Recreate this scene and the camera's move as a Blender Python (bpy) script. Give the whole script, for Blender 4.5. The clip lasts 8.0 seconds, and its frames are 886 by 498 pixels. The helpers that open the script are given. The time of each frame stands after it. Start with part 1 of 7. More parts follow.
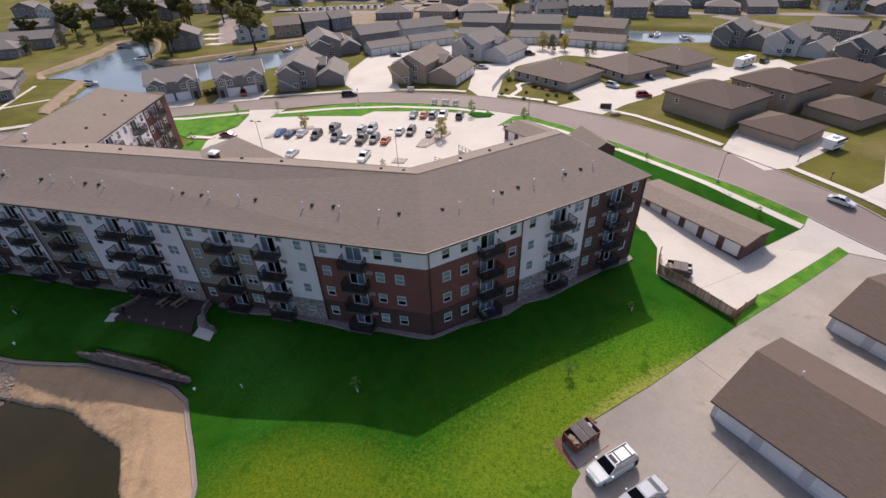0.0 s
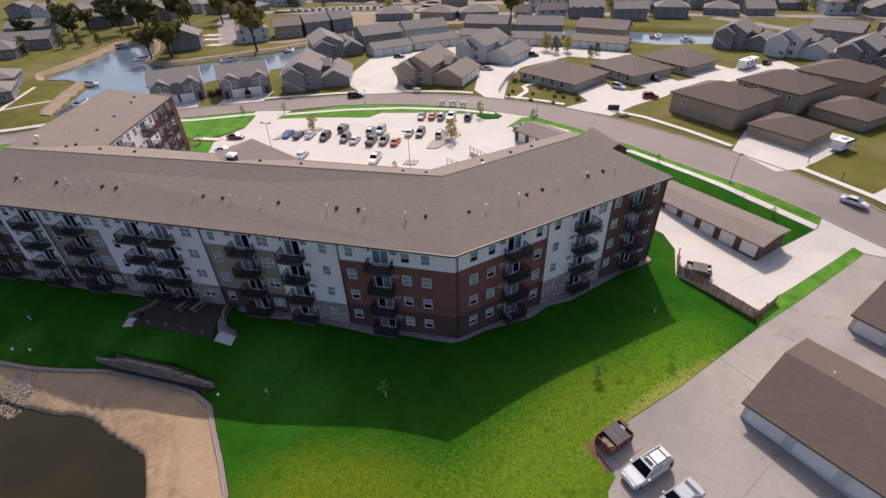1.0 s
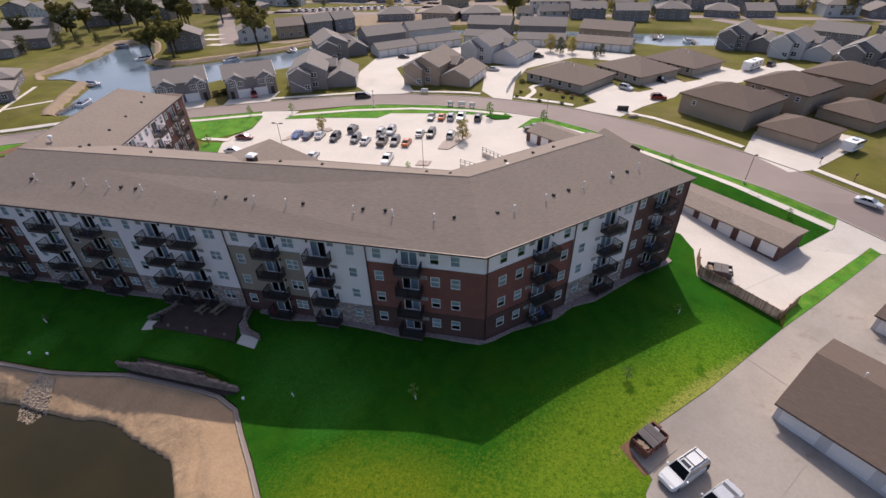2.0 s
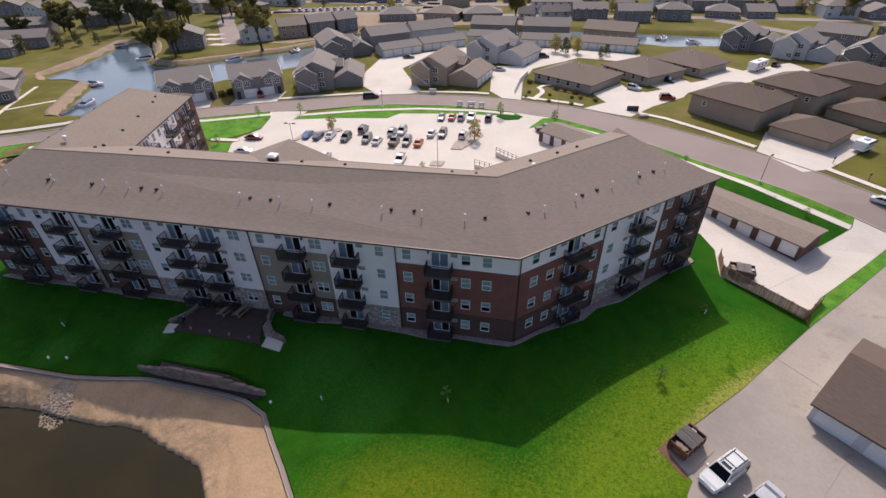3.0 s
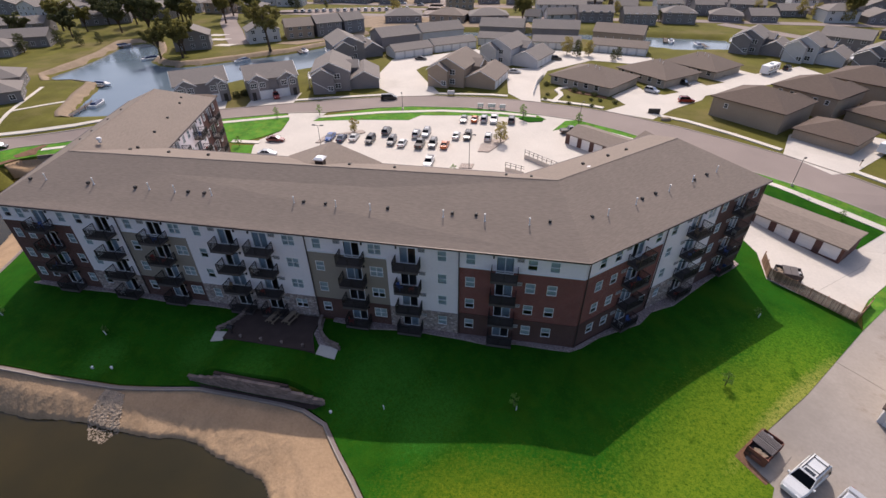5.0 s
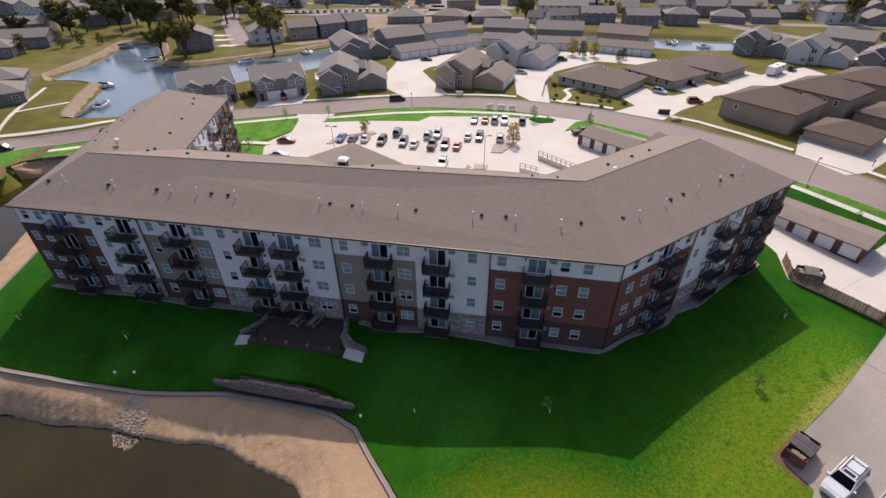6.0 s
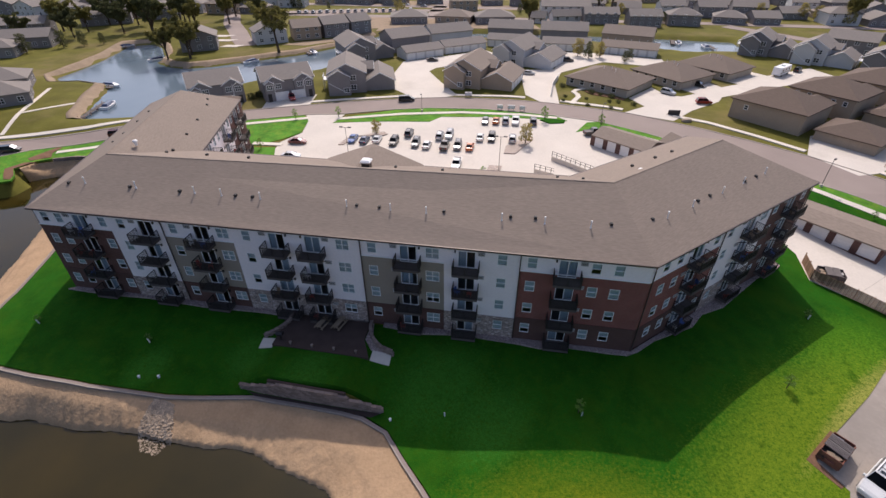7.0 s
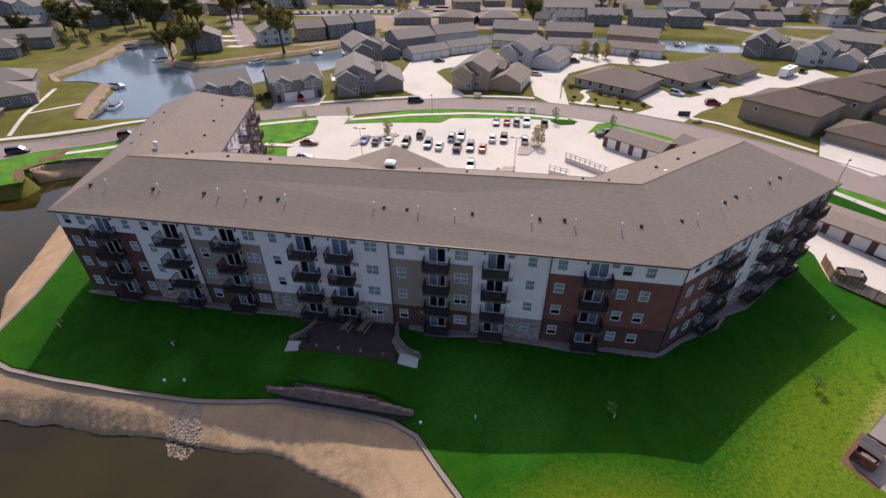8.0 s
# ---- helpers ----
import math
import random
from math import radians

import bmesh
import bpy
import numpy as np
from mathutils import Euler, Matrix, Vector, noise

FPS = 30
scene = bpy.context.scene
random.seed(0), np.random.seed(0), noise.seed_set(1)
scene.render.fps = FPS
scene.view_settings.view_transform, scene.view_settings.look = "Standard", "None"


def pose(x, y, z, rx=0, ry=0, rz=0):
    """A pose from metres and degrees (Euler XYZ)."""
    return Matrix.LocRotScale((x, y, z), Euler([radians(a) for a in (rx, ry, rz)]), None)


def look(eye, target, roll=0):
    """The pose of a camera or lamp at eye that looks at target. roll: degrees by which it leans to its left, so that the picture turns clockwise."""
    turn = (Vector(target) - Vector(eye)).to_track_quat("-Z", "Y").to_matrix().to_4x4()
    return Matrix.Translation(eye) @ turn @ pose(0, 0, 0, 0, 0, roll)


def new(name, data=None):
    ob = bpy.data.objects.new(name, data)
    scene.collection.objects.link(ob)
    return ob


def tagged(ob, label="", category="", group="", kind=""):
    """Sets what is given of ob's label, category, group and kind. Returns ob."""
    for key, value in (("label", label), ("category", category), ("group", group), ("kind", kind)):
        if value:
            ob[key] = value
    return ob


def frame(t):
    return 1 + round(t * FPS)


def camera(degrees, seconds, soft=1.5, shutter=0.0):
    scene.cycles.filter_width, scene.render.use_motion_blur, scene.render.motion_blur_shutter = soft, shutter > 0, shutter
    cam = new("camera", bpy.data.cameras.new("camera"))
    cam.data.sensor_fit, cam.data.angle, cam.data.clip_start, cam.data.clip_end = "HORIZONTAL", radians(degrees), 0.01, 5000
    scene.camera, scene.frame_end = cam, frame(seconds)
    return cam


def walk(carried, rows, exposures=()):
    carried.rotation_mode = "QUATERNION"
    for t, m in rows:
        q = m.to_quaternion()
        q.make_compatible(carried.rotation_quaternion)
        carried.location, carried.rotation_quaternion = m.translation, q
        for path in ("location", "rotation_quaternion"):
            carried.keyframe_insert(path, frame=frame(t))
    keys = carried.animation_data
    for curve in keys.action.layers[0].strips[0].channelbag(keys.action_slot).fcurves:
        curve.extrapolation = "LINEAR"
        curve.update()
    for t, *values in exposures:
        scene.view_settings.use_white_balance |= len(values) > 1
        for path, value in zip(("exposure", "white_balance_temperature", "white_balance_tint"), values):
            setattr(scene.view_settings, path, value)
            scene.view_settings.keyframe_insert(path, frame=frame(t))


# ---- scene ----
cam = camera(86.4, 8.0)
PATH = [
    (0, (11.386, -37.439, 40.644), (10.96, -35.867, 39.483), -2.3),
    (0.5, (9.582, -37.688, 40.695), (9.17, -36.112, 39.536), -2.1),
    (1, (7.758, -37.92, 40.753), (7.358, -36.34, 39.594), -2.0),
    (1.5, (5.924, -38.159, 40.732), (5.536, -36.575, 39.574), -1.8),
    (3, (0.13, -38.737, 40.43), (-0.223, -37.143, 39.275), -1.3),
    (3.5, (-1.846, -38.886, 40.371), (-2.187, -37.289, 39.217), -1.2),
    (4, (-3.83, -39.078, 40.318), (-4.16, -37.477, 39.166), -1.0),
    (4.5, (-5.828, -39.188, 40.295), (-6.148, -37.584, 39.144), -0.8),
    (6, (-11.472, -39.52, 40.083), (-11.763, -37.907, 38.936), -0.4),
    (6.5, (-13.23, -39.629, 40.045), (-13.512, -38.014, 38.899), -0.4),
    (7, (-14.972, -39.759, 40.055), (-15.247, -38.143, 38.91), -0.2),
    (7.5, (-16.71, -39.901, 40.08), (-16.978, -38.282, 38.935), -0.1),
    (8, (-18.456, -40.068, 40.101), (-18.716, -38.448, 38.957), 0.0),
]
walk(cam, [(t, look(eye, target, roll)) for t, eye, target, roll in PATH], [(0.0, -0.08, 6450.0, 16.0), (8.0, -0.08, 6450.0, 16.0)])

# world, sun, exposure
SUN_TO = Vector((-0.13, 0.88, 0.967)).normalized()
world = bpy.data.worlds.new("sky")
scene.world = world
world.use_nodes = True
wn = world.node_tree.nodes
sky = wn.new("ShaderNodeTexSky")
sky.sky_type = "NISHITA"
sky.sun_disc = False
sky.sun_elevation = math.asin(SUN_TO.z)
sky.sun_rotation = math.atan2(SUN_TO.x, SUN_TO.y)
sky.dust_density = 3.0
sky.air_density = 0.8
world.node_tree.links.new(sky.outputs["Color"], wn["Background"].inputs["Color"])
wn["Background"].inputs["Strength"].default_value = 0.18
sun_data = bpy.data.lights.new("sun", "SUN")
sun_data.energy = 3.75
sun_data.angle = radians(0.55)
sun_data.color = (1.0, 0.93, 0.84)
sun = new("sun", sun_data)
sun.matrix_world = look(SUN_TO * 200, (0, 0, 0))

# materials


def tint(c, k):
    return (c[0] * k, c[1] * k, c[2] * k, 1)


def surface(name, col, dark=0.8, light=1.15, big=0.3, small=9.0, rough=0.8, bump=0.15, metal=0.0, stretch=(1, 1, 1), island=0.0, spec=0.3):
    """A worn surface: colour varied at two scales in world metres, fine relief, optional change from piece to piece."""
    m = bpy.data.materials.new(name)
    m.use_nodes = True
    n, l = m.node_tree.nodes, m.node_tree.links
    b = n["Principled BSDF"]
    b.inputs["Metallic"].default_value = metal
    b.inputs["Specular IOR Level"].default_value = spec
    geo = n.new("ShaderNodeNewGeometry")
    mp = n.new("ShaderNodeMapping")
    mp.inputs["Scale"].default_value = stretch
    l.new(geo.outputs["Position"], mp.inputs["Vector"])
    n1, n2 = n.new("ShaderNodeTexNoise"), n.new("ShaderNodeTexNoise")
    n1.inputs["Scale"].default_value, n1.inputs["Detail"].default_value = big, 5
    n2.inputs["Scale"].default_value, n2.inputs["Detail"].default_value = small, 3
    l.new(mp.outputs[0], n1.inputs["Vector"])
    l.new(mp.outputs[0], n2.inputs["Vector"])
    mix = n.new("ShaderNodeMix")
    mix.data_type = "FLOAT"
    mix.inputs[0].default_value = 0.45
    l.new(n1.outputs["Fac"], mix.inputs[2])
    l.new(n2.outputs["Fac"], mix.inputs[3])
    fac = mix.outputs[0]
    if island:
        info = n.new("ShaderNodeObjectInfo")
        ma = n.new("ShaderNodeMath")
        ma.operation = "MULTIPLY_ADD"
        ma.inputs[1].default_value, ma.inputs[2].default_value = island, -island / 2
        l.new(info.outputs["Random"], ma.inputs[0])
        ad = n.new("ShaderNodeMath")
        ad.operation = "ADD"
        l.new(fac, ad.inputs[0])
        l.new(ma.outputs[0], ad.inputs[1])
        fac = ad.outputs[0]
    ramp = n.new("ShaderNodeValToRGB")
    ramp.color_ramp.elements[0].position, ramp.color_ramp.elements[1].position = 0.3, 0.7
    ramp.color_ramp.elements[0].color, ramp.color_ramp.elements[1].color = tint(col, dark), tint(col, light)
    l.new(fac, ramp.inputs["Fac"])
    l.new(ramp.outputs["Color"], b.inputs["Base Color"])
    rr = n.new("ShaderNodeMapRange")
    rr.inputs["To Min"].default_value, rr.inputs["To Max"].default_value = max(0.02, rough - 0.1), min(1, rough + 0.1)
    l.new(n2.outputs["Fac"], rr.inputs["Value"])
    l.new(rr.outputs[0], b.inputs["Roughness"])
    if bump:
        bp = n.new("ShaderNodeBump")
        bp.inputs["Strength"].default_value, bp.inputs["Distance"].default_value = bump, 0.05
        l.new(n2.outputs["Fac"], bp.inputs["Height"])
        l.new(bp.outputs[0], b.inputs["Normal"])
    return m


def shingled(name, col, course=0.058):
    """Asphalt shingles: fine uneven courses across the slope over faint weathering."""
    m = surface(name, col, 0.95, 1.05, 0.22, 7, 0.9, 0.0)
    n, l = m.node_tree.nodes, m.node_tree.links
    b = n["Principled BSDF"]
    src = b.inputs["Base Color"].links[0].from_socket
    geo, mp, no = n.new("ShaderNodeNewGeometry"), n.new("ShaderNodeMapping"), n.new("ShaderNodeTexNoise")
    mp.inputs["Scale"].default_value = (0.9, 0.9, 0.9 / course)
    l.new(geo.outputs["Position"], mp.inputs["Vector"])
    l.new(mp.outputs[0], no.inputs["Vector"])
    no.inputs["Scale"].default_value, no.inputs["Detail"].default_value = 1.6, 2
    rg = n.new("ShaderNodeMapRange")
    rg.inputs["From Min"].default_value, rg.inputs["From Max"].default_value = 0.3, 0.7
    rg.inputs["To Min"].default_value, rg.inputs["To Max"].default_value = 0.89, 1.11
    l.new(no.outputs["Fac"], rg.inputs["Value"])
    mx = n.new("ShaderNodeMix")
    mx.data_type, mx.blend_type = "RGBA", "MULTIPLY"
    mx.inputs[0].default_value = 1.0
    l.new(src, mx.inputs[6])
    l.new(rg.outputs[0], mx.inputs[7])
    l.new(mx.outputs[2], b.inputs["Base Color"])
    return lined(m, course, 0.45)


def nodes_of(m):
    return m.node_tree.nodes, m.node_tree.links, m.node_tree.nodes["Principled BSDF"]


def lined(m, size, depth=0.4, axis="Z", width=0.12):
    """Lap lines in relief every size metres along an axis, as on siding boards."""
    n, l, b = nodes_of(m)
    geo = n.new("ShaderNodeNewGeometry")
    sep = n.new("ShaderNodeSeparateXYZ")
    l.new(geo.outputs["Position"], sep.inputs[0])
    md = n.new("ShaderNodeMath")
    md.operation = "WRAP"
    md.inputs[1].default_value, md.inputs[2].default_value = size, 0.0
    l.new(sep.outputs[axis], md.inputs[0])
    bp = n.new("ShaderNodeBump")
    bp.inputs["Strength"].default_value, bp.inputs["Distance"].default_value = depth, 0.06
    l.new(md.outputs[0], bp.inputs["Height"])
    l.new(bp.outputs[0], b.inputs["Normal"])
    return m


def bricked(name, c1, c2, mortar, size=(0.21, 0.075), rough=0.85):
    """Brickwork in world metres: courses along z, running along x + y."""
    m = bpy.data.materials.new(name)
    m.use_nodes = True
    n, l, b = nodes_of(m)
    b.inputs["Roughness"].default_value = rough
    b.inputs["Specular IOR Level"].default_value = 0.25
    geo = n.new("ShaderNodeNewGeometry")
    sep = n.new("ShaderNodeSeparateXYZ")
    l.new(geo.outputs["Position"], sep.inputs[0])
    ad = n.new("ShaderNodeMath")
    l.new(sep.outputs["X"], ad.inputs[0])
    l.new(sep.outputs["Y"], ad.inputs[1])
    com = n.new("ShaderNodeCombineXYZ")
    l.new(ad.outputs[0], com.inputs["X"])
    l.new(sep.outputs["Z"], com.inputs["Y"])
    br = n.new("ShaderNodeTexBrick")
    br.inputs["Color1"].default_value, br.inputs["Color2"].default_value, br.inputs["Mortar"].default_value = (*c1, 1), (*c2, 1), (*mortar, 1)
    br.inputs["Scale"].default_value = 1.0
    br.inputs["Brick Width"].default_value, br.inputs["Row Height"].default_value = size
    br.inputs["Mortar Size"].default_value = size[1] * 0.1
    l.new(com.outputs[0], br.inputs["Vector"])
    no = n.new("ShaderNodeTexNoise")
    no.inputs["Scale"].default_value, no.inputs["Detail"].default_value = 0.6, 6
    l.new(geo.outputs["Position"], no.inputs["Vector"])
    rg = n.new("ShaderNodeMapRange")
    rg.inputs["To Min"].default_value, rg.inputs["To Max"].default_value = 0.75, 1.25
    l.new(no.outputs["Fac"], rg.inputs["Value"])
    mx = n.new("ShaderNodeMix")
    mx.data_type, mx.blend_type = "RGBA", "MULTIPLY"
    mx.inputs[0].default_value = 1.0
    l.new(br.outputs["Color"], mx.inputs[6])
    l.new(rg.outputs[0], mx.inputs[7])
    l.new(mx.outputs[2], b.inputs["Base Color"])
    bp = n.new("ShaderNodeBump")
    bp.inputs["Strength"].default_value, bp.inputs["Distance"].default_value = 0.5, 0.02
    bp.invert = True
    l.new(br.outputs["Fac"], bp.inputs["Height"])
    l.new(bp.outputs[0], b.inputs["Normal"])
    return m


def stony(name, stops, scale, rough=0.85, bump=0.6, flat=(1, 1, 1.6)):
    """Rubble or gravel: cells of differing colour with dark joints, in world metres."""
    m = bpy.data.materials.new(name)
    m.use_nodes = True
    n, l, b = nodes_of(m)
    b.inputs["Roughness"].default_value = rough
    b.inputs["Specular IOR Level"].default_value = 0.25
    geo = n.new("ShaderNodeNewGeometry")
    mp = n.new("ShaderNodeMapping")
    mp.inputs["Scale"].default_value = flat
    l.new(geo.outputs["Position"], mp.inputs["Vector"])
    vo, ve = n.new("ShaderNodeTexVoronoi"), n.new("ShaderNodeTexVoronoi")
    ve.feature = "DISTANCE_TO_EDGE"
    for v in (vo, ve):
        v.inputs["Scale"].default_value = scale
        l.new(mp.outputs[0], v.inputs["Vector"])
    sep = n.new("ShaderNodeSeparateColor")
    l.new(vo.outputs["Color"], sep.inputs[0])
    ramp = n.new("ShaderNodeValToRGB")
    e = ramp.color_ramp.elements
    e[0].color, e[1].color = (*stops[0], 1), (*stops[-1], 1)
    for i, c in enumerate(stops[1:-1]):
        e.new((i + 1) / (len(stops) - 1)).color = (*c, 1)
    l.new(sep.outputs[0], ramp.inputs["Fac"])
    rg = n.new("ShaderNodeMapRange")
    rg.inputs["From Max"].default_value = 0.12
    rg.inputs["To Min"].default_value = 0.35
    l.new(ve.outputs["Distance"], rg.inputs["Value"])
    mx = n.new("ShaderNodeMix")
    mx.data_type, mx.blend_type = "RGBA", "MULTIPLY"
    mx.inputs[0].default_value = 1.0
    l.new(ramp.outputs["Color"], mx.inputs[6])
    l.new(rg.outputs[0], mx.inputs[7])
    l.new(mx.outputs[2], b.inputs["Base Color"])
    bp = n.new("ShaderNodeBump")
    bp.inputs["Strength"].default_value, bp.inputs["Distance"].default_value = bump, 0.1
    l.new(ve.outputs["Distance"], bp.inputs["Height"])
    l.new(bp.outputs[0], b.inputs["Normal"])
    return m


def patched(m, col, scale, low, high, small=0.0):
    """Adds uneven patches of a second colour where a slow noise is high."""
    n, l, b = nodes_of(m)
    link = b.inputs["Base Color"].links[0]
    src = link.from_socket
    geo = n.new("ShaderNodeNewGeometry")
    no = n.new("ShaderNodeTexNoise")
    no.inputs["Scale"].default_value, no.inputs["Detail"].default_value, no.inputs["Roughness"].default_value = scale, 8, 0.65
    l.new(geo.outputs["Position"], no.inputs["Vector"])
    rg = n.new("ShaderNodeMapRange")
    rg.inputs["From Min"].default_value, rg.inputs["From Max"].default_value = low, high
    l.new(no.outputs["Fac"], rg.inputs["Value"])
    mx = n.new("ShaderNodeMix")
    mx.data_type = "RGBA"
    l.new(rg.outputs[0], mx.inputs[0])
    l.new(src, mx.inputs[6])
    mx.inputs[7].default_value = (*col, 1)
    l.new(mx.outputs[2], b.inputs["Base Color"])
    return m


def sun_and_pale_turf(m, col, centre, radius, most=0.8, stretch=2.6, turn=36):
    """Thin or paler turf, also sunlit yellow painted in: long patch, broken by noise."""
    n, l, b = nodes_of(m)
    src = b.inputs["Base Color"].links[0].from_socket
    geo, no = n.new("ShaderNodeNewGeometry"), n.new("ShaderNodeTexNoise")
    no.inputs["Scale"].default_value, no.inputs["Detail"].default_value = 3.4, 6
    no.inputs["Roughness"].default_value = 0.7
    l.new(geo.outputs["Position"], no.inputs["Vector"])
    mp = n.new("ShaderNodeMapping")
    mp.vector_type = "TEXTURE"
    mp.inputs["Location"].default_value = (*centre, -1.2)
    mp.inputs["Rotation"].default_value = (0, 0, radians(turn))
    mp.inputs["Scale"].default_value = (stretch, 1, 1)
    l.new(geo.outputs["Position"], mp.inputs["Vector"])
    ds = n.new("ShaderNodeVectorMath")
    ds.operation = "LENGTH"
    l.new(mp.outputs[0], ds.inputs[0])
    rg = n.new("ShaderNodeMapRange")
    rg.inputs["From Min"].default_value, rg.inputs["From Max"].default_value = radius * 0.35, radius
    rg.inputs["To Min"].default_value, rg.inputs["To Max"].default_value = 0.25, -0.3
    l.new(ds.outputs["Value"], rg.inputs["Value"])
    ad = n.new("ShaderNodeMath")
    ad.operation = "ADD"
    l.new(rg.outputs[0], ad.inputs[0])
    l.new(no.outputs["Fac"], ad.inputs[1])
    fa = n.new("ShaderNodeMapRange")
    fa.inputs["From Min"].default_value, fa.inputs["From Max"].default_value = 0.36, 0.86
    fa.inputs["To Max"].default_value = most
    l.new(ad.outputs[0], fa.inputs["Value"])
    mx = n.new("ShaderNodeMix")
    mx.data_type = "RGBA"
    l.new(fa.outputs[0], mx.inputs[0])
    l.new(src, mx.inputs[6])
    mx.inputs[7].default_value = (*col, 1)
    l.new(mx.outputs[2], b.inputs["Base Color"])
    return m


def glassy(name, see=0.9, tone=(0.82, 0.9, 0.95), rough=0.02, shine=1.0):
    m = bpy.data.materials.new(name)
    m.use_nodes = True
    n, l = m.node_tree.nodes, m.node_tree.links
    n.remove(n["Principled BSDF"])
    out = n["Material Output"]
    tr, gl, mx, fr = n.new("ShaderNodeBsdfTransparent"), n.new("ShaderNodeBsdfGlossy"), n.new("ShaderNodeMixShader"), n.new("ShaderNodeFresnel")
    tr.inputs["Color"].default_value = (*[c * see for c in tone], 1)
    gl.inputs["Roughness"].default_value = rough
    gl.inputs["Color"].default_value = (0.95 * shine, 0.97 * shine, shine, 1)
    fr.inputs["IOR"].default_value = 1.45
    ad = n.new("ShaderNodeMath")
    ad.operation = "ADD"
    ad.inputs[1].default_value = 0.0
    l.new(fr.outputs[0], ad.inputs[0])
    l.new(ad.outputs[0], mx.inputs[0])
    l.new(tr.outputs[0], mx.inputs[1])
    l.new(gl.outputs[0], mx.inputs[2])
    l.new(mx.outputs[0], out.inputs["Surface"])
    return m


def watery(name, col, ripple, rough=0.04, vary=1.0):
    m = bpy.data.materials.new(name)
    m.use_nodes = True
    n, l, b = nodes_of(m)
    murk = n.new("ShaderNodeTexNoise")
    murk.inputs["Scale"].default_value, murk.inputs["Detail"].default_value = 0.06, 4
    tone = n.new("ShaderNodeValToRGB")
    tone.color_ramp.elements[0].position, tone.color_ramp.elements[1].position = 0.35, 0.68
    tone.color_ramp.elements[0].color, tone.color_ramp.elements[1].color = tint(col, 1 - 0.25 * vary), (col[0] * (1 + 0.5 * vary), col[1] * (1 + 0.3 * vary), col[2] * (1 + 0.1 * vary), 1)
    l.new(murk.outputs["Fac"], tone.inputs["Fac"])
    l.new(tone.outputs["Color"], b.inputs["Base Color"])
    b.inputs["Roughness"].default_value = rough
    b.inputs["IOR"].default_value = 1.33
    geo = n.new("ShaderNodeNewGeometry")
    no = n.new("ShaderNodeTexNoise")
    no.inputs["Scale"].default_value, no.inputs["Detail"].default_value = 0.9, 5
    l.new(geo.outputs["Position"], no.inputs["Vector"])
    l.new(geo.outputs["Position"], murk.inputs["Vector"])
    bp = n.new("ShaderNodeBump")
    bp.inputs["Strength"].default_value, bp.inputs["Distance"].default_value = ripple, 0.05
    l.new(no.outputs["Fac"], bp.inputs["Height"])
    l.new(bp.outputs[0], b.inputs["Normal"])
    return m


def paint(name, col, rough=0.35, metal=0.0, coat=0.0):
    m = surface(name, col, 0.93, 1.05, 0.8, 14, rough, 0.03, metal, spec=0.5)
    m.node_tree.nodes["Principled BSDF"].inputs["Coat Weight"].default_value = coat
    return m


GRASS_LUSH = patched(surface("lush_lawn", (0.014, 0.082, 0.006), 0.6, 1.45, 0.35, 9.0, 0.95, 0.8, spec=0.03), (0.045, 0.105, 0.006), 0.11, 0.5, 0.78)
patched(GRASS_LUSH, (0.036, 0.105, 0.006), 0.7, 0.52, 0.8)
# sunlit yellow-green put into the turf colour beyond the building's shadow
sun_and_pale_turf(GRASS_LUSH, (0.075, 0.19, 0.01), (25.0, 5.5), 7.5, 0.8, 1.5, 44)
sun_and_pale_turf(GRASS_LUSH, (0.165, 0.225, 0.015), (15.0, -8.4), 9.8, 0.9, 2.8, 44)
sun_and_pale_turf(GRASS_LUSH, (0.14, 0.165, 0.01), (-6.5, -20.4), 9.6, 0.9, 1.8, 6)
# pale strip along the lane edge, then paler green patches
sun_and_pale_turf(GRASS_LUSH, (0.34, 0.31, 0.08), (22.0, -2.6), 2.0, 0.8, 8.0, 45)
for spot in ((-21.0, -7.0, 4.4), (-15.0, -10.6, 3.4), (-35.0, -8.0, 2.6), (-43.0, -6.4, 2.4), (-54.0, -9.6, 2.0)):
    sun_and_pale_turf(GRASS_LUSH, (0.036, 0.15, 0.017), spot[:2], spot[2] * 1.6, 0.85, 1.3, 60)
patched(GRASS_LUSH, (0.012, 0.06, 0.003), 0.35, 0.58, 0.74)
patched(GRASS_LUSH, (0.02, 0.075, 0.004), 7.0, 0.5, 0.72)
patched(GRASS_LUSH, (0.024, 0.1, 0.008), 2.3, 0.55, 0.75)
patched(GRASS_LUSH, (0.03, 0.085, 0.004), 3.2, 0.54, 0.7)
GRASS_VERGE = patched(surface("verge_turf", (0.07, 0.2, 0.02), 0.5, 1.5, 0.4, 5, 0.95, 0.6, spec=0.1), (0.17, 0.25, 0.03), 0.6, 0.48, 0.75)
GRASS_DRY = patched(surface("dry_grass", (0.118, 0.109, 0.021), 0.6, 1.35, 0.12, 5, 0.95, 0.5, spec=0.1), (0.2, 0.15, 0.07), 0.05, 0.5, 0.75)
DIRT = surface("brown_dirt", (0.17, 0.095, 0.06), 0.65, 1.3, 0.6, 4, 0.95, 0.8, spec=0.1)
BEACH = surface("lake_sand", (0.3, 0.225, 0.155), 0.75, 1.2, 0.4, 4, 0.95, 0.5, spec=0.1)
SAND = patched(surface("sand", (0.41, 0.275, 0.165), 0.8, 1.15, 0.4, 3.5, 0.95, 0.7, spec=0.1), (0.33, 0.215, 0.125), 0.3, 0.55, 0.8)
for node in SAND.node_tree.nodes:
    if node.bl_idname == "ShaderNodeBump":
        node.inputs["Distance"].default_value = 0.09
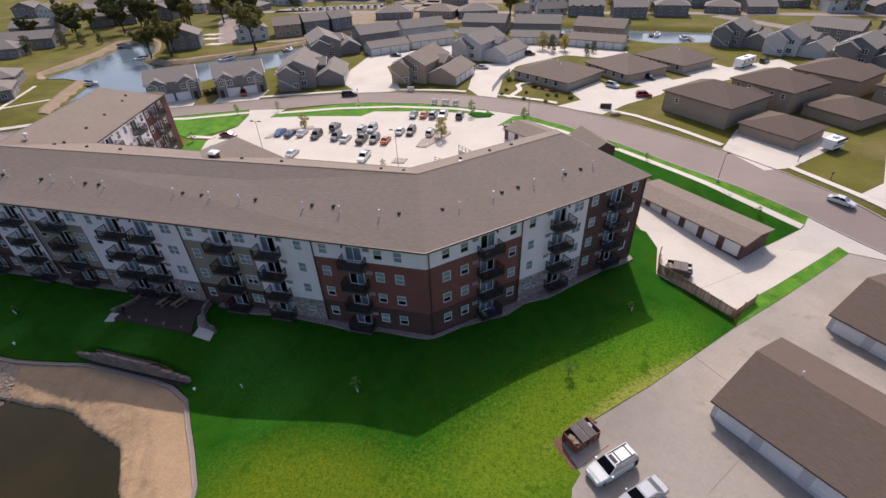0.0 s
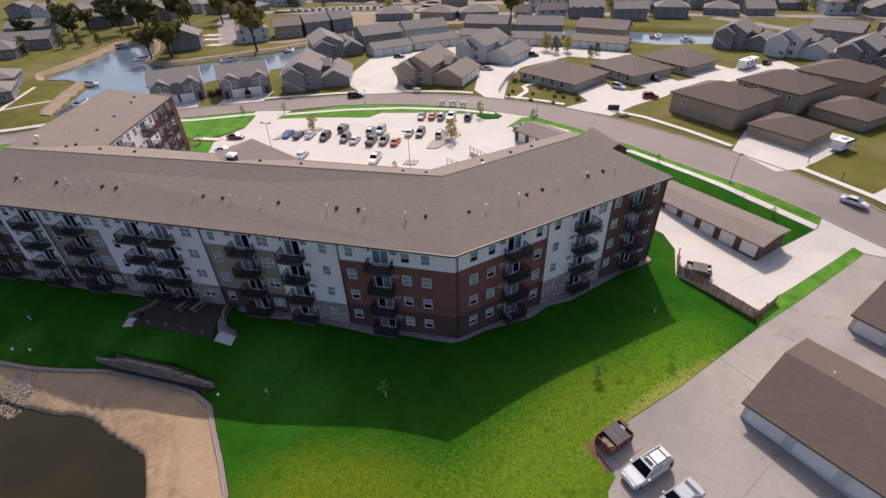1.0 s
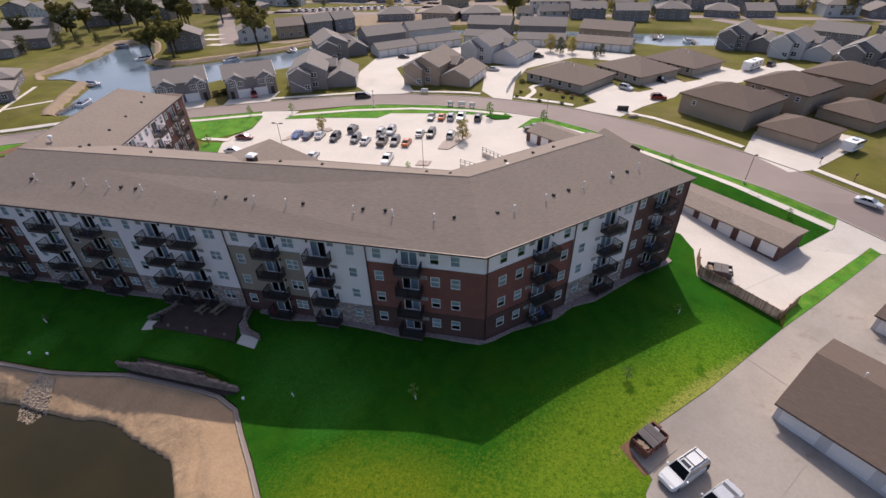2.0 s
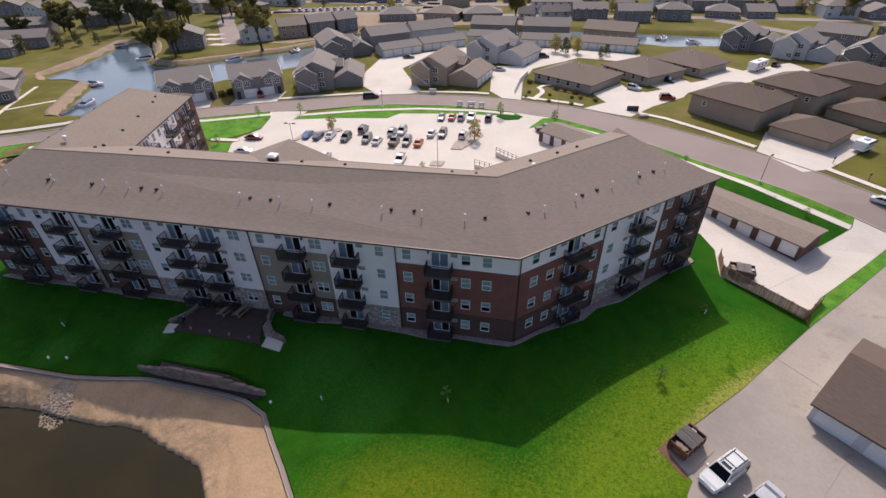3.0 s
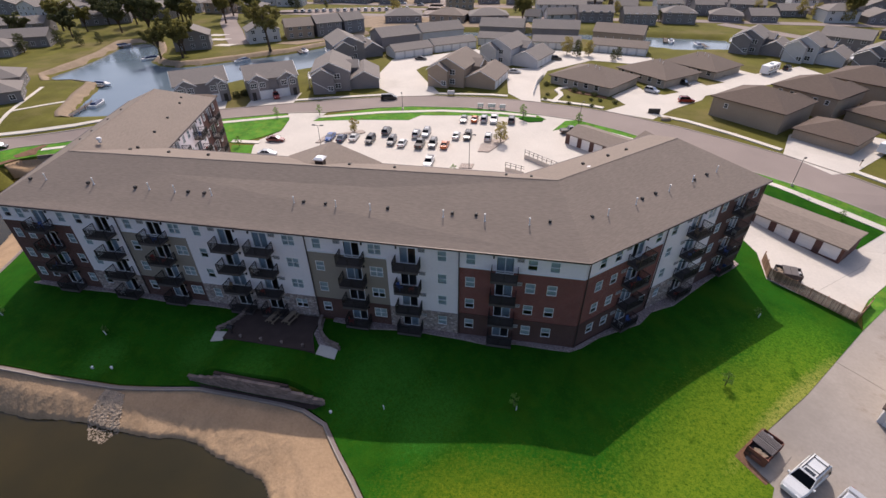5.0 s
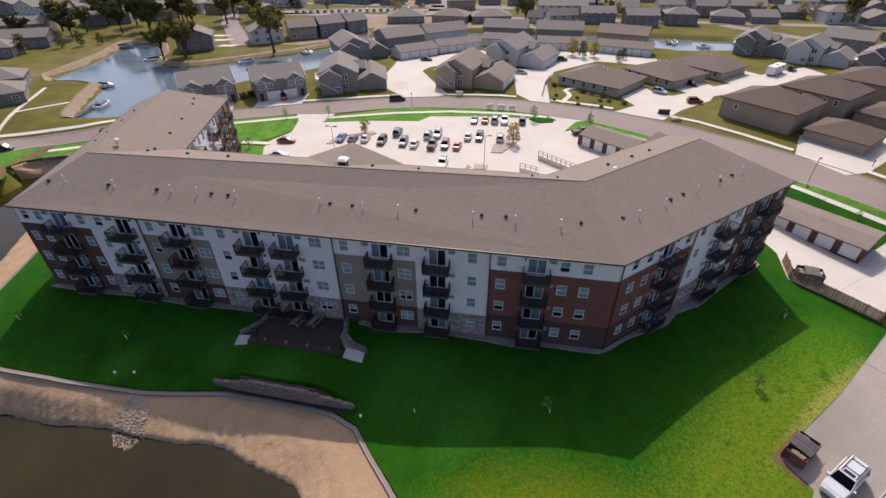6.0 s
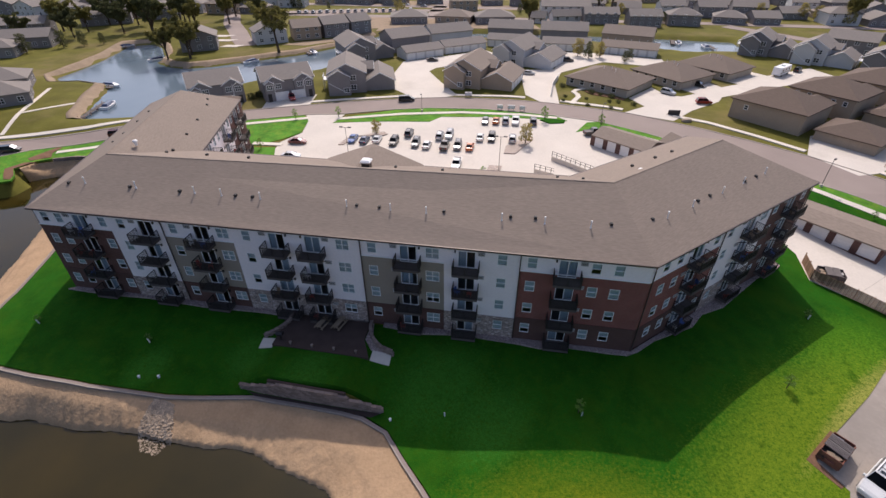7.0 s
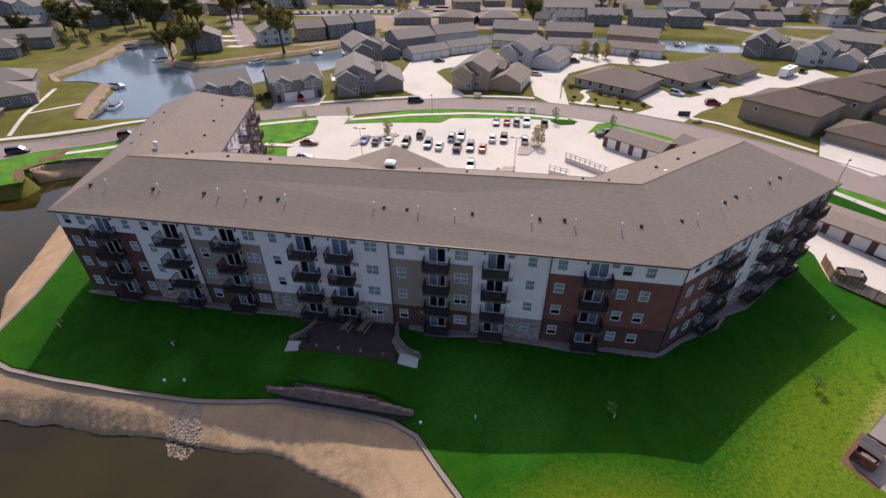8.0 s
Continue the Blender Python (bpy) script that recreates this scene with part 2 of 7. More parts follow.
CONCRETE = patched(surface("concrete", (0.56, 0.505, 0.44), 0.9, 1.1, 0.12, 3, 0.85, 0.1), (0.45, 0.4, 0.34), 0.09, 0.55, 0.8)
LANE = patched(surface("lane_concrete", (0.33, 0.285, 0.245), 0.85, 1.12, 0.15, 3, 0.85, 0.12), (0.23, 0.2, 0.17), 0.07, 0.5, 0.75)
patched(LANE, (0.2, 0.155, 0.12), 0.35, 0.6, 0.78)
ROAD = surface("road_paving", (0.255, 0.203, 0.178), 0.88, 1.12, 0.12, 6, 0.85, 0.12)
WALK = surface("pale_walk", (0.62, 0.56, 0.48), 0.9, 1.08, 0.4, 6, 0.85, 0.1)
SHINGLE = shingled("brown_shingles", (0.22, 0.176, 0.143))
SHINGLE_GREY = shingled("grey_shingles", (0.21, 0.183, 0.163))
SHINGLE_BROWN = shingled("weathered_brown_shingles", (0.17, 0.13, 0.104))
SHINGLE_DARK = shingled("dark_shingles", (0.125, 0.09, 0.07))
WHITE_SIDING = lined(surface("white_siding", (0.82, 0.75, 0.75), 0.92, 1.05, 0.3, 4, 0.65, 0), 0.2, 0.35)
TAN_SIDING = lined(surface("tan_siding", (0.29, 0.245, 0.2), 0.88, 1.08, 0.3, 4, 0.7, 0), 0.2, 0.35)
GREY_SIDING = lined(surface("grey_siding", (0.225, 0.205, 0.205), 0.85, 1.1, 0.3, 4, 0.7, 0), 0.15, 0.4)
BEIGE_SIDING = lined(surface("beige_siding", (0.36, 0.28, 0.21), 0.88, 1.08, 0.3, 4, 0.7, 0), 0.15, 0.4)
CREAM_SIDING = lined(surface("cream_siding", (0.42, 0.36, 0.3), 0.9, 1.06, 0.3, 4, 0.7, 0), 0.15, 0.4)
PALE_SIDING = lined(surface("pale_siding", (0.55, 0.54, 0.54), 0.9, 1.06, 0.3, 4, 0.7, 0), 0.15, 0.4)
RED_BRICK = bricked("red_brick", (0.235, 0.075, 0.06), (0.18, 0.058, 0.049), (0.26, 0.165, 0.14))
DARK_BRICK = bricked("dark_brick", (0.12, 0.06, 0.05), (0.092, 0.046, 0.04), (0.12, 0.085, 0.075))
BROWN_BRICK = bricked("brown_brick", (0.145, 0.066, 0.052), (0.105, 0.048, 0.04), (0.14, 0.1, 0.09))
STONE = stony("stone_veneer", [(0.46, 0.38, 0.34), (0.3, 0.24, 0.22), (0.56, 0.47, 0.43), (0.38, 0.29, 0.26), (0.26, 0.21, 0.2)], 2.6, 0.85, 0.7, (1, 1, 2.0))
MULCH_ROCK = stony("rock_mulch", [(0.4, 0.31, 0.29), (0.27, 0.21, 0.2), (0.5, 0.4, 0.37), (0.34, 0.25, 0.23)], 7, 0.9, 0.8, (1, 1, 1))
ISLAND_ROCK = stony("island_rock", [(0.52, 0.43, 0.36), (0.4, 0.33, 0.28), (0.6, 0.5, 0.43), (0.46, 0.37, 0.31)], 6, 0.9, 0.6, (1, 1, 1))
RUBBLE = surface("rubble_stone", (0.48, 0.37, 0.27), 0.6, 1.3, 1.2, 8, 0.9, 0.4, island=0.5)
BLOCK = surface("wall_block", (0.23, 0.175, 0.15), 0.75, 1.2, 1.5, 12, 0.9, 0.5, island=0.5)
PAVER = surface("paver", (0.06, 0.04, 0.034), 0.75, 1.25, 1.0, 9, 0.85, 0.3, island=0.4)
TRIM = paint("white_trim", (0.8, 0.79, 0.78), 0.5)
GUTTER = paint("bronze_gutter", (0.07, 0.05, 0.045), 0.45, 0.3)
IRON = paint("dark_iron", (0.032, 0.028, 0.029), 0.5, 0.4)
DECK = surface("balcony_deck", (0.09, 0.075, 0.07), 0.8, 1.2, 1, 8, 0.8, 0.2)
GLASS = glassy("window_glass")
CURTAIN = surface("curtain", (0.42, 0.47, 0.52), 0.85, 1.1, 2, 9, 0.8, 0, stretch=(6, 6, 0.2))
CAR_GLASS = glassy("car_glass", 0.03, (0.82, 0.9, 0.95), 0.32, 0.45)
BLIND = lined(surface("blind", (0.52, 0.57, 0.56), 0.9, 1.05, 2, 9, 0.7, 0), 0.05, 0.3)
PLASTER = surface("room_plaster", (0.3, 0.27, 0.24), 0.85, 1.1, 1, 6, 0.9, 0.1)
GRILLE = surface("grille", (0.42, 0.4, 0.39), 0.85, 1.1, 2, 20, 0.5, 0.1)
VENT_WHITE = paint("vent_white", (0.8, 0.79, 0.78), 0.45)
VENT_BLACK = paint("vent_black", (0.02, 0.018, 0.018), 0.6)
DOOR_WHITE = lined(surface("garage_door", (0.72, 0.71, 0.7), 0.92, 1.05, 0.6, 5, 0.55, 0), 0.53, 0.3)
WOOD = surface("fence_wood", (0.34, 0.2, 0.135), 0.7, 1.3, 0.8, 6, 0.85, 0.3, stretch=(4, 4, 0.7), island=0.5)
DOCK_WOOD = surface("dock_wood", (0.12, 0.1, 0.09), 0.75, 1.25, 0.8, 6, 0.85, 0.3, island=0.4)
PALE_WOOD = surface("pale_wood", (0.24, 0.18, 0.125), 0.8, 1.15, 0.8, 6, 0.8, 0.3, island=0.3)
RUST = patched(surface("rusty_steel", (0.22, 0.085, 0.06), 0.7, 1.3, 1.2, 8, 0.75, 0.3), (0.06, 0.035, 0.03), 0.9, 0.5, 0.65)
BLACK_PLASTIC = surface("black_plastic", (0.085, 0.07, 0.068), 0.8, 1.2, 1, 9, 0.55, 0.1)
LID = surface("lid_plastic", (0.14, 0.12, 0.115), 0.8, 1.2, 1, 9, 0.6, 0.1)
RUBBER = surface("tyre_rubber", (0.02, 0.02, 0.02), 0.85, 1.15, 2, 20, 0.85, 0.1)
RIM = paint("wheel_rim", (0.45, 0.45, 0.46), 0.3, 0.9)
LAMP_RED = paint("tail_lamp", (0.3, 0.01, 0.01), 0.2)
LAMP_CLEAR = paint("head_lamp", (0.7, 0.7, 0.68), 0.12)
BARK = surface("bark", (0.085, 0.062, 0.045), 0.7, 1.3, 1, 8, 0.95, 0.5, stretch=(1, 1, 0.3))


def leafy(name, col):
    """Thin leaves: varied colour, and part of the light passes through."""
    m = surface(name, col, 0.55, 1.45, 0.4, 2.5, 0.75, 0)
    n, l, b = nodes_of(m)
    tl, mx = n.new("ShaderNodeBsdfTranslucent"), n.new("ShaderNodeMixShader")
    mx.inputs[0].default_value = 0.4
    l.new(b.inputs["Base Color"].links[0].from_socket, tl.inputs["Color"])
    l.new(b.outputs[0], mx.inputs[1])
    l.new(tl.outputs[0], mx.inputs[2])
    l.new(mx.outputs[0], n["Material Output"].inputs["Surface"])
    return m


LEAF_FRESH = leafy("fresh_leaves", (0.17, 0.28, 0.06))
LEAF_DRY = leafy("dry_leaves", (0.36, 0.3, 0.1))
LEAF_WILLOW = leafy("willow_leaves", (0.19, 0.17, 0.05))
LEAF_DARK = leafy("dark_leaves", (0.1, 0.105, 0.042))
POND_WATER = watery("pond_water", (0.026, 0.021, 0.005), 0.1, 0.06)
LAKE = watery("lake_water", (0.11, 0.15, 0.185), 0.12, 0.12, 0.15)

# building helpers


class Shape:
    """Collects corners and faces of one mesh, with a material number per face."""

    def __init__(self):
        self.v, self.f, self.m = [], [], []

    def face(self, pts, m=0):
        i = len(self.v)
        self.v += [tuple(p) for p in pts]
        self.f.append(tuple(range(i, i + len(pts))))
        self.m.append(m)
        return self

    def box(self, x0, x1, y0, y1, z0, z1, m=0, at=None):
        p = [(x, y, z) for z in (z0, z1) for x, y in ((x0, y0), (x1, y0), (x1, y1), (x0, y1))]
        if at is not None:
            p = [tuple(at @ Vector(q)) for q in p]
        i = len(self.v)
        self.v += p
        for q in ((3, 2, 1, 0), (4, 5, 6, 7), (0, 1, 5, 4), (1, 2, 6, 5), (2, 3, 7, 6), (3, 0, 4, 7)):
            self.f.append(tuple(i + k for k in q))
            self.m.append(m)
        return self

    def loft(self, rings, m=0, caps=True, closed=True):
        """Skins rings of equally many points."""
        i, k = len(self.v), len(rings[0])
        for r in rings:
            self.v += [tuple(p) for p in r]
        for a in range(len(rings) - 1):
            for b in range(k if closed else k - 1):
                c = (b + 1) % k
                self.f.append((i + a * k + b, i + a * k + c, i + (a + 1) * k + c, i + (a + 1) * k + b))
                self.m.append(m)
        if caps:
            self.f += [tuple(i + b for b in reversed(range(k))), tuple(i + (len(rings) - 1) * k + b for b in range(k))]
            self.m += [m, m]
        return self

    def tube(self, a, b, r0, r1=None, n=8, m=0, caps=True):
        a, b = Vector(a), Vector(b)
        q = (b - a).to_track_quat("Z", "Y")
        rings = [[p + q @ Vector((r * math.cos(2 * math.pi * k / n), r * math.sin(2 * math.pi * k / n), 0)) for k in range(n)] for p, r in ((a, r0), (b, r0 if r1 is None else r1))]
        return self.loft(rings, m, caps)

    def slab(self, poly, z0, z1, m=0):
        """An upright prism over a plan outline, anticlockwise."""
        return self.loft([[(x, y, z0) for x, y in poly], [(x, y, z1) for x, y in poly]], m)

    def mesh(self, name, mats, smooth=False):
        me = bpy.data.meshes.new(name)
        me.from_pydata(self.v, [], self.f)
        for mat in mats if isinstance(mats, (list, tuple)) else [mats]:
            me.materials.append(mat)
        me.polygons.foreach_set("material_index", self.m)
        if smooth:
            me.polygons.foreach_set("use_smooth", [True] * len(self.f))
        me.update()
        return me


def part(name, shape, mats, parent, label="", at=None, smooth=False, kind=""):
    """One mesh object under a thing or a part; shape may be a Shape or a ready mesh."""
    me = shape if isinstance(shape, bpy.types.Mesh) else shape.mesh(name, mats, smooth)
    ob = new(name, me)
    ob.parent = parent
    if at is not None:
        ob.matrix_basis = at
    return tagged(ob, label, "", "", kind)


def thing(name, label, category, group="", kind="", at=None):
    ob = new(name)
    ob.empty_display_size = 0.5
    if at is not None:
        ob.matrix_basis = at
    return tagged(ob, label, category, group, kind)


def single(name, shape, mats, label, category, group="", kind="", at=None, smooth=False):
    """A thing of one mesh."""
    ob = new(name, shape if isinstance(shape, bpy.types.Mesh) else shape.mesh(name, mats, smooth))
    if at is not None:
        ob.matrix_basis = at
    return tagged(ob, label, category, group, kind)


def step(a, b, v):
    u = min(1.0, max(0.0, (v - a) / (b - a)))
    return u * u * (3 - 2 * u)


# the pond's edge (kerb line) and the lake's outline, in plan
POND_EDGE = [(2.4, -76), (-4.8, -52), (-12.2, -34), (-17.8, -21.0), (-20.7, -17.8), (-23.2, -15.2), (-25.5, -12.6), (-28.4, -11.4), (-30.8, -11.1), (-35.8, -10.9), (-40.9, -10.8), (-50.2, -12.4), (-58.5, -13.1), (-66, -13.0), (-72.0, -12.55), (-75.4, -11.6), (-78.6, -8.1), (-80.3, -1.1), (-85.0, 10.5), (-92.0, 27.0), (-98.5, 37.0), (-104.5, 40.3)]
POND_PLAN = POND_EDGE + [(-107.8, 39.6), (-111.6, 37.8), (-114.2, 36), (-115.6, 32.5), (-112.6, 29.8), (-111.6, 28), (-114.5, 26), (-124, 24), (-165, 8), (-190, -40), (-150, -130), (-10, -120), (1, -92)]
LAKE_EDGE = [(-103, 62.5), (-116, 58.5), (-122, 57.4), (-124.5, 60), (-129.5, 69), (-133.5, 77), (-137.5, 84), (-146, 85.5), (-154, 83.5), (-161, 89), (-162, 104), (-166, 120), (-171, 135), (-162, 141), (-153, 134.5), (-143, 122), (-139, 112.6), (-132, 108.6), (-126.6, 108), (-120.5, 111), (-110, 120.6), (-98, 131.2), (-86, 148.4), (-79, 168), (-60, 176), (-36, 181), (0, 183), (34, 181), (66, 178), (67, 157), (42, 153), (0, 170), (-36, 166), (-56, 156), (-70, 147), (-78, 136), (-81.5, 126), (-78.5, 116), (-79.5, 110), (-86, 103), (-95, 93), (-104, 78), (-103, 70)]


POND_LEVEL, LAKE_LEVEL = -4.2, -0.4


def side_of(poly, x, y):
    """Signed distance to an outline: positive inside."""
    inside, best = False, 1e9
    for (ax, ay), (bx, by) in zip(poly, poly[1:] + poly[:1]):
        if (ay > y) != (by > y) and x < (bx - ax) * (y - ay) / (by - ay) + ax:
            inside = not inside
        dx, dy = bx - ax, by - ay
        u = min(1, max(0, ((x - ax) * dx + (y - ay) * dy) / (dx * dx + dy * dy)))
        best = min(best, (x - ax - u * dx) ** 2 + (y - ay - u * dy) ** 2)
    return math.sqrt(best) if inside else -math.sqrt(best)


def lawn_height(x, y):
    z = 1.1 * step(10, 95, y)
    z -= 2.3 * min(1.0, max(0.0, (x + 2) / 44)) ** 1.4 * (1 - step(28, 46, y))
    z -= 1.0 * step(-2, -16, y) * step(-24, -6, x) * (1 - 0.6 * step(20, 36, x))
    terrace = step(-43.5, -39, x) * (1 - step(-31, -26.5, x))
    face = -10.0 - 0.031 * (x + 42.6)
    fall = (1 - terrace) * step(-2.0, -12.0, y) + terrace * (0.1 * step(-6, -10, y) + 0.9 * step(face + 0.35, face, y))
    z -= (2.5 * step(-4, -24, x) - 1.35 * step(-46, -62, x)) * fall
    z -= 1.6 * step(-88, -106, x) * step(5, 20, y) * (1 - step(44, 56, y))
    z -= 2.0 * step(-71, -86, x) * (1 - step(-88, -106, x)) * (1 - step(26, 40, y)) * (1 - step(-3, -12.5, y))
    return z


def ground(x, y):
    z = lawn_height(x, y)
    if x < 0 and y < 40:
        d = side_of(POND_PLAN, x, y)
        if d > 0.2:
            reach = 3.4 + 1.6 * step(-52, -42, x) + 2.0 * step(-42, -30, x) + 0.8 * step(-64, -74, x) + 0.35 * noise.noise((x * 0.35, y * 0.1, 7.0)) + 0.12 * noise.noise((x * 0.9, y * 0.4, 2.0))
            reach += 2.6 * step(-79, -86, x) * (1 - step(-98, -104, x)) * step(-6, 2, y) * (1 - step(18, 30, y)) - 0.6 * step(24, 34, y)
            reach = max(0.7, reach - 1.0 * step(-97, -101, x) * step(24, 30, y) - 2.6 * step(-103, -107, x) * (1 - step(31, 35, y)))
            z -= 1.05 * step(-100, -103, x) * step(33, 36, y) * step(0.2, 0.6, d)
            k = d / reach
            rills = (0.16 + 0.12 * step(-44, -54, x)) * noise.noise((x * 1.5 + y * 0.6, y * 0.25, 0.3)) + 0.14 * noise.noise((x * 2.6, y * 1.3, 4.0)) + 0.09 * noise.noise((x * 4.2, y * 4.2, 9.0))
            left = step(-45, -52, x)
            half = 0.22 + 0.1 * left
            drop = half * k / 0.5 if k < 0.5 else min(1.0, half + (1 - half) * (k - 0.5) / 0.5)
            gully = step(-49, -53, x) * (1 - step(-60, -70, x)) * step(0.1, 0.3, k)
            rills = rills * (1 - 0.4 * left) - 0.2 * gully * max(0.0, 1 - abs(noise.noise((x * 0.9 + y * 0.35, 1.0, 5.0))) / 0.14)
            z = z - 0.1 + (POND_LEVEL + 0.38 + 0.14 * left - z) * drop + rills * (0.15 + 0.85 * step(0.25 + 0.17 * step(-54, -44, x), 0.62, k))
            if k > 1:
                z -= 0.85 * step(0, 0.3, d - reach) + 0.5 * min(2.5, d - reach)
    if y > 50 and -200 < x < 80:
        d = side_of(LAKE_EDGE, x, y)
        if d > -2:
            z -= 2.4 * step(-2, 4, d)
    return z


def base_height(x, y):
    """The ground sheet, sunk a little where the sand bank lies on it."""
    z = ground(x, y)
    if x < 0 and y < 40:
        z -= 2.0 * step(0.1, 1.5, side_of(POND_PLAN, x, y))
        z -= 0.5 * step(-46, -44, x) * (1 - step(-26, -24, x)) * step(-7.5, -8.5, y) * (1 - step(-11.5, -12.5, y))
    return z


def steps_between(a, b, n):
    return [a + (b - a) * i / n for i in range(n)]


def sheet(name, xs, ys, height, mat, label, lift=0.0):
    sh = Shape()
    nx = len(xs)
    sh.v = [(x, y, height(x, y) + lift) for y in ys for x in xs]
    sh.f = [(j * nx + i, j * nx + i + 1, (j + 1) * nx + i + 1, (j + 1) * nx + i) for j in range(len(ys) - 1) for i in range(nx - 1)]
    sh.m = [0] * len(sh.f)
    return single(name, sh, mat, label, "ground", "", "structure", None, True)


def draped(name, poly, mat, label, category, lift=0.06, cell=2.0, skirt=0.3, kind="structure", parent=None, height=lawn_height):
    """A thin paved or planted area: an outline cut along a grid and laid on the ground, with a turned-down edge."""
    bm = bmesh.new()
    bm.faces.new([bm.verts.new((x, y, 0)) for x, y in poly])
    for k in (0, 1):
        lo, hi = min(p[k] for p in poly), max(p[k] for p in poly)
        c = math.floor(lo / cell) * cell + cell
        while c < hi:
            co, no = [0, 0, 0], [0, 0, 0]
            co[k], no[k] = c, 1
            bmesh.ops.bisect_plane(bm, geom=bm.verts[:] + bm.edges[:] + bm.faces[:], plane_co=co, plane_no=no)
            c += cell
    bmesh.ops.triangulate(bm, faces=bm.faces[:])
    bmesh.ops.recalc_face_normals(bm, faces=bm.faces[:])
    if bm.faces[:][0].normal.z < 0:
        bmesh.ops.reverse_faces(bm, faces=bm.faces[:])
    rim = [e for e in bm.edges if len(e.link_faces) == 1]
    for v in bm.verts:
        v.co.z = height(v.co.x, v.co.y) + lift
    low = {}
    for e in rim:
        a, b = e.link_loops[0].vert, e.link_loops[0].link_loop_next.vert
        for v in (a, b):
            if v not in low:
                low[v] = bm.verts.new((v.co.x, v.co.y, v.co.z - skirt))
        bm.faces.new((b, a, low[a], low[b]))
    me = bpy.data.meshes.new(name)
    bm.to_mesh(me)
    bm.free()
    me.materials.append(mat)
    if cell < 0.35:
        me.polygons.foreach_set("use_smooth", [True] * len(me.polygons))
    ob = new(name, me)
    ob.parent = parent
    return tagged(ob, label, category, "", kind)


def along(line, gap):
    """Points every gap metres along a plan polyline."""
    out = []
    for (ax, ay), (bx, by) in zip(line, line[1:]):
        n = max(1, round(math.hypot(bx - ax, by - ay) / gap))
        out += [(ax + (bx - ax) * i / n, ay + (by - ay) * i / n) for i in range(n)]
    return out + [line[-1]]


def ribbon(name, line, width, mat, label, category, lift=0.08, thick=0.3, gap=2.0, height=lawn_height, side=0.0):
    """A band of even width along a polyline, laid on the ground: walks, kerbs, edgings."""
    pts = along(line, gap)
    rings = []
    for i, (x, y) in enumerate(pts):
        a, b = pts[max(0, i - 1)], pts[min(len(pts) - 1, i + 1)]
        d = Vector((b[0] - a[0], b[1] - a[1])).normalized()
        nx, ny = -d.y, d.x
        l, r = (x + nx * (side - width / 2), y + ny * (side - width / 2)), (x + nx * (side + width / 2), y + ny * (side + width / 2))
        zl, zr = height(*l) + lift, height(*r) + lift
        rings.append([(*l, zl - thick), (*r, zr - thick), (*r, zr), (*l, zl)])
    return single(name, Shape().loft(rings), mat, label, category, "", "structure")

# ground, water, roads and paved areas
XS = [-2600, -1200, -600, -380, -300, -250] + steps_between(-220, -110, 37) + steps_between(-110, 66, 140) + steps_between(66, 120, 14) + [130, 160, 200, 260, 340, 600, 1200, 2600]
YS = [-2600, -1200, -500, -250, -150, -110, -80] + steps_between(-60, -13, 40) + steps_between(-13, -8, 20) + steps_between(-8, 40, 40) + steps_between(40, 200, 72) + [205, 215, 230, 260, 300, 400, 600, 1200, 2600]
sheet("ground", XS, YS, base_height, GRASS_DRY, "dry olive and tan grass ground of the whole neighbourhood")
single("water", Shape().slab([(-200, -130), (2, -130), (-2, -70), (-10, -16), (-24, -13), (-74, -12), (-78, 0), (-90, 40), (-200, 40)], POND_LEVEL - 0.3, POND_LEVEL), POND_WATER, "murky brown-green pond water below a sandy bank", "water", "", "structure")
single("water", Shape().slab([(-215, 56), (76, 56), (76, 200), (-215, 200)], LAKE_LEVEL - 0.2, LAKE_LEVEL), LAKE, "blue-grey lake and canal water between the houses", "water", "", "structure")

# sandy bank between kerb and pond
SAND_OUTER = [(2.2, -76), (-5.0, -52), (-12.3, -34.2), (-18.0, -21.1), (-20.9, -17.9), (-23.4, -15.3), (-25.7, -12.8), (-28.5, -11.6), (-30.8, -11.3), (-35.8, -11.1), (-40.9, -11.0), (-50.2, -12.6), (-58.5, -13.3), (-66, -13.2), (-72.1, -12.75), (-75.6, -11.8), (-79.3, -8.4), (-81, -1.3), (-85.7, 10.3), (-92.6, 26.6), (-99, 36.6), (-104.5, 40.0), (-107.7, 39.3), (-111.4, 37.6), (-114.1, 35.8), (-115.3, 33.2)]
SAND_INNER = [(-113.6, 32.6), (-109, 34), (-105.5, 35.5), (-101, 29), (-98, 20), (-95.5, 8), (-91, -3), (-84, -17.5), (-76, -20), (-60, -20), (-46, -20.2), (-36, -21), (-31, -25), (-28, -30), (-22, -42), (-14, -58), (-8, -76)]
draped("sand_bank", SAND_OUTER + SAND_INNER, SAND, "rutted tan sand bank sloping down to the pond", "sand", 0.03, 0.3, 0.1, "structure", None, ground)
ribbon("pond_kerb", POND_EDGE[:-2], 0.46, ROAD, "pale concrete kerb round the pond bank", "kerb", 0.06, 0.7, 0.8, lawn_height, 0.1)
ribbon("kerb_lip", POND_EDGE[:-2], 0.13, LANE, "raised pale lip along the pond kerb", "kerb", 0.13, 0.3, 0.8, lawn_height, 0.26)

def lawn_area(nm, pl, lb):
    draped("lawn", pl, GRASS_LUSH if nm in ("front_lawn", "court_lawn") else GRASS_VERGE, lb, "lawn", 0.12, 0.8 if nm == "front_lawn" else 1.6, 0.35, "structure", None, lambda x, y: max(lawn_height(x, y), ground(x, y)))


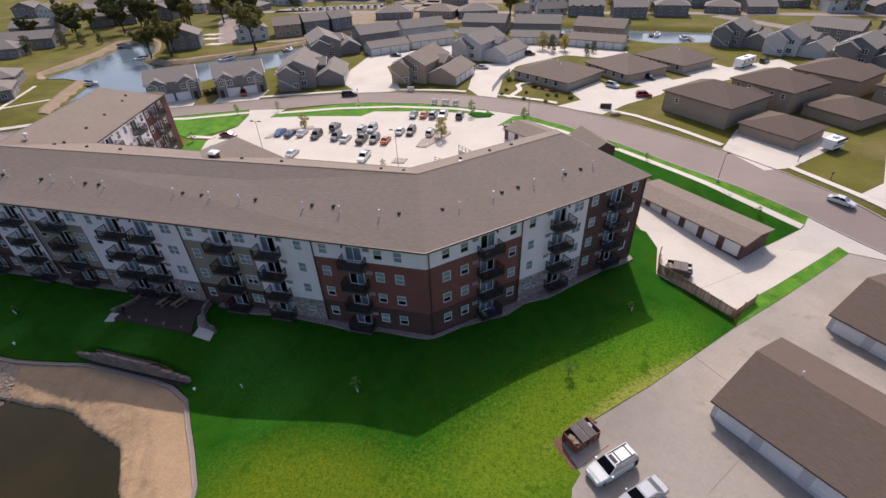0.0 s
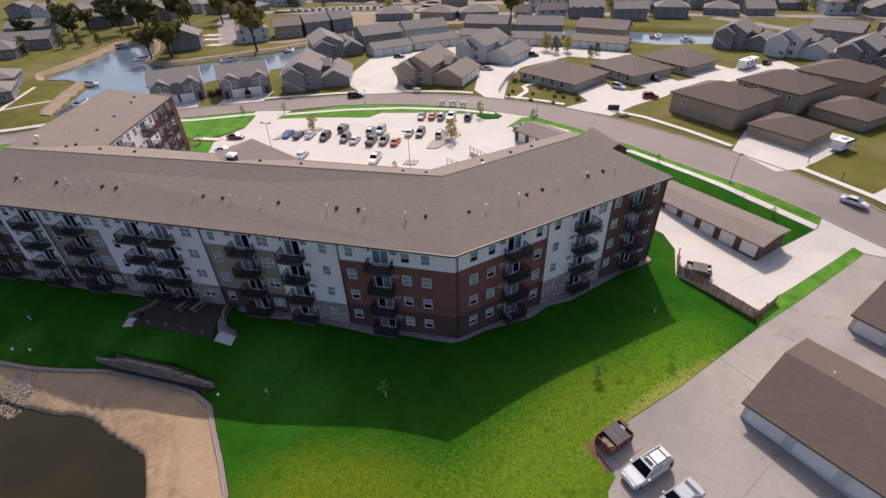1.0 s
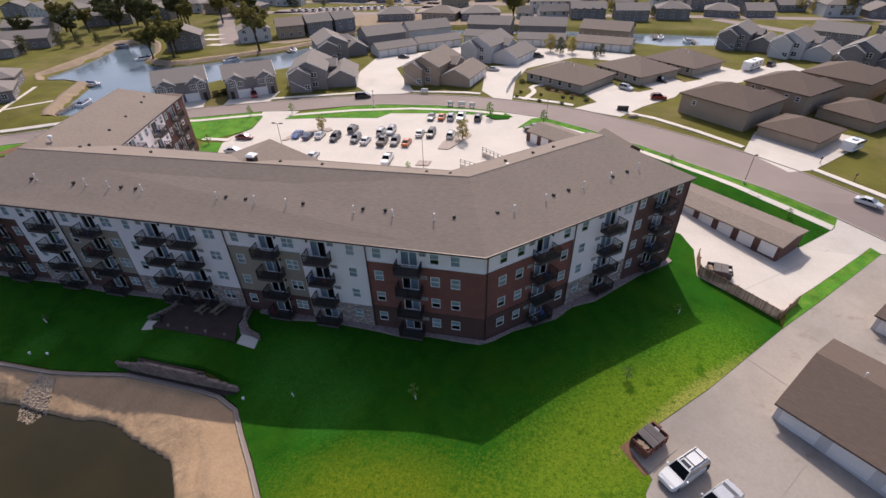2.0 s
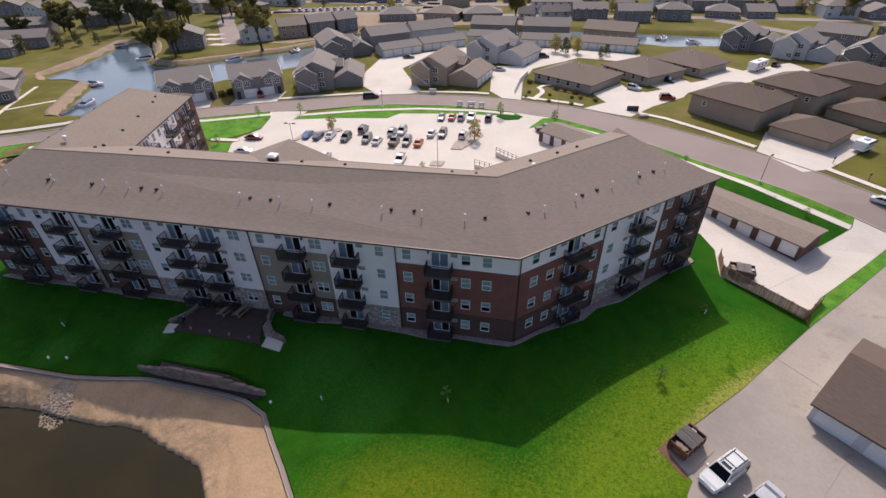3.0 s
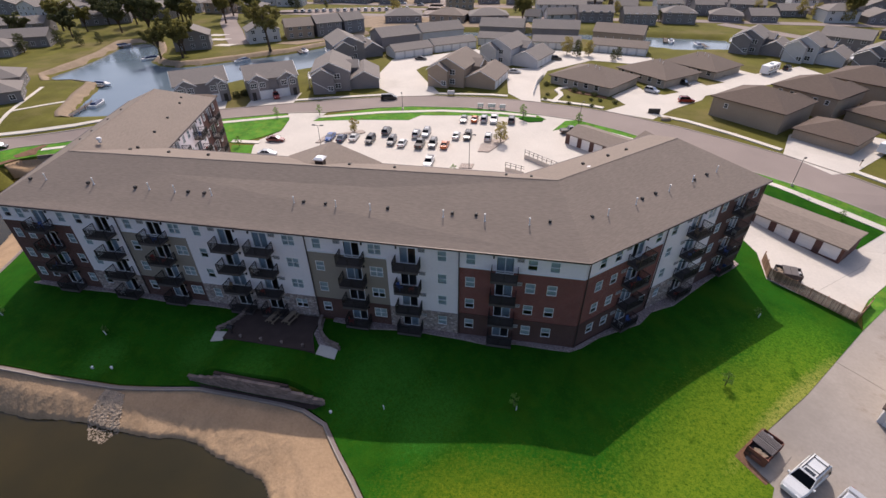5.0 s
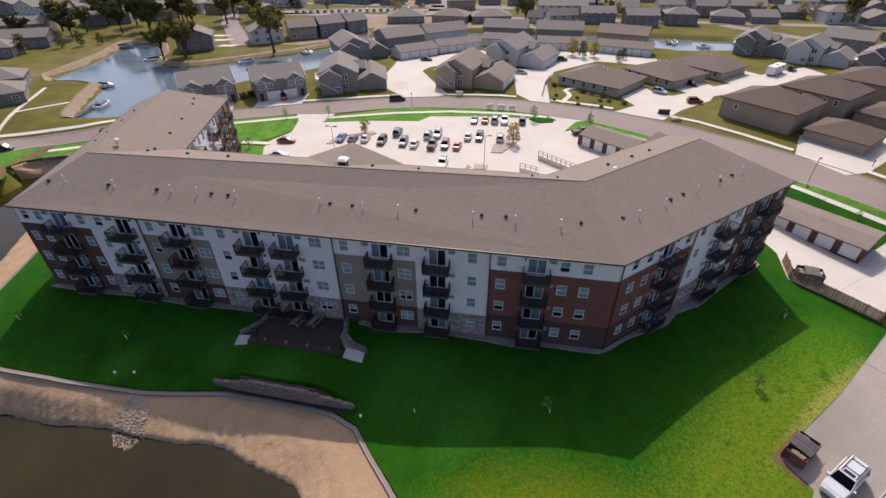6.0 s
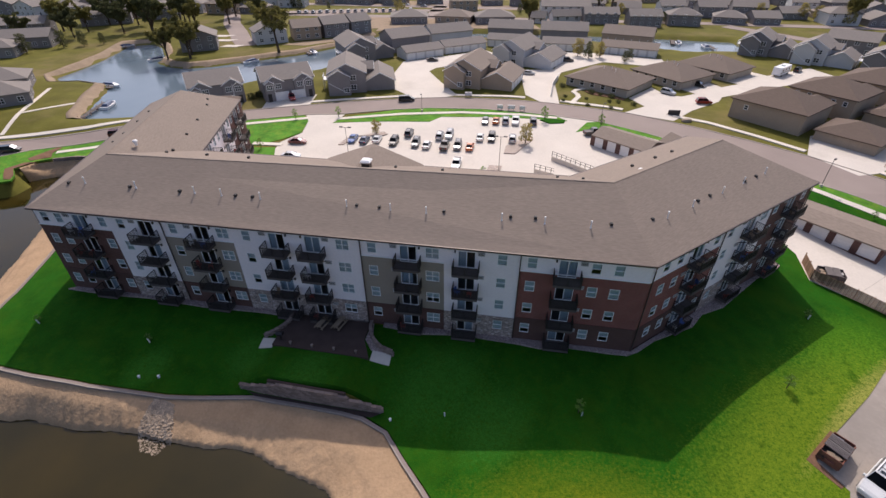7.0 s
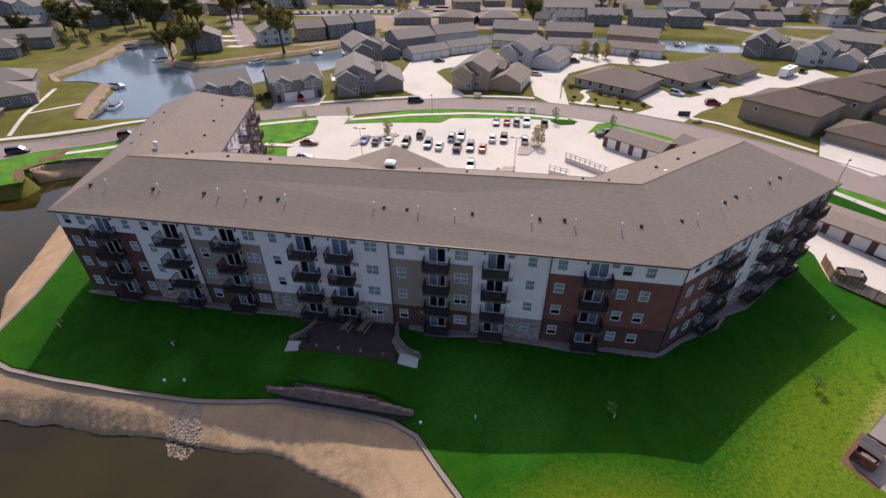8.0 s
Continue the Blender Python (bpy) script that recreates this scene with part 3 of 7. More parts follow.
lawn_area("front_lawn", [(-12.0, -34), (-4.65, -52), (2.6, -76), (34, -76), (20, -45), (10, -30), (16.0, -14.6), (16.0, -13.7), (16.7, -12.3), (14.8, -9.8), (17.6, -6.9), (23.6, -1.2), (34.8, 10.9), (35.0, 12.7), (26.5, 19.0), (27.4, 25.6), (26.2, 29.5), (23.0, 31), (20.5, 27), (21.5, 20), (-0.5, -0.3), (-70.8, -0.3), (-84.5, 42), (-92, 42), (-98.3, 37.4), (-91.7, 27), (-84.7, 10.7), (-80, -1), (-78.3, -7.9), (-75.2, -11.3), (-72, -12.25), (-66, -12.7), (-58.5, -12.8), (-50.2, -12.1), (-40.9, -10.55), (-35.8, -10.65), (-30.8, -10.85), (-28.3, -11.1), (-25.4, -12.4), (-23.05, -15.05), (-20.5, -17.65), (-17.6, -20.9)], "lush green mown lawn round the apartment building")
lawn_area("strip_lawn", [(34.9, 11.0), (54.4, 30.7), (53.5, 31.9), (38.9, 17.7), (36.2, 13.8)], "narrow green grass strip between court and lane")
lawn_area("roadside_lawn", [(1.5, 68.0), (-2.6, 65.4), (0.3, 71.8), (3.4, 72.9), (12.3, 67.9), (24, 59.2), (33.6, 51.3), (42, 44.8), (51.1, 38.2), (49.9, 35.7), (41.1, 41.5), (33.2, 48.4), (23.6, 56.2), (11.7, 64.2)], "bright green verge along the curved road")
lawn_area("court_lawn", [(11.8, 64.0), (23.6, 56.05), (33.2, 48.25), (41.1, 41.35), (49.7, 35.5), (43.4, 30.4), (28.9, 44.6), (22, 52), (14, 61)], "deep green lawn strip behind the garage row")
lawn_area("corner_lawn", [(-84, 59), (-67.2, 66.3), (-64.8, 62.9), (-63.6, 55.8), (-66.2, 51.8), (-70.5, 47.5), (-76, 50)], "bright green lawn beside the car park entrance")
lawn_area("path_lawn", [(-70.3, 46.6), (-65.8, 47.4), (-63.6, 42.2), (-68.2, 41.4)], "small bright lawn beside the building end")
lawn_area("lot_lawn", [(-58.6, 62.8), (-57.4, 66.4), (-46.0, 73.5), (-37.6, 75.9), (-24.0, 77.1), (-13.1, 76.0), (-6.8, 74.9), (-4.2, 72.2), (-8.4, 69.8), (-9.5, 72.4), (-20.4, 72.2), (-34.0, 70.3), (-36.4, 66.7), (-47.5, 65.2)], "green verge between road and car park")
lawn_area("far_left_lawn", [(-98.3, 37.4), (-104.3, 40.7), (-107.8, 40.0), (-111.7, 38.2), (-114.4, 36.3), (-115.8, 32.5), (-112.8, 29.8), (-111.8, 28), (-114.5, 26.2), (-124, 24.2), (-140, 18), (-150, 16.5), (-127, 32.5), (-123.7, 37.4), (-120, 41.0), (-115.9, 43.2), (-108.8, 46.8), (-96.3, 53.6), (-86, 58), (-84, 44), (-92, 42)], "bright green lawn by the side road")

ROAD_NEAR = [(-150, 17), (-127, 33), (-123.5, 38.0), (-120, 41.4), (-115.9, 43.6), (-108.8, 47.2), (-96, 54), (-83.7, 59.6), (-67.1, 66.8), (-57.6, 69.0), (-46.0, 73.9), (-37.6, 76.2), (-24.0, 77.4), (-13.1, 76.3), (-6.8, 75.2), (3.5, 72.6), (12.3, 67.6), (23.9, 59.4), (33.5, 51.5), (41.8, 45.2), (51.1, 38.2), (62, 29), (90, 4)]
ROAD_FAR = [(96, 11), (72, 30), (62, 39.1), (59.4, 42.1), (51.6, 51.4), (43.1, 59.6), (34.5, 66), (24.6, 72.5), (11.9, 79.3), (6.4, 81.2), (-8.4, 84.7), (-17.8, 85.7), (-33.6, 85.3), (-42.6, 83.3), (-60.1, 77.6), (-69.8, 73.5), (-89.6, 64.8), (-105.5, 54.2), (-113.8, 50.4), (-123.8, 46.5), (-131, 44), (-154, 33)]
draped("road", ROAD_NEAR + ROAD_FAR, ROAD, "curved brown-grey residential road", "road", 0.05, 3.0, 0.2)
ribbon("kerb", ROAD_NEAR, 0.3, LANE, "low concrete kerb of the road", "kerb", 0.16, 0.3, 2.5)
ribbon("kerb", ROAD_FAR, 0.3, LANE, "low concrete kerb of the road", "kerb", 0.14, 0.3, 2.5)

def paved_area(nm, pl, lb, mt, up):
    draped(nm, pl, mt, lb, "paving", up, 3.0, 0.15)


paved_area("car_park", [(-66, 50.2), (-63.4, 55.8), (-64.8, 62.9), (-67.1, 66.9), (-57.6, 68.4), (-58.6, 62.6), (-47.5, 65.3), (-36.2, 66.7), (-34.0, 70.4), (-20.4, 72.3), (-9.5, 72.5), (-8.4, 69.7), (-4.1, 72.1), (-6.8, 75.2), (3.4, 72.5), (6.8, 64.3), (14, 56), (25, 43.2), (24.5, 33.5), (10, 37), (-9, 18.8), (-60, 18.8), (-64, 34)], "sunlit pale concrete car park", CONCRETE, 0.07)
paved_area("garage_court", [(27.2, 25.4), (26.6, 19.2), (35.0, 12.8), (38.9, 17.8), (53.5, 32.0), (54.4, 30.8), (62, 29.2), (51.1, 38.2), (49.4, 35.3), (43.4, 30.5), (28.9, 44.7), (24.0, 42), (24.2, 33)], "pale concrete court in front of the garages", CONCRETE, 0.08)
paved_area("lane", [(16.0, -14.6), (16.0, -13.7), (16.7, -12.3), (14.8, -9.8), (17.6, -6.9), (23.6, -1.2), (34.8, 10.9), (54.4, 30.7), (62, 29), (90, 4), (60, -40), (20, -45), (10, -30)], "worn grey concrete service lane with joints", LANE, 0.06)
paved_area("driveway", [(-36.4, 84.6), (-32.6, 87.4), (-39.5, 99.9), (-44.7, 110.2), (-43.3, 114.5), (-22.3, 131.9), (-30.1, 142), (-42.2, 131), (-55.5, 121.5), (-54.9, 104.3), (-51.1, 90.5), (-46, 85.5), (-44, 83)], "wide pale concrete driveway between houses", CONCRETE, 0.07)
paved_area("driveway", [(-14.4, 90.6), (-10.5, 85.2), (-5.6, 84.2), (-6.3, 101.3), (-4.1, 115), (10.1, 130.4), (30, 126), (30, 137), (9.8, 143), (-10, 143.5), (-3.1, 133.9), (-6, 119), (-15.5, 116), (-16.0, 107.2)], "pale concrete driveway and court behind the houses", CONCRETE, 0.08)
paved_area("driveway", [(9.9, 80.2), (15.6, 85.6), (12.7, 91.9), (20.4, 103.0), (22.4, 97.0), (26.5, 95.3), (31, 98.6), (28, 102.5), (37, 112), (39.7, 106), (45.4, 110), (42, 114), (51, 128), (57, 120.7), (73.5, 132.2), (77, 122), (55.9, 109.1), (37.1, 96.5), (35.2, 92.5), (26.5, 84), (20.5, 76)], "pale concrete driveway of low houses", CONCRETE, 0.07)
paved_area("driveway", [(42.9, 60.4), (45.5, 66), (47.8, 71), (58, 77), (68, 70.5), (67.3, 68.2), (60.9, 61.6), (53.0, 53.8), (48.2, 52.0)], "pale concrete driveway beside brown houses", CONCRETE, 0.07)
paved_area("driveway", [(60.6, 45.4), (66, 50.2), (72.2, 64.0), (82, 66), (80, 46), (68, 36)], "pale concrete driveway at the road bend", CONCRETE, 0.07)
paved_area("driveway", [(-90.5, 64.7), (-84.5, 67.3), (-88.4, 75.2), (-98, 68.7), (-96, 62)], "pale concrete driveway of a duplex", CONCRETE, 0.07)
paved_area("driveway", [(-80, 69.4), (-69, 73.9), (-70.4, 82.4), (-81.3, 75)], "pale concrete driveway of a duplex", CONCRETE, 0.07)

WALKS = [
    [(-84, 57.4), (-79.5, 58.4), (-65.6, 64.6)],
    [(-71.5, 48.6), (-65.0, 48.9)],
    [(-58.4, 65.2), (-43.8, 70.7), (-29.7, 74.0), (-15.3, 74.6), (-6.5, 73.6)],
    [(3.8, 68.8), (11.7, 64.4), (23.6, 56.4), (33.2, 48.6), (41.1, 41.7), (49.6, 35.6)],
    [(-69.5, 76.0), (-60, 79.6), (-45.0, 84.8)],
    [(-33, 87.3), (-18.7, 88.4), (-14.4, 88)],
    [(-5.4, 86.6), (6.1, 83.7), (9.8, 82.2)],
    [(21, 79.4), (28, 76), (36.1, 69.2), (43.2, 62.2)],
    [(52.9, 54), (59.2, 46.4), (66, 38.6), (80, 27)],
    [(-152, 37), (-132.5, 45.9), (-125.4, 48.2), (-115.1, 52.1), (-106.8, 56.9), (-92, 66.5)],
    [(-113.7, 40.9), (-105.4, 45.6), (-98, 49.6), (-88, 54)],
    [(1.6, 98.6), (-0.6, 97.0), (-1.5, 95.2), (-0.6, 93.0), (-0.4, 90.8), (-1.4, 88.2), (-2.5, 84.8)],
]
for ln in WALKS:
    ribbon("pavement", ln, 1.3, WALK, "narrow pale concrete footpath beside the road", "footpath", 0.2, 0.3, 2.5)

# faint slab joints in the lane
for a, b in (((25.5, -14), (45, 9)), ((29, 4.6), (38, -4)), ((31.5, 17), (48, 31))):
    ribbon("slab_joint", [a, b], 0.04, LANE, "faint sealed joint between concrete slabs", "joint", 0.088, 0.05, 2.0)
# tracks and drives among the distant houses
for ln, w in (([(-300, 212), (-150, 206), (-60, 208), (60, 210), (300, 204)], 7), ([(-300, 243), (-100, 241), (100, 243), (300, 240)], 7), ([(-300, 290), (0, 291), (300, 288)], 7), ([(-119.5, 135.5), (-127, 145), (-137, 160), (-150, 178), (-160, 196), (-166, 206)], 7.5), ([(70, 204), (104, 165), (126, 120), (128, 40), (100, 8)], 7), ([(-62, 208), (-64, 241), (-66, 291)], 7)):
    ribbon("road", ln, w, ROAD, "pale residential road between distant houses", "road", 0.1, 0.3, 6.0)
for pl in ([(-141.2, 152.2), (-134.0, 153.2), (-136.6, 149.4), (-142.4, 149)], [(-136.0, 144.4), (-128.6, 145.2), (-130.8, 141.6), (-137.2, 141.0)], [(-127.8, 135.4), (-121.0, 136.2), (-122.6, 132.6), (-128.8, 132.0)]):
    draped("driveway", pl, CONCRETE, "short pale concrete driveway off a side street", "paving", 0.13, 3.0, 0.2)
for pl in ([(-108, 178), (-101, 166), (-90, 172), (-80, 177), (-79.5, 170.5), (-70, 174.5), (-60, 178), (-36, 183), (-10, 185), (-13, 196), (-22, 206), (-60, 205), (-84, 212), (-106, 204)], [(-118, 246), (-60, 234), (-20, 236), (-22, 250), (-90, 262)], [(-98, 139), (-86, 151), (-82.5, 161), (-84.5, 160.4), (-94, 151.0), (-104, 143.6), (-107, 139)]):
    draped("bare_soil", pl, BEACH, "patch of bare tan soil on the canal bank", "soil", 0.08, 4.0, 0.2)

# beaches, dirt edges and paths round the lake


def shore(line, inner, outer, seed):
    """A sandy strip across the waterline, wider and narrower along its way."""
    pts, sh = along(line, 1.4), Shape()
    rows = []
    for i, (x, y) in enumerate(pts):
        a, b = pts[max(0, i - 2)], pts[min(len(pts) - 1, i + 2)]
        d = Vector((b[0] - a[0], b[1] - a[1])).normalized()
        w = outer * (1 + 0.3 * noise.noise((i * 0.15, seed, 0.5)))
        row = []
        for k, u in enumerate((-inner, 0.0, w * 0.5, w, w + 0.1)):
            px, py = x - d.y * u, y + d.x * u
            row.append((px, py, lake_ground(px, py) + (0.13 if 0 < k < 4 else -0.5)))
        rows.append(row)
    sh.loft(rows, caps=False, closed=False)
    return single("lake_beach", sh, BEACH, "tan sand shore along the lake and canal", "beach", "", "structure", None, True)


def lake_ground(x, y):
    """Height of the ground sheet between its grid lines."""
    i = max(k for k, v in enumerate(XS) if v <= x)
    j = max(k for k, v in enumerate(YS) if v <= y)
    u, v = (x - XS[i]) / (XS[i + 1] - XS[i]), (y - YS[j]) / (YS[j + 1] - YS[j])
    z = [base_height(XS[i + a], YS[j + b]) for b in (0, 1) for a in (0, 1)]
    return max((z[0] * (1 - u) + z[1] * u) * (1 - v) + (z[2] * (1 - u) + z[3] * u) * v, ground(x, y))


shore(LAKE_EDGE[2:7], 1.4, 2.4, 1.0)
shore(LAKE_EDGE[6:24], 2.6, 1.5, 2.0)
draped("bare_soil", [(-113.9, 36.0), (-116.2, 35.4), (-117.6, 32.2), (-115.2, 29.6), (-113.6, 28.2), (-112.4, 28.4), (-113.2, 30), (-115.9, 32.5), (-114.6, 35.6)], DIRT, "eroded red-brown dirt at the lawn edge", "soil", 0.18, 0.8, 0.2)
draped("bare_soil", [(-112.8, 38.6), (-115.6, 36.4), (-117.2, 37.2), (-116.4, 40), (-115.6, 43.2), (-114.4, 43.4), (-114.2, 40.4)], DIRT, "bare brown dirt track beside the footpath", "soil", 0.18, 0.8, 0.2)
for ln in ([(-134, 47), (-137, 54), (-140.5, 60.5), (-144.5, 69), (-148, 76)], [(-138.5, 57.5), (-134.5, 62), (-130.5, 66)]):
    ribbon("pavement", ln, 1.0, WALK, "winding pale garden path by the lake", "footpath", 0.1, 0.3, 2.0, ground)
draped("mulch_bed", [(-42.4, -10.2), (-40.7, -10.35), (-34.1, -10.6), (-29.7, -10.7), (-26.6, -10.75), (-27.5, -11.3), (-30.8, -10.92), (-35.8, -10.72), (-40.9, -10.62)], PAVER, "dark mulch strip at the foot of the retaining wall", "planting bed", 0.16, 0.4, 0.4)
draped("car_park", [(-140, 203), (-76, 222), (-60, 226), (-60, 232), (-100, 230), (-142, 215)], ROAD, "far grey car park beyond the canal", "paving", 0.1, 6.0, 0.3)
draped("mulch_bed", [(2.2, 97.2), (8, 93.4), (11.6, 90.9), (11.0, 89.7), (7.4, 91.8), (5.0, 92.6), (3.2, 93.6), (1.6, 96)], DIRT, "red-brown mulch bed of a front garden", "planting bed", 0.14, 1.0, 0.2)

# the apartment building: three wings under one hipped roof
ANGLE_R, ANGLE_L = radians(42.7), radians(106.5)
CORNER_R, CORNER_L = Vector((-0.73, 0, 0)), Vector((-71.2, 0, 0))
LEN_R, LEN_L = 32.04, 38.4
DEEP, DEEP_L = 18.0, 15.1
EAVE_Z, RIDGE_Z = 12.42, 16.0
FLOORS = [0.62, 3.66, 6.7, 9.74]
apartments = thing("apartment_building", "four-storey apartment building, white siding, red brick, tan panels, brown shingle roof", "building")
frames = {
    "main": Matrix.Identity(4),
    "right": Matrix.Translation(CORNER_R) @ Matrix.Rotation(ANGLE_R, 4, "Z"),
    "left": Matrix.Translation(CORNER_L) @ Matrix.Rotation(ANGLE_L, 4, "Z"),
}


def wall_panel(x0, x1, z0, z1, holes, thick=0.25, proud=0.0):
    """A wall stretch with real openings: front at y = -proud, holes as (x0, x1, z0, z1)."""
    sh = Shape()
    holes = [h for h in holes if h[0] < x1 and h[1] > x0 and h[2] < z1 and h[3] > z0]
    xs = sorted({x0, x1, *[min(x1, max(x0, v)) for h in holes for v in h[:2]]})
    zs = sorted({z0, z1, *[min(z1, max(z0, v)) for h in holes for v in h[2:]]})

    def solid(i, j):
        if not (0 <= i < len(xs) - 1 and 0 <= j < len(zs) - 1):
            return False
        cx, cz = (xs[i] + xs[i + 1]) / 2, (zs[j] + zs[j + 1]) / 2
        return not any(h[0] < cx < h[1] and h[2] < cz < h[3] for h in holes)

    f, b = -proud, thick
    for i in range(len(xs) - 1):
        for j in range(len(zs) - 1):
            if not solid(i, j):
                continue
            a, c, d, e = xs[i], xs[i + 1], zs[j], zs[j + 1]
            sh.face([(a, f, d), (c, f, d), (c, f, e), (a, f, e)])
            sh.face([(c, b, d), (a, b, d), (a, b, e), (c, b, e)])
            if not solid(i - 1, j):
                sh.face([(a, b, d), (a, f, d), (a, f, e), (a, b, e)])
            if not solid(i + 1, j):
                sh.face([(c, f, d), (c, b, d), (c, b, e), (c, f, e)])
            if not solid(i, j - 1):
                sh.face([(a, b, d), (c, b, d), (c, f, d), (a, f, d)])
            if not solid(i, j + 1):
                sh.face([(a, f, e), (c, f, e), (c, b, e), (a, b, e)])
    return sh


def window_meshes(w, h, lights, sliding=False):
    """Frame, glass and blind of a window whose lower left corner is the origin, set back 6 cm."""
    t = 0.065
    gl = Shape()
    holes = []
    for k in range(lights):
        a, b = w * k / lights + (t if k == 0 else 0.04), w * (k + 1) / lights - (t if k == lights - 1 else 0.04)
        holes += [(a, b, t, h - t)] if sliding else [(a, b, t, h * 0.5 - 0.03), (a, b, h * 0.5 + 0.03, h - t)]
    fr = wall_panel(0, w, 0, h, holes, 0.1, 0.02)
    gl.face([(t, 0.05, t), (w - t, 0.05, t), (w - t, 0.05, h - t), (t, 0.05, h - t)])
    return fr.mesh("window_frame", TRIM), gl.mesh("pane", GLASS)


WIN = {"single": (1.02, 1.34, 1), "double": (1.5, 1.34, 2), "slider": (1.85, 2.12, 2)}
WIN_MESH = {k: window_meshes(*v, sliding=k == "slider") for k, v in WIN.items()}
BLIND_MESH = {}


def pleats(x0, x1, h):
    """A hanging curtain in folds."""
    n = max(4, int((x1 - x0) / 0.07))
    pts = [(x0 + (x1 - x0) * k / n, 0.16 + (0.025 if k % 2 else -0.025)) for k in range(n + 1)]
    pts += [(x, y + 0.012) for x, y in reversed(pts)]
    return Shape().loft([[(x, y, 0.08) for x, y in pts], [(x, y, h - 0.08) for x, y in pts]]).mesh("curtain", CURTAIN)


CURTAIN_MESH = [pleats(a, b, 2.12) for a, b in ((0.1, 1.75), (0.1, 0.95), (0.95, 1.75), (0.1, 1.3))]


def blind_mesh(w, h, share):
    key = (w, round(h * share, 2))
    if key not in BLIND_MESH:
        BLIND_MESH[key] = Shape().box(0.09, w - 0.09, 0.13, 0.145, h - 0.09 - key[1], h - 0.09).mesh("blind", BLIND)
    return BLIND_MESH[key]


def put_window(kind, x, z, m):
    w, h, _ = WIN[kind]
    at = m @ Matrix.Translation((x, 0, z))
    fr, gl = WIN_MESH[kind]
    ob = part("sliding_door" if kind == "slider" else "window", fr, None, apartments, "", at)
    pane = part("pane", gl, None, ob)
    pane.visible_shadow = False
    r = random.random()
    if kind == "slider":
        if r < 0.8:
            part("curtain", CURTAIN_MESH[int(r * 5)], None, ob)
    elif r < 0.97:
        part("blind", blind_mesh(w, h, random.choice([0.46, 0.5, 0.5, 0.88, 0.88, 0.88, 0.88])), None, ob)


def balcony_meshes(w, d):
    deck, bars = Shape(), Shape()
    deck.box(0, w, -d, -0.02, -0.3, -0.06)
    deck.box(0.02, w - 0.02, -d + 0.02, -0.02, -0.06, 0.0)
    front = wall_panel(0, w, 0, 1.08, [(0.06, w / 2 - 0.03, 0.14, 1.02), (w / 2 + 0.03, w - 0.06, 0.14, 1.02), (0.06, w / 2 - 0.03, 0, 0.1), (w / 2 + 0.03, w - 0.06, 0, 0.1)], 0.06, 0)
    flank = wall_panel(0, d - 0.1, 0, 1.08, [(0.06, d - 0.16, 0.14, 1.02), (0.06, d - 0.16, 0, 0.1)], 0.06, 0)
    for x in (0.03, w - 0.03):
        n = round(d / 0.11)
        for k in range(1, n):
            y = -d * k / n
            bars.box(x - 0.012, x + 0.012, y - 0.012, y + 0.012, 0.12, 1.03)
    n = round(w / 0.11)
    for k in range(1, n):
        x = w * k / n
        bars.box(x - 0.014, x + 0.014, -d + 0.015, -d + 0.045, 0.12, 1.03)
    brace = Shape().tube((0, -d + 0.25, -0.28), (0, 0.0, -1.0), 0.045, None, 6)
    return deck.mesh("balcony", DECK), front.mesh("front_rail", IRON), flank.mesh("side_rail", IRON), bars.mesh("baluster_infill", IRON), brace.mesh("brace", IRON)


BAL_W, BAL_D = 2.78, 1.5
BALCONY = balcony_meshes(BAL_W, BAL_D)
AC_MESH = Shape().box(0, 0.72, -0.1, 0.05, 0, 0.4).box(-0.03, 0.75, -0.12, -0.02, 0.38, 0.43).box(0.06, 0.66, -0.103, -0.1, 0.05, 0.34, 1)
for k in range(5):
    AC_MESH.box(0.06, 0.66, -0.118, -0.103, 0.06 + k * 0.058, 0.085 + k * 0.058)
AC_MESH = AC_MESH.mesh("air_grille", [GRILLE, VENT_BLACK])
LIGHT_MESH = Shape().box(-0.07, 0.07, -0.16, 0, 0, 0.26).mesh("wall_light", IRON)


def put_balcony(x, z, m, side, low=False):
    """Balcony beside a sliding door at x; side: where the air grille sits, -1 or 1."""
    at = m @ Matrix.Translation((x - 0.46, 0, z))
    deck, front, flank, bars, brace = BALCONY
    ob = part("balcony", deck, None, apartments, "", at)
    part("front_rail", front, None, ob, "", Matrix.Translation((0, -BAL_D, 0)))
    for sx in (0.0, BAL_W - 0.06):
        part("side_rail", flank, None, ob, "", Matrix.Translation((sx, -0.04, 0)) @ Matrix.Rotation(-math.pi / 2, 4, "Z"))
    part("baluster_infill", bars, None, ob, "", None, False, "stuff")
    if not low:
        for sx in (0.12, BAL_W - 0.12):
            part("brace", brace, None, ob, "", Matrix.Translation((sx, 0, 0)))
    if chair_rng.random() < 0.45:
        for k in range(chair_rng.choice((1, 2))):
            balcony_chair(m @ Matrix.Translation((x + 0.1 + 1.3 * k, -0.95, z)))
    part("air_grille", AC_MESH, None, apartments, "", m @ Matrix.Translation((x - 1.05 if side < 0 else x + 2.1, 0, z + 1.72)))
    part("wall_light", LIGHT_MESH, None, apartments, "", m @ Matrix.Translation((x + 2.15 if side < 0 else x - 0.3, 0, z + 1.9)))


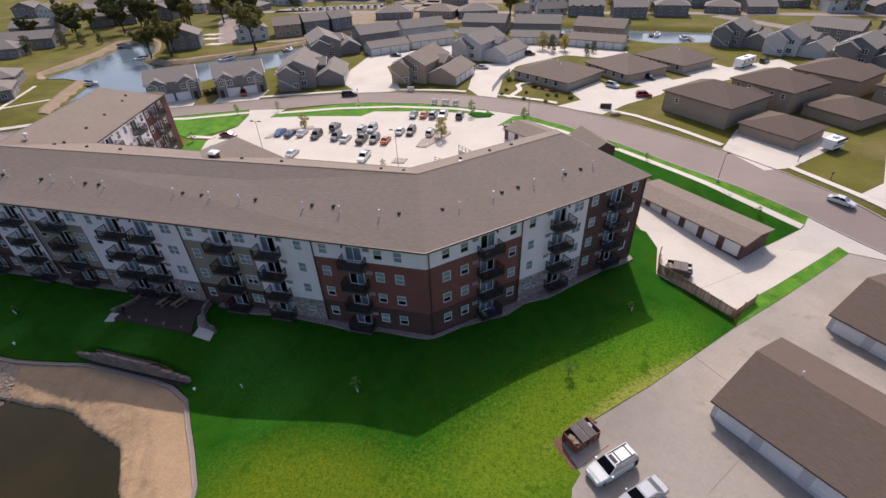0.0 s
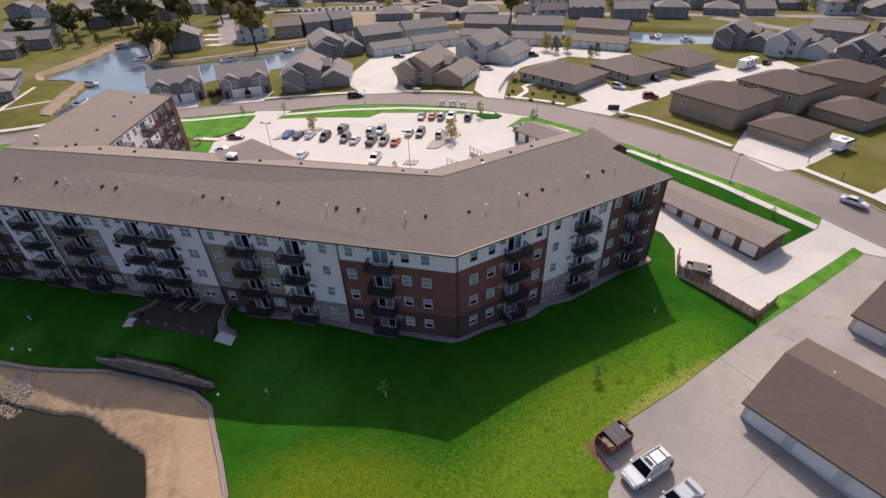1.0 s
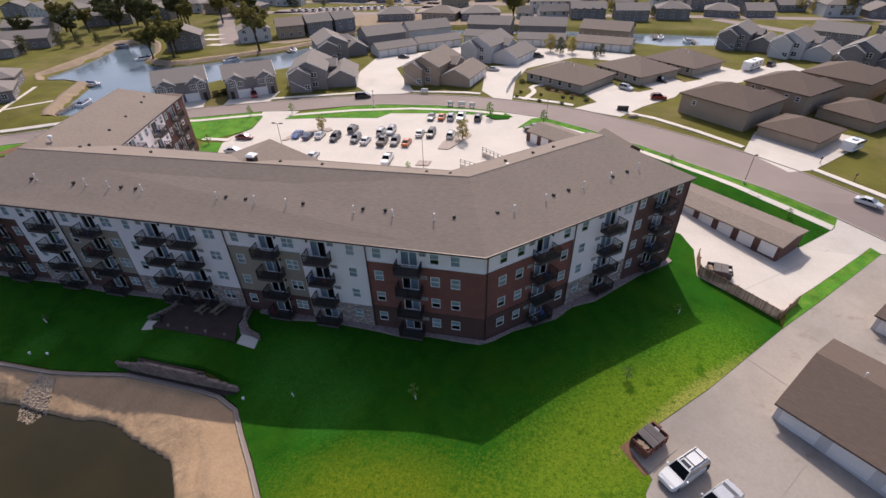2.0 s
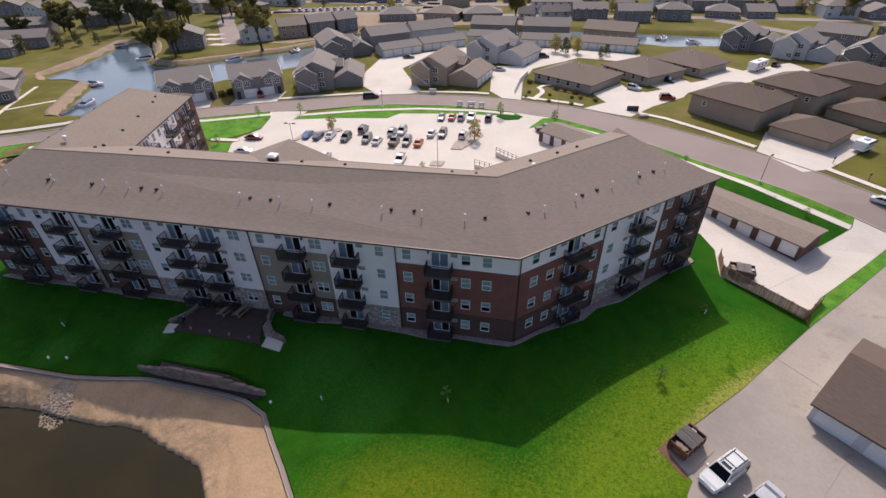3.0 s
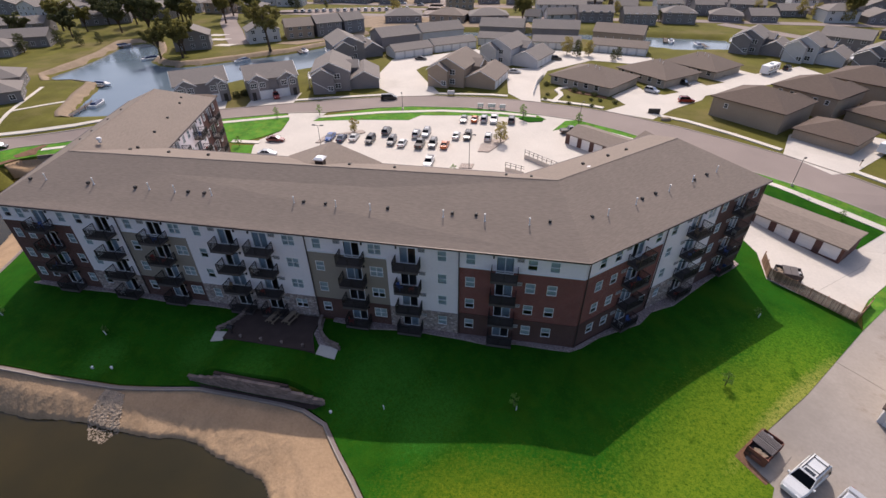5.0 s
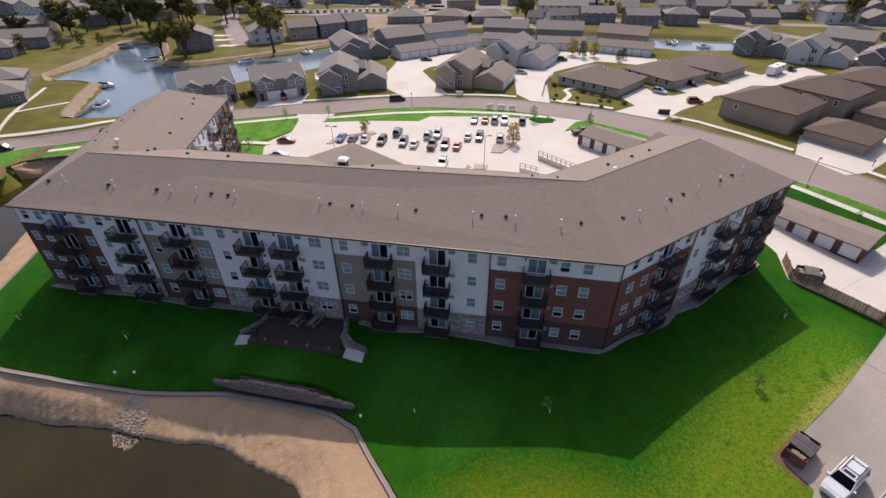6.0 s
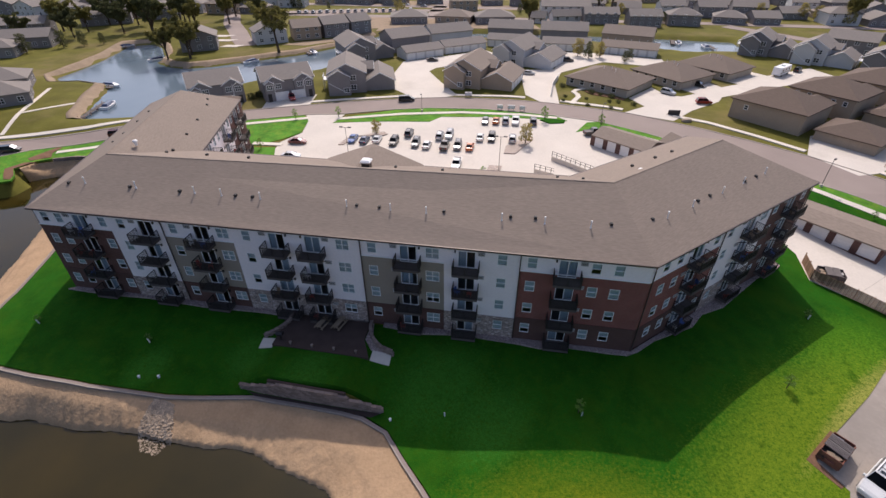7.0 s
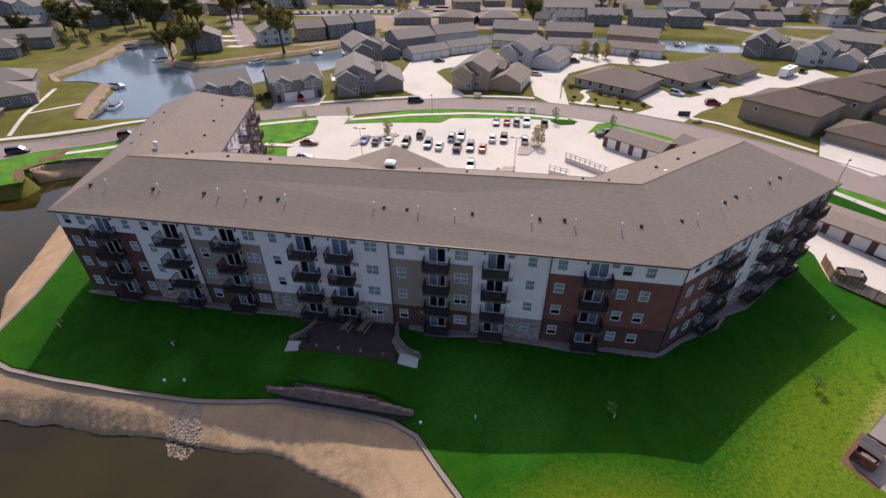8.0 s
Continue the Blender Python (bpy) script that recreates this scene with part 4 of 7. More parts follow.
def chair_parts():
    seat = Shape().box(-0.24, 0.24, -0.24, 0.24, 0.4, 0.45)
    back = Shape().loft([[(-0.24, 0.2, 0.45), (0.24, 0.2, 0.45), (0.24, 0.25, 0.45), (-0.24, 0.25, 0.45)], [(-0.2, 0.3, 0.92), (0.2, 0.3, 0.92), (0.2, 0.34, 0.92), (-0.2, 0.34, 0.92)]])
    return seat, back, Shape().box(-0.02, 0.02, -0.02, 0.02, 0, 0.4)


CHAIR_PAINT = [paint("red_chair", (0.28, 0.05, 0.04)), paint("blue_chair", (0.05, 0.1, 0.28)), paint("brown_chair", (0.2, 0.13, 0.08)), paint("pale_chair", (0.5, 0.48, 0.45))]
CHAIR_WORDS = ["red", "blue", "brown", "pale"]
CHAIR_MESH = [[sh.mesh(nm, c) for sh, nm in zip(chair_parts(), ("seat", "backrest", "leg"))] for c in CHAIR_PAINT]
chair_rng = random.Random(9)


def balcony_chair(m):
    k = chair_rng.randrange(4)
    ch = thing("balcony_chair", CHAIR_WORDS[k] + " plastic chair standing on a balcony deck", "chair", "balcony chairs", at=m @ Matrix.Rotation(chair_rng.uniform(0, 6.3), 4, "Z"))
    part("seat", CHAIR_MESH[k][0], None, ch)
    part("backrest", CHAIR_MESH[k][1], None, ch)
    for x, y in ((-0.2, -0.2), (0.2, -0.2), (-0.2, 0.2), (0.2, 0.2)):
        part("leg", CHAIR_MESH[k][2], None, ch, "", Matrix.Translation((x, y, 0)))


def facade(m, length, sections, z_bottom=-1.8):
    """sections: (x0, x1, style, windows, doubles, doors, grille side)."""
    for x0, x1, style, singles, doubles, doors, side in sections:
        holes = []
        for k, z in enumerate(FLOORS):
            for x in singles:
                holes.append((x, x + 1.02, z + 0.76, z + 2.1))
                put_window("single", x, z + 0.76, m)
            for x in doubles:
                holes.append((x, x + 1.5, z + 0.76, z + 2.1))
                put_window("double", x, z + 0.76, m)
            for x in doors:
                holes.append((x, x + 1.85, z, z + 2.12))
                put_window("slider", x, z, m)
                put_balcony(x, z, m, side if len(doors) == 1 else (-1 if x == doors[0] else 1), k == 0)
        bands = {
            "brick": [(z_bottom, 3.5, DARK_BRICK, 0.0), (3.5, 10.08, RED_BRICK, 0.0), (10.08, EAVE_Z, WHITE_SIDING, -0.02)],
            "umber": [(z_bottom, 3.5, DARK_BRICK, 0.0), (3.5, 10.08, BROWN_BRICK, 0.0), (10.08, EAVE_Z, WHITE_SIDING, -0.02)],
            "brown": [(z_bottom, 3.5, DARK_BRICK, 0.0), (3.5, EAVE_Z, BROWN_BRICK, 0.0)],
            "white": [(z_bottom, 3.25, STONE, 0.06), (3.25, EAVE_Z, WHITE_SIDING, 0.0)],
            "tan": [(z_bottom, 3.3, DARK_BRICK, 0.02), (3.3, 10.08, TAN_SIDING, 0.0), (10.08, EAVE_Z, WHITE_SIDING, -0.02)],
        }[style]
        for z0, z1, mat, proud in bands:
            part("wall", wall_panel(x0, x1, z0, z1, holes, 0.25, proud), mat, apartments, "", m)
        for z0, _, _, _ in bands[1:]:
            part("band_trim", Shape().box(x0, x1, -0.07, 0.0, z0 - 0.05, z0 + 0.05), TRIM if z0 > 9 else (STONE if style == "white" else DARK_BRICK), apartments, "", m)


MAIN = [
    (-71.2, -61.4, "umber", [-70.4, -68.5, -62.7], [], [-66.1], -1),
    (-61.4, -54.35, "white", [-60.3], [], [-57.5], -1),
    (-54.35, -45.85, "tan", [-53.6], [-47.7], [-50.5], -1),
    (-45.85, -30.8, "white", [-44.6], [-33.6], [-41.4, -37.2], -1),
    (-30.8, -21.65, "tan", [-30.05], [-23.65], [-26.45], -1),
    (-21.65, -13.65, "white", [-16.0], [], [-20.15], 1),
    (-13.65, -0.73, "brick", [-12.95, -6.55, -4.3], [], [-9.75], 1),
]
RIGHT = [
    (0.0, 12.4, "brick", [1.95, 4.25, 10.75], [], [6.85], -1),
    (12.4, 22.4, "white", [13.45], [20.2], [17.1], -1),
    (22.4, LEN_R, "brown", [23.0, 29.75], [], [26.2], -1),
]
facade(frames["main"], 71, MAIN)
facade(frames["right"], LEN_R, RIGHT)
# the left wing's court side, seen over the ridge
facade(frames["left"] @ Matrix.Translation((0, -DEEP_L, 0)), LEN_L, [
    (14.0, 22.0, "white", [14.8, 20.6], [], [17.2], -1),
    (22.0, 30.4, "white", [22.8, 28.9], [], [25.4], -1),
    (30.4, LEN_L, "brown", [31.0, 36.6], [], [33.5], -1),
])
# plain outer, end and back walls
plain = [
    (frames["left"] @ Matrix.Rotation(math.pi, 4, "Z"), -LEN_L, 0.0, BROWN_BRICK),
    (frames["left"] @ Matrix.Translation((LEN_L, 0, 0)) @ Matrix.Rotation(math.pi / 2, 4, "Z"), -DEEP_L, 0.0, BROWN_BRICK),
    (frames["right"] @ Matrix.Translation((LEN_R, 0, 0)) @ Matrix.Rotation(math.pi / 2, 4, "Z"), 0.0, DEEP, BROWN_BRICK),
    (frames["right"] @ Matrix.Translation((0, DEEP, 0)) @ Matrix.Rotation(math.pi, 4, "Z"), -LEN_R, 7.09, WHITE_SIDING),
    (Matrix.Translation((0, DEEP, 0)) @ Matrix.Rotation(math.pi, 4, "Z"), 7.6, 59.4, WHITE_SIDING),
]
for m, a, b, mat in plain:
    part("wall", wall_panel(a, b, -1.8, EAVE_Z, []), mat, apartments, "", m)


def meet(n1, c1, n2, c2):
    """Plan point where two lines n . p = c cross."""
    det = n1[0] * n2[1] - n1[1] * n2[0]
    return Vector(((c1 * n2[1] - c2 * n1[1]) / det, (n1[0] * c2 - n2[0] * c1) / det))


N_M = (0.0, 1.0)
N_R = (-math.sin(ANGLE_R), math.cos(ANGLE_R))
N_L = (math.sin(ANGLE_L), -math.cos(ANGLE_L))
U_R, U_L = (math.cos(ANGLE_R), math.sin(ANGLE_R)), (math.cos(ANGLE_L), math.sin(ANGLE_L))


def at_r(d):
    return N_R[0] * CORNER_R.x + N_R[1] * CORNER_R.y + d


def at_l(d):
    return N_L[0] * CORNER_L.x + N_L[1] * CORNER_L.y + d


OVER = 0.36
rl, rr = Vector((-66.1, 8.0)), Vector((-4.1, 10.0))
er, br = meet(N_M, -OVER, N_R, at_r(-OVER)), meet(N_M, DEEP + OVER, N_R, at_r(DEEP + OVER))
el, bl = meet(N_M, -OVER, N_L, at_l(-OVER)), meet(N_M, DEEP + OVER, N_L, at_l(DEEP_L + OVER))


def wing_point(corner, u, n, s, d):
    return Vector((corner.x + u[0] * s + n[0] * d, corner.y + u[1] * s + n[1] * d))


ere, rre, bre = (wing_point(CORNER_R, U_R, N_R, s, d) for s, d in ((LEN_R + OVER, -OVER), (26.2, 10.1), (LEN_R + OVER, DEEP + OVER)))
ele, rle, ble = (wing_point(CORNER_L, U_L, N_L, s, d) for s, d in ((LEN_L + OVER, -OVER), (LEN_L - 5.0, DEEP_L / 2), (LEN_L + OVER, DEEP_L + OVER)))


def lift(p, z):
    return (p.x, p.y, z)


roof = Shape()
planes = [(el, er, rr, rl), (er, ere, rre, rr), (ere, bre, rre), (bre, br, rr, rre), (br, bl, rl, rr), (bl, ble, rle, rl), (ble, ele, rle), (ele, el, rl, rle)]
tops = {id(p) for p in (rr, rl, rre, rle)}
for q in planes:
    roof.face([lift(p, RIDGE_Z if id(p) in tops else EAVE_Z) for p in q])
    roof.face([lift(p, RIDGE_Z - 0.3 if id(p) in tops else EAVE_Z - 0.05) for p in reversed(q)])
part("roof", roof, SHINGLE, apartments, "brown asphalt shingle hip roof")
ring = [el, er, ere, bre, br, bl, ble, ele]
for a, b in zip(ring, ring[1:] + ring[:1]):
    d = (b - a).normalized()
    n = Vector((d.y, -d.x))
    m = Matrix(((d.x, -n.x, 0, a.x), (d.y, -n.y, 0, a.y), (0, 0, 1, EAVE_Z), (0, 0, 0, 1)))
    part("fascia", Shape().box(0, (b - a).length, -0.1, 0.02, -0.17, 0.03), GUTTER, apartments, "", m)
    part("soffit", Shape().box(0, (b - a).length, 0.02, 0.5, -0.2, -0.16), TRIM, apartments, "", m)
for a, b in ((rl, rr), (rr, rre), (rl, rle)):
    za, zb = (RIDGE_Z if id(p) in tops else EAVE_Z for p in (a, b))
    part("ridge_cap", Shape().tube((a.x, a.y, za - 0.09), (b.x, b.y, zb - 0.09), 0.13, None, 6), SHINGLE, apartments)

# low stair tower at the far end of the left wing
tower = Shape().box(LEN_L + 0.02, LEN_L + 2.6, -DEEP_L + 0.4, -DEEP_L + 7.4, -1.5, EAVE_Z - 0.5)
part("tower_wall", tower, BROWN_BRICK, apartments, "brown brick stair tower", frames["left"])
tower = Shape().loft([[(x, y, z) for x, y in ((LEN_L - 0.2 - k, -DEEP_L + 0.1 + k), (LEN_L + 3.0 - k, -DEEP_L + 0.1 + k), (LEN_L + 3.0 - k, -DEEP_L + 7.7 - k), (LEN_L - 0.2 - k, -DEEP_L + 7.7 - k))] for k, z in ((0.0, EAVE_Z - 0.5), (0.0, EAVE_Z - 0.25), (1.4, EAVE_Z + 0.45))])
part("tower_roof", tower, SHINGLE_DARK, apartments, "dark shingle roof of the stair tower", frames["left"])

# rooms behind the glass
for k, z in enumerate(FLOORS + [EAVE_Z - 0.25]):
    for m, a, b, d0, d1 in ((frames["main"], -70.6, -0.6, 0.27, DEEP - 0.3), (frames["right"], 0.8, LEN_R - 0.3, 0.27, DEEP - 0.3), (frames["left"], 0.5, LEN_L - 0.3, -DEEP_L + 0.3, -0.3)):
        part("floor_slab", Shape().box(a, b, d0, d1, z - 0.3, z - 0.02), PLASTER, apartments, "", m)
part("core_wall", Shape().box(-68, -3, 4.5, 4.7, -0.5, 12), PLASTER, apartments)
part("core_wall", Shape().box(3, LEN_R - 2, 4.5, 4.7, -0.5, 12), PLASTER, apartments, "", frames["right"])
part("core_wall", Shape().box(5, LEN_L - 2, -DEEP_L + 4.5, -DEEP_L + 4.7, -0.5, 12), PLASTER, apartments, "", frames["left"])
for x in (-61.4, -54.35, -45.85, -39.1, -30.8, -21.65, -13.65):
    part("party_wall", Shape().box(x - 0.1, x + 0.1, 0.27, 4.5, -0.5, 12), PLASTER, apartments)
for x in (12.4, 22.4):
    part("party_wall", Shape().box(x - 0.1, x + 0.1, 0.27, 4.5, -0.5, 12), PLASTER, apartments, "", frames["right"])
# downspouts
for m, x in ((frames["main"], -54.35), (frames["main"], -30.8), (frames["main"], -13.65), (frames["right"], 0.35), (frames["right"], 12.4), (frames["right"], LEN_R - 0.1)):
    sh = Shape().box(x - 0.05, x + 0.05, -0.17, -0.08, 0.1, EAVE_Z - 0.5).tube((x, -0.14, EAVE_Z - 0.5), (x, -0.36, EAVE_Z - 0.1), 0.06, None, 6)
    part("downspout", sh, GUTTER, apartments, "", m)

# roof vents of the apartment building
PIPE = Shape().tube((0, 0, -0.2), (0, 0, 0.72), 0.052, None, 8).tube((0, 0, 0.72), (0, 0, 0.82), 0.1, 0.085, 8).tube((0, 0, -0.1), (0, 0, 0.06), 0.13, 0.07, 8).mesh("vent_pipe", VENT_WHITE)
BOXVENT = Shape().loft([[(-0.28, -0.28, -0.15), (0.28, -0.28, -0.15), (0.28, 0.28, -0.05), (-0.28, 0.28, -0.05)], [(-0.28, -0.28, 0.3), (0.28, -0.28, 0.3), (0.28, 0.28, 0.34), (-0.28, 0.28, 0.34)], [(-0.18, -0.2, 0.38), (0.18, -0.2, 0.38), (0.18, 0.2, 0.42), (-0.18, 0.2, 0.42)]]).mesh("roof_vent", VENT_BLACK)
for v in BOXVENT.vertices:
    v.co *= 0.55


def on_roof(m, s, d, mesh, name):
    half = 10.0 if m is frames["right"] else 8.0 + 2.0 * (s + 66.1) / 62
    z = EAVE_Z + (RIDGE_Z - EAVE_Z) * min((d + OVER) / (half + OVER), (DEEP + OVER - d) / (DEEP + OVER - half))
    part(name, mesh, None, apartments, "", m @ Matrix.Translation((s, d, z)))


for s in (-66.1, -59.3, -51.7, -48.3, -43.5, -33.2, -28.2, -24.2, -16.0, -11.5, -6.8):
    on_roof(frames["main"], s, 3.6, PIPE, "vent_pipe")
for s, d in ((-68.2, 3.4), (-60.1, 3.6), (-53.6, 3.6), (-46.6, 3.7), (-44.5, 3.7), (-32.1, 3.8), (-29.5, 3.8), (-22.3, 4.0), (-15.1, 4.1), (-12.5, 4.2), (-4.7, 4.2)):
    on_roof(frames["main"], s, d, BOXVENT, "roof_vent")
for s in (6.3, 10.8, 16.6, 21.0, 25.9):
    on_roof(frames["right"], s, 3.6, PIPE, "vent_pipe")
for s, d in ((4.4, 4.1), (12.2, 3.9), (14.5, 3.9), (21.5, 3.7), (24.0, 3.7)):
    on_roof(frames["right"], s, d, BOXVENT, "roof_vent")
for s in (-62, -56, -50, -30, -24, -10, -7):
    on_roof(frames["main"], s, 13.2, BOXVENT, "roof_vent")
for s in (12, 16.5, 20):
    on_roof(frames["right"], s, 13.0, BOXVENT, "roof_vent")
fan = Shape()
fan.tube((0, 0, -0.3), (0, 0, 0.35), 0.36, 0.36, 12)
fan.loft([[(r * math.cos(a), r * math.sin(a), z) for a in [math.pi * k / 8 for k in range(16)]] for r, z in ((0.36, 0.35), (0.62, 0.5), (0.66, 0.8), (0.5, 1.05), (0.2, 1.15))])
fan = fan.mesh("exhaust_fan", VENT_WHITE, True)
hood = Shape().box(-0.5, 0.5, -0.5, 0.5, -0.4, 0.75).mesh("fan_hood", GUTTER)
part("fan_hood", hood, None, apartments, "dark metal rooftop fan box", Matrix.Translation((-33.5, 12.3, 14.6)))
part("fan_cap", Shape().loft([[(x * r, y * r, z) for x, y in ((-1, -1), (1, -1), (1, 1), (-1, 1))] for r, z in ((0.62, 0.75), (0.66, 0.9), (0.4, 1.1))]), VENT_WHITE, apartments, "white metal fan cap", Matrix.Translation((-33.5, 12.3, 14.6)))
for x, y, z in ((-65.3, 12.2, 15.6), (-0.2, 15.4, 14.9)):
    part("exhaust_fan", fan, None, apartments, "white metal rooftop fan", Matrix.Translation((x, y, z)) @ Matrix.Diagonal((0.5, 0.5, 0.55, 1)))
LW = frames["left"]
for s, d in ((12, 12.6), (18, 12.6), (24, 12.4), (31, 12), (33.5, 11.5), (14, 4.2), (17, 4.4), (22, 4.4), (27, 4.2)):
    z = EAVE_Z + (min(d, DEEP_L - d) + OVER) * (RIDGE_Z - EAVE_Z) / (DEEP_L / 2 + OVER)
    part("roof_vent", BOXVENT, None, apartments, "", LW @ Matrix.Translation((s, -d, z)))

# rock bed along the walls
bed = [(-71.8, -0.6), (-66, -0.8), (-60, -0.55), (-52, -0.95), (-45, -0.7), (-41, -0.8), (-41, -0.02), (-70.9, -0.02)]
draped("planting_bed", bed, MULCH_ROCK, "rock mulch bed at the foot of the wall", "planting bed", 0.3, 1.5, 0.4)
bed = [(-28.9, -0.02), (-28.9, -0.65), (-24, -1.1), (-19.5, -0.55), (-13, -0.9), (-10.5, -1.2), (-7, -0.55), (-3, -0.7), (-0.9, -0.65), (0.4, 0.15), (2.6, 2.3), (5.0, 3.9), (7.6, 5.6), (9.4, 8.2), (12.5, 10.2), (15.5, 13.6), (19.3, 17.8), (22.8, 20.6), (23.6, 21.6), (23.2, 22.4), (22.75, 21.65), (-0.5, -0.03)]
draped("planting_bed", bed, MULCH_ROCK, "rock mulch bed round the building corner", "planting bed", 0.3, 1.5, 0.4)

# rear gable on the car park side
bx0, bx1, by1 = -41.0, -28.0, DEEP + 0.3
part("bay_wall", Shape().loft([[(bx0, y, -0.6), (bx1, y, -0.6), (bx1, y, EAVE_Z), (-34.5, y, 14.8), (bx0, y, EAVE_Z)] for y in (by1, DEEP + 0.02)]), WHITE_SIDING, apartments, "white-sided rear gable wall")
bay = Shape()
for sx in (bx0 - 0.4, bx1 + 0.4):
    for up in (0.0, -0.2):
        bay.face([(-34.5, 8.8, 15.05 + up), (-34.5, by1 + 0.5, 15.05 + up), (sx, by1 + 0.5, EAVE_Z + up), (sx, 8.8, EAVE_Z + up)])
    bay.face([(-34.5, by1 + 0.5, 15.05), (sx, by1 + 0.5, EAVE_Z), (sx, by1 + 0.5, EAVE_Z - 0.2), (-34.5, by1 + 0.5, 14.85)])
part("bay_roof", bay, SHINGLE, apartments, "brown shingle roof of a rear gable")

# houses and garages


def side_frame(w, d, side):
    x, y, a = {"front": (-w / 2, -d / 2, 0), "right": (w / 2, -d / 2, 90), "back": (w / 2, d / 2, 180), "left": (-w / 2, d / 2, -90)}[side]
    return Matrix.Translation((x, y, 0)) @ Matrix.Rotation(radians(a), 4, "Z")


def block(parent, at, w, d, h, rise, roof, wall, shingle, over=0.45, base=-0.6, trim=True):
    """One body of a house: walls to the eaves and a roof; roof 'hip', 'gx' (ridge along x) or 'gy'."""
    x, y = w / 2, d / 2
    wl = Shape()
    c = [(-x, -y), (x, -y), (x, y), (-x, y)]
    for (ax, ay), (bx, by) in zip(c, c[1:] + c[:1]):
        wl.face([(ax, ay, base), (bx, by, base), (bx, by, h), (ax, ay, h)])
    if roof == "gx":
        wl.face([(x, -y, h), (x, y, h), (x, 0, h + rise)]).face([(-x, y, h), (-x, -y, h), (-x, 0, h + rise)])
    if roof == "gy":
        wl.face([(-x, -y, h), (x, -y, h), (0, -y, h + rise)]).face([(x, y, h), (-x, y, h), (0, y, h + rise)])
    part("wall", wl, wall, parent, "", at)
    t = 0.22
    rf = Shape()
    if roof == "hip":
        k = rise / min(x, y)
        e = h - k * over
        X, Y = x + over, y + over
        r = abs(x - y)
        a, b = ((-r, 0), (r, 0)) if x >= y else ((0, -r), (0, r))
        A, B = (*a, h + rise), (*b, h + rise)
        P = [(-X, -Y, e), (X, -Y, e), (X, Y, e), (-X, Y, e)]
        q = [(P[0], P[1], B, A), (P[1], P[2], B), (P[2], P[3], A, B), (P[3], P[0], A)] if x >= y else [(P[0], P[1], A), (P[1], P[2], B, A), (P[2], P[3], B), (P[3], P[0], A, B)]
        for f in q:
            rf.face(f)
            rf.face([(u, v, z - t) for u, v, z in reversed(f)])
        for p, n in zip(P, P[1:] + P[:1]):
            rf.face([(p[0], p[1], p[2] - t), (n[0], n[1], n[2] - t), n, p])
    else:
        lx, ly = (x, y) if roof == "gx" else (y, x)
        k = rise / ly
        X, Y, e = lx + over * 0.7, ly + over, h - k * over
        prof = [(-Y, e), (0, h + rise), (Y, e), (Y, e - t), (0, h + rise - t), (-Y, e - t)]
        turn = (lambda u, v: (u, v)) if roof == "gx" else (lambda u, v: (v, u))
        rings = [[(*turn(s, v), z) for v, z in prof] for s in (-X, X)]
        if roof == "gy":
            rings = rings[::-1]
        i = len(rf.v)
        for r in rings:
            rf.v += r
        for a in range(6):
            b = (a + 1) % 6
            rf.f.append((i + b, i + a, i + 6 + a, i + 6 + b))
            rf.m.append(0)
        rf.face([rings[0][0], rings[0][1], rings[0][4], rings[0][5]]).face([rings[0][1], rings[0][2], rings[0][3], rings[0][4]])
        rf.face([rings[1][5], rings[1][4], rings[1][1], rings[1][0]]).face([rings[1][4], rings[1][3], rings[1][2], rings[1][1]])
        if trim:
            for s in (-X - 0.03, X + 0.03):
                for sg in (-1, 1):
                    a = Vector((*turn(s, sg * Y), e - t / 2))
                    b = Vector((*turn(s, 0), h + rise - t / 2))
                    part("rake_trim", Shape().tube(a, b, 0.085, None, 4), TRIM, parent, "", at)
    part("roof", rf, shingle, parent, "", at)


HW = {}


def house_window(parent, at, w=1.0, h=1.3, lights=1):
    if (w, h, lights) not in HW:
        t = 0.1
        holes = []
        for k in range(lights):
            a, b = w * k / lights + (0.05 if k else 0), w * (k + 1) / lights - (0.05 if k < lights - 1 else 0)
            holes += [(a, b, 0, h / 2 - 0.03), (a, b, h / 2 + 0.03, h)]
        fr = wall_panel(-t, w + t, -t, h + t, holes, 0.03, 0.05)
        gl = Shape().box(0, w, -0.02, 0.0, 0, h)
        HW[(w, h, lights)] = fr.mesh("window", TRIM), gl.mesh("pane", DARK_PANE)
    fr, gl = HW[(w, h, lights)]
    ob = part("window", fr, None, parent, "", at)
    part("pane", gl, None, ob)


DARK_PANE = paint("dark_pane", (0.02, 0.024, 0.03), 0.06)
GD = {}


def garage_door(parent, at, w=4.8, h=2.2, mat=None):
    mat = mat or DOOR_WHITE
    if (w, h, mat.name) not in GD:
        prof = [(0.05, 0.0)]
        for j in range(4):
            prof += [(-0.025, j * h / 4), (-0.055, j * h / 4 + 0.03), (-0.055, (j + 1) * h / 4 - 0.03), (-0.025, (j + 1) * h / 4 - 0.001)]
        prof += [(0.05, h)]
        sh = Shape().loft([[(w, y, z) for y, z in prof], [(0, y, z) for y, z in prof]])
        GD[(w, h, mat.name)] = sh.mesh("garage_door", mat)
    part("garage_door", GD[(w, h, mat.name)], None, parent, "", at)


def place(x, y, yaw, z=None):
    return Matrix.Translation((x, y, lawn_height(x, y) if z is None else z)) @ Matrix.Rotation(radians(yaw), 4, "Z")


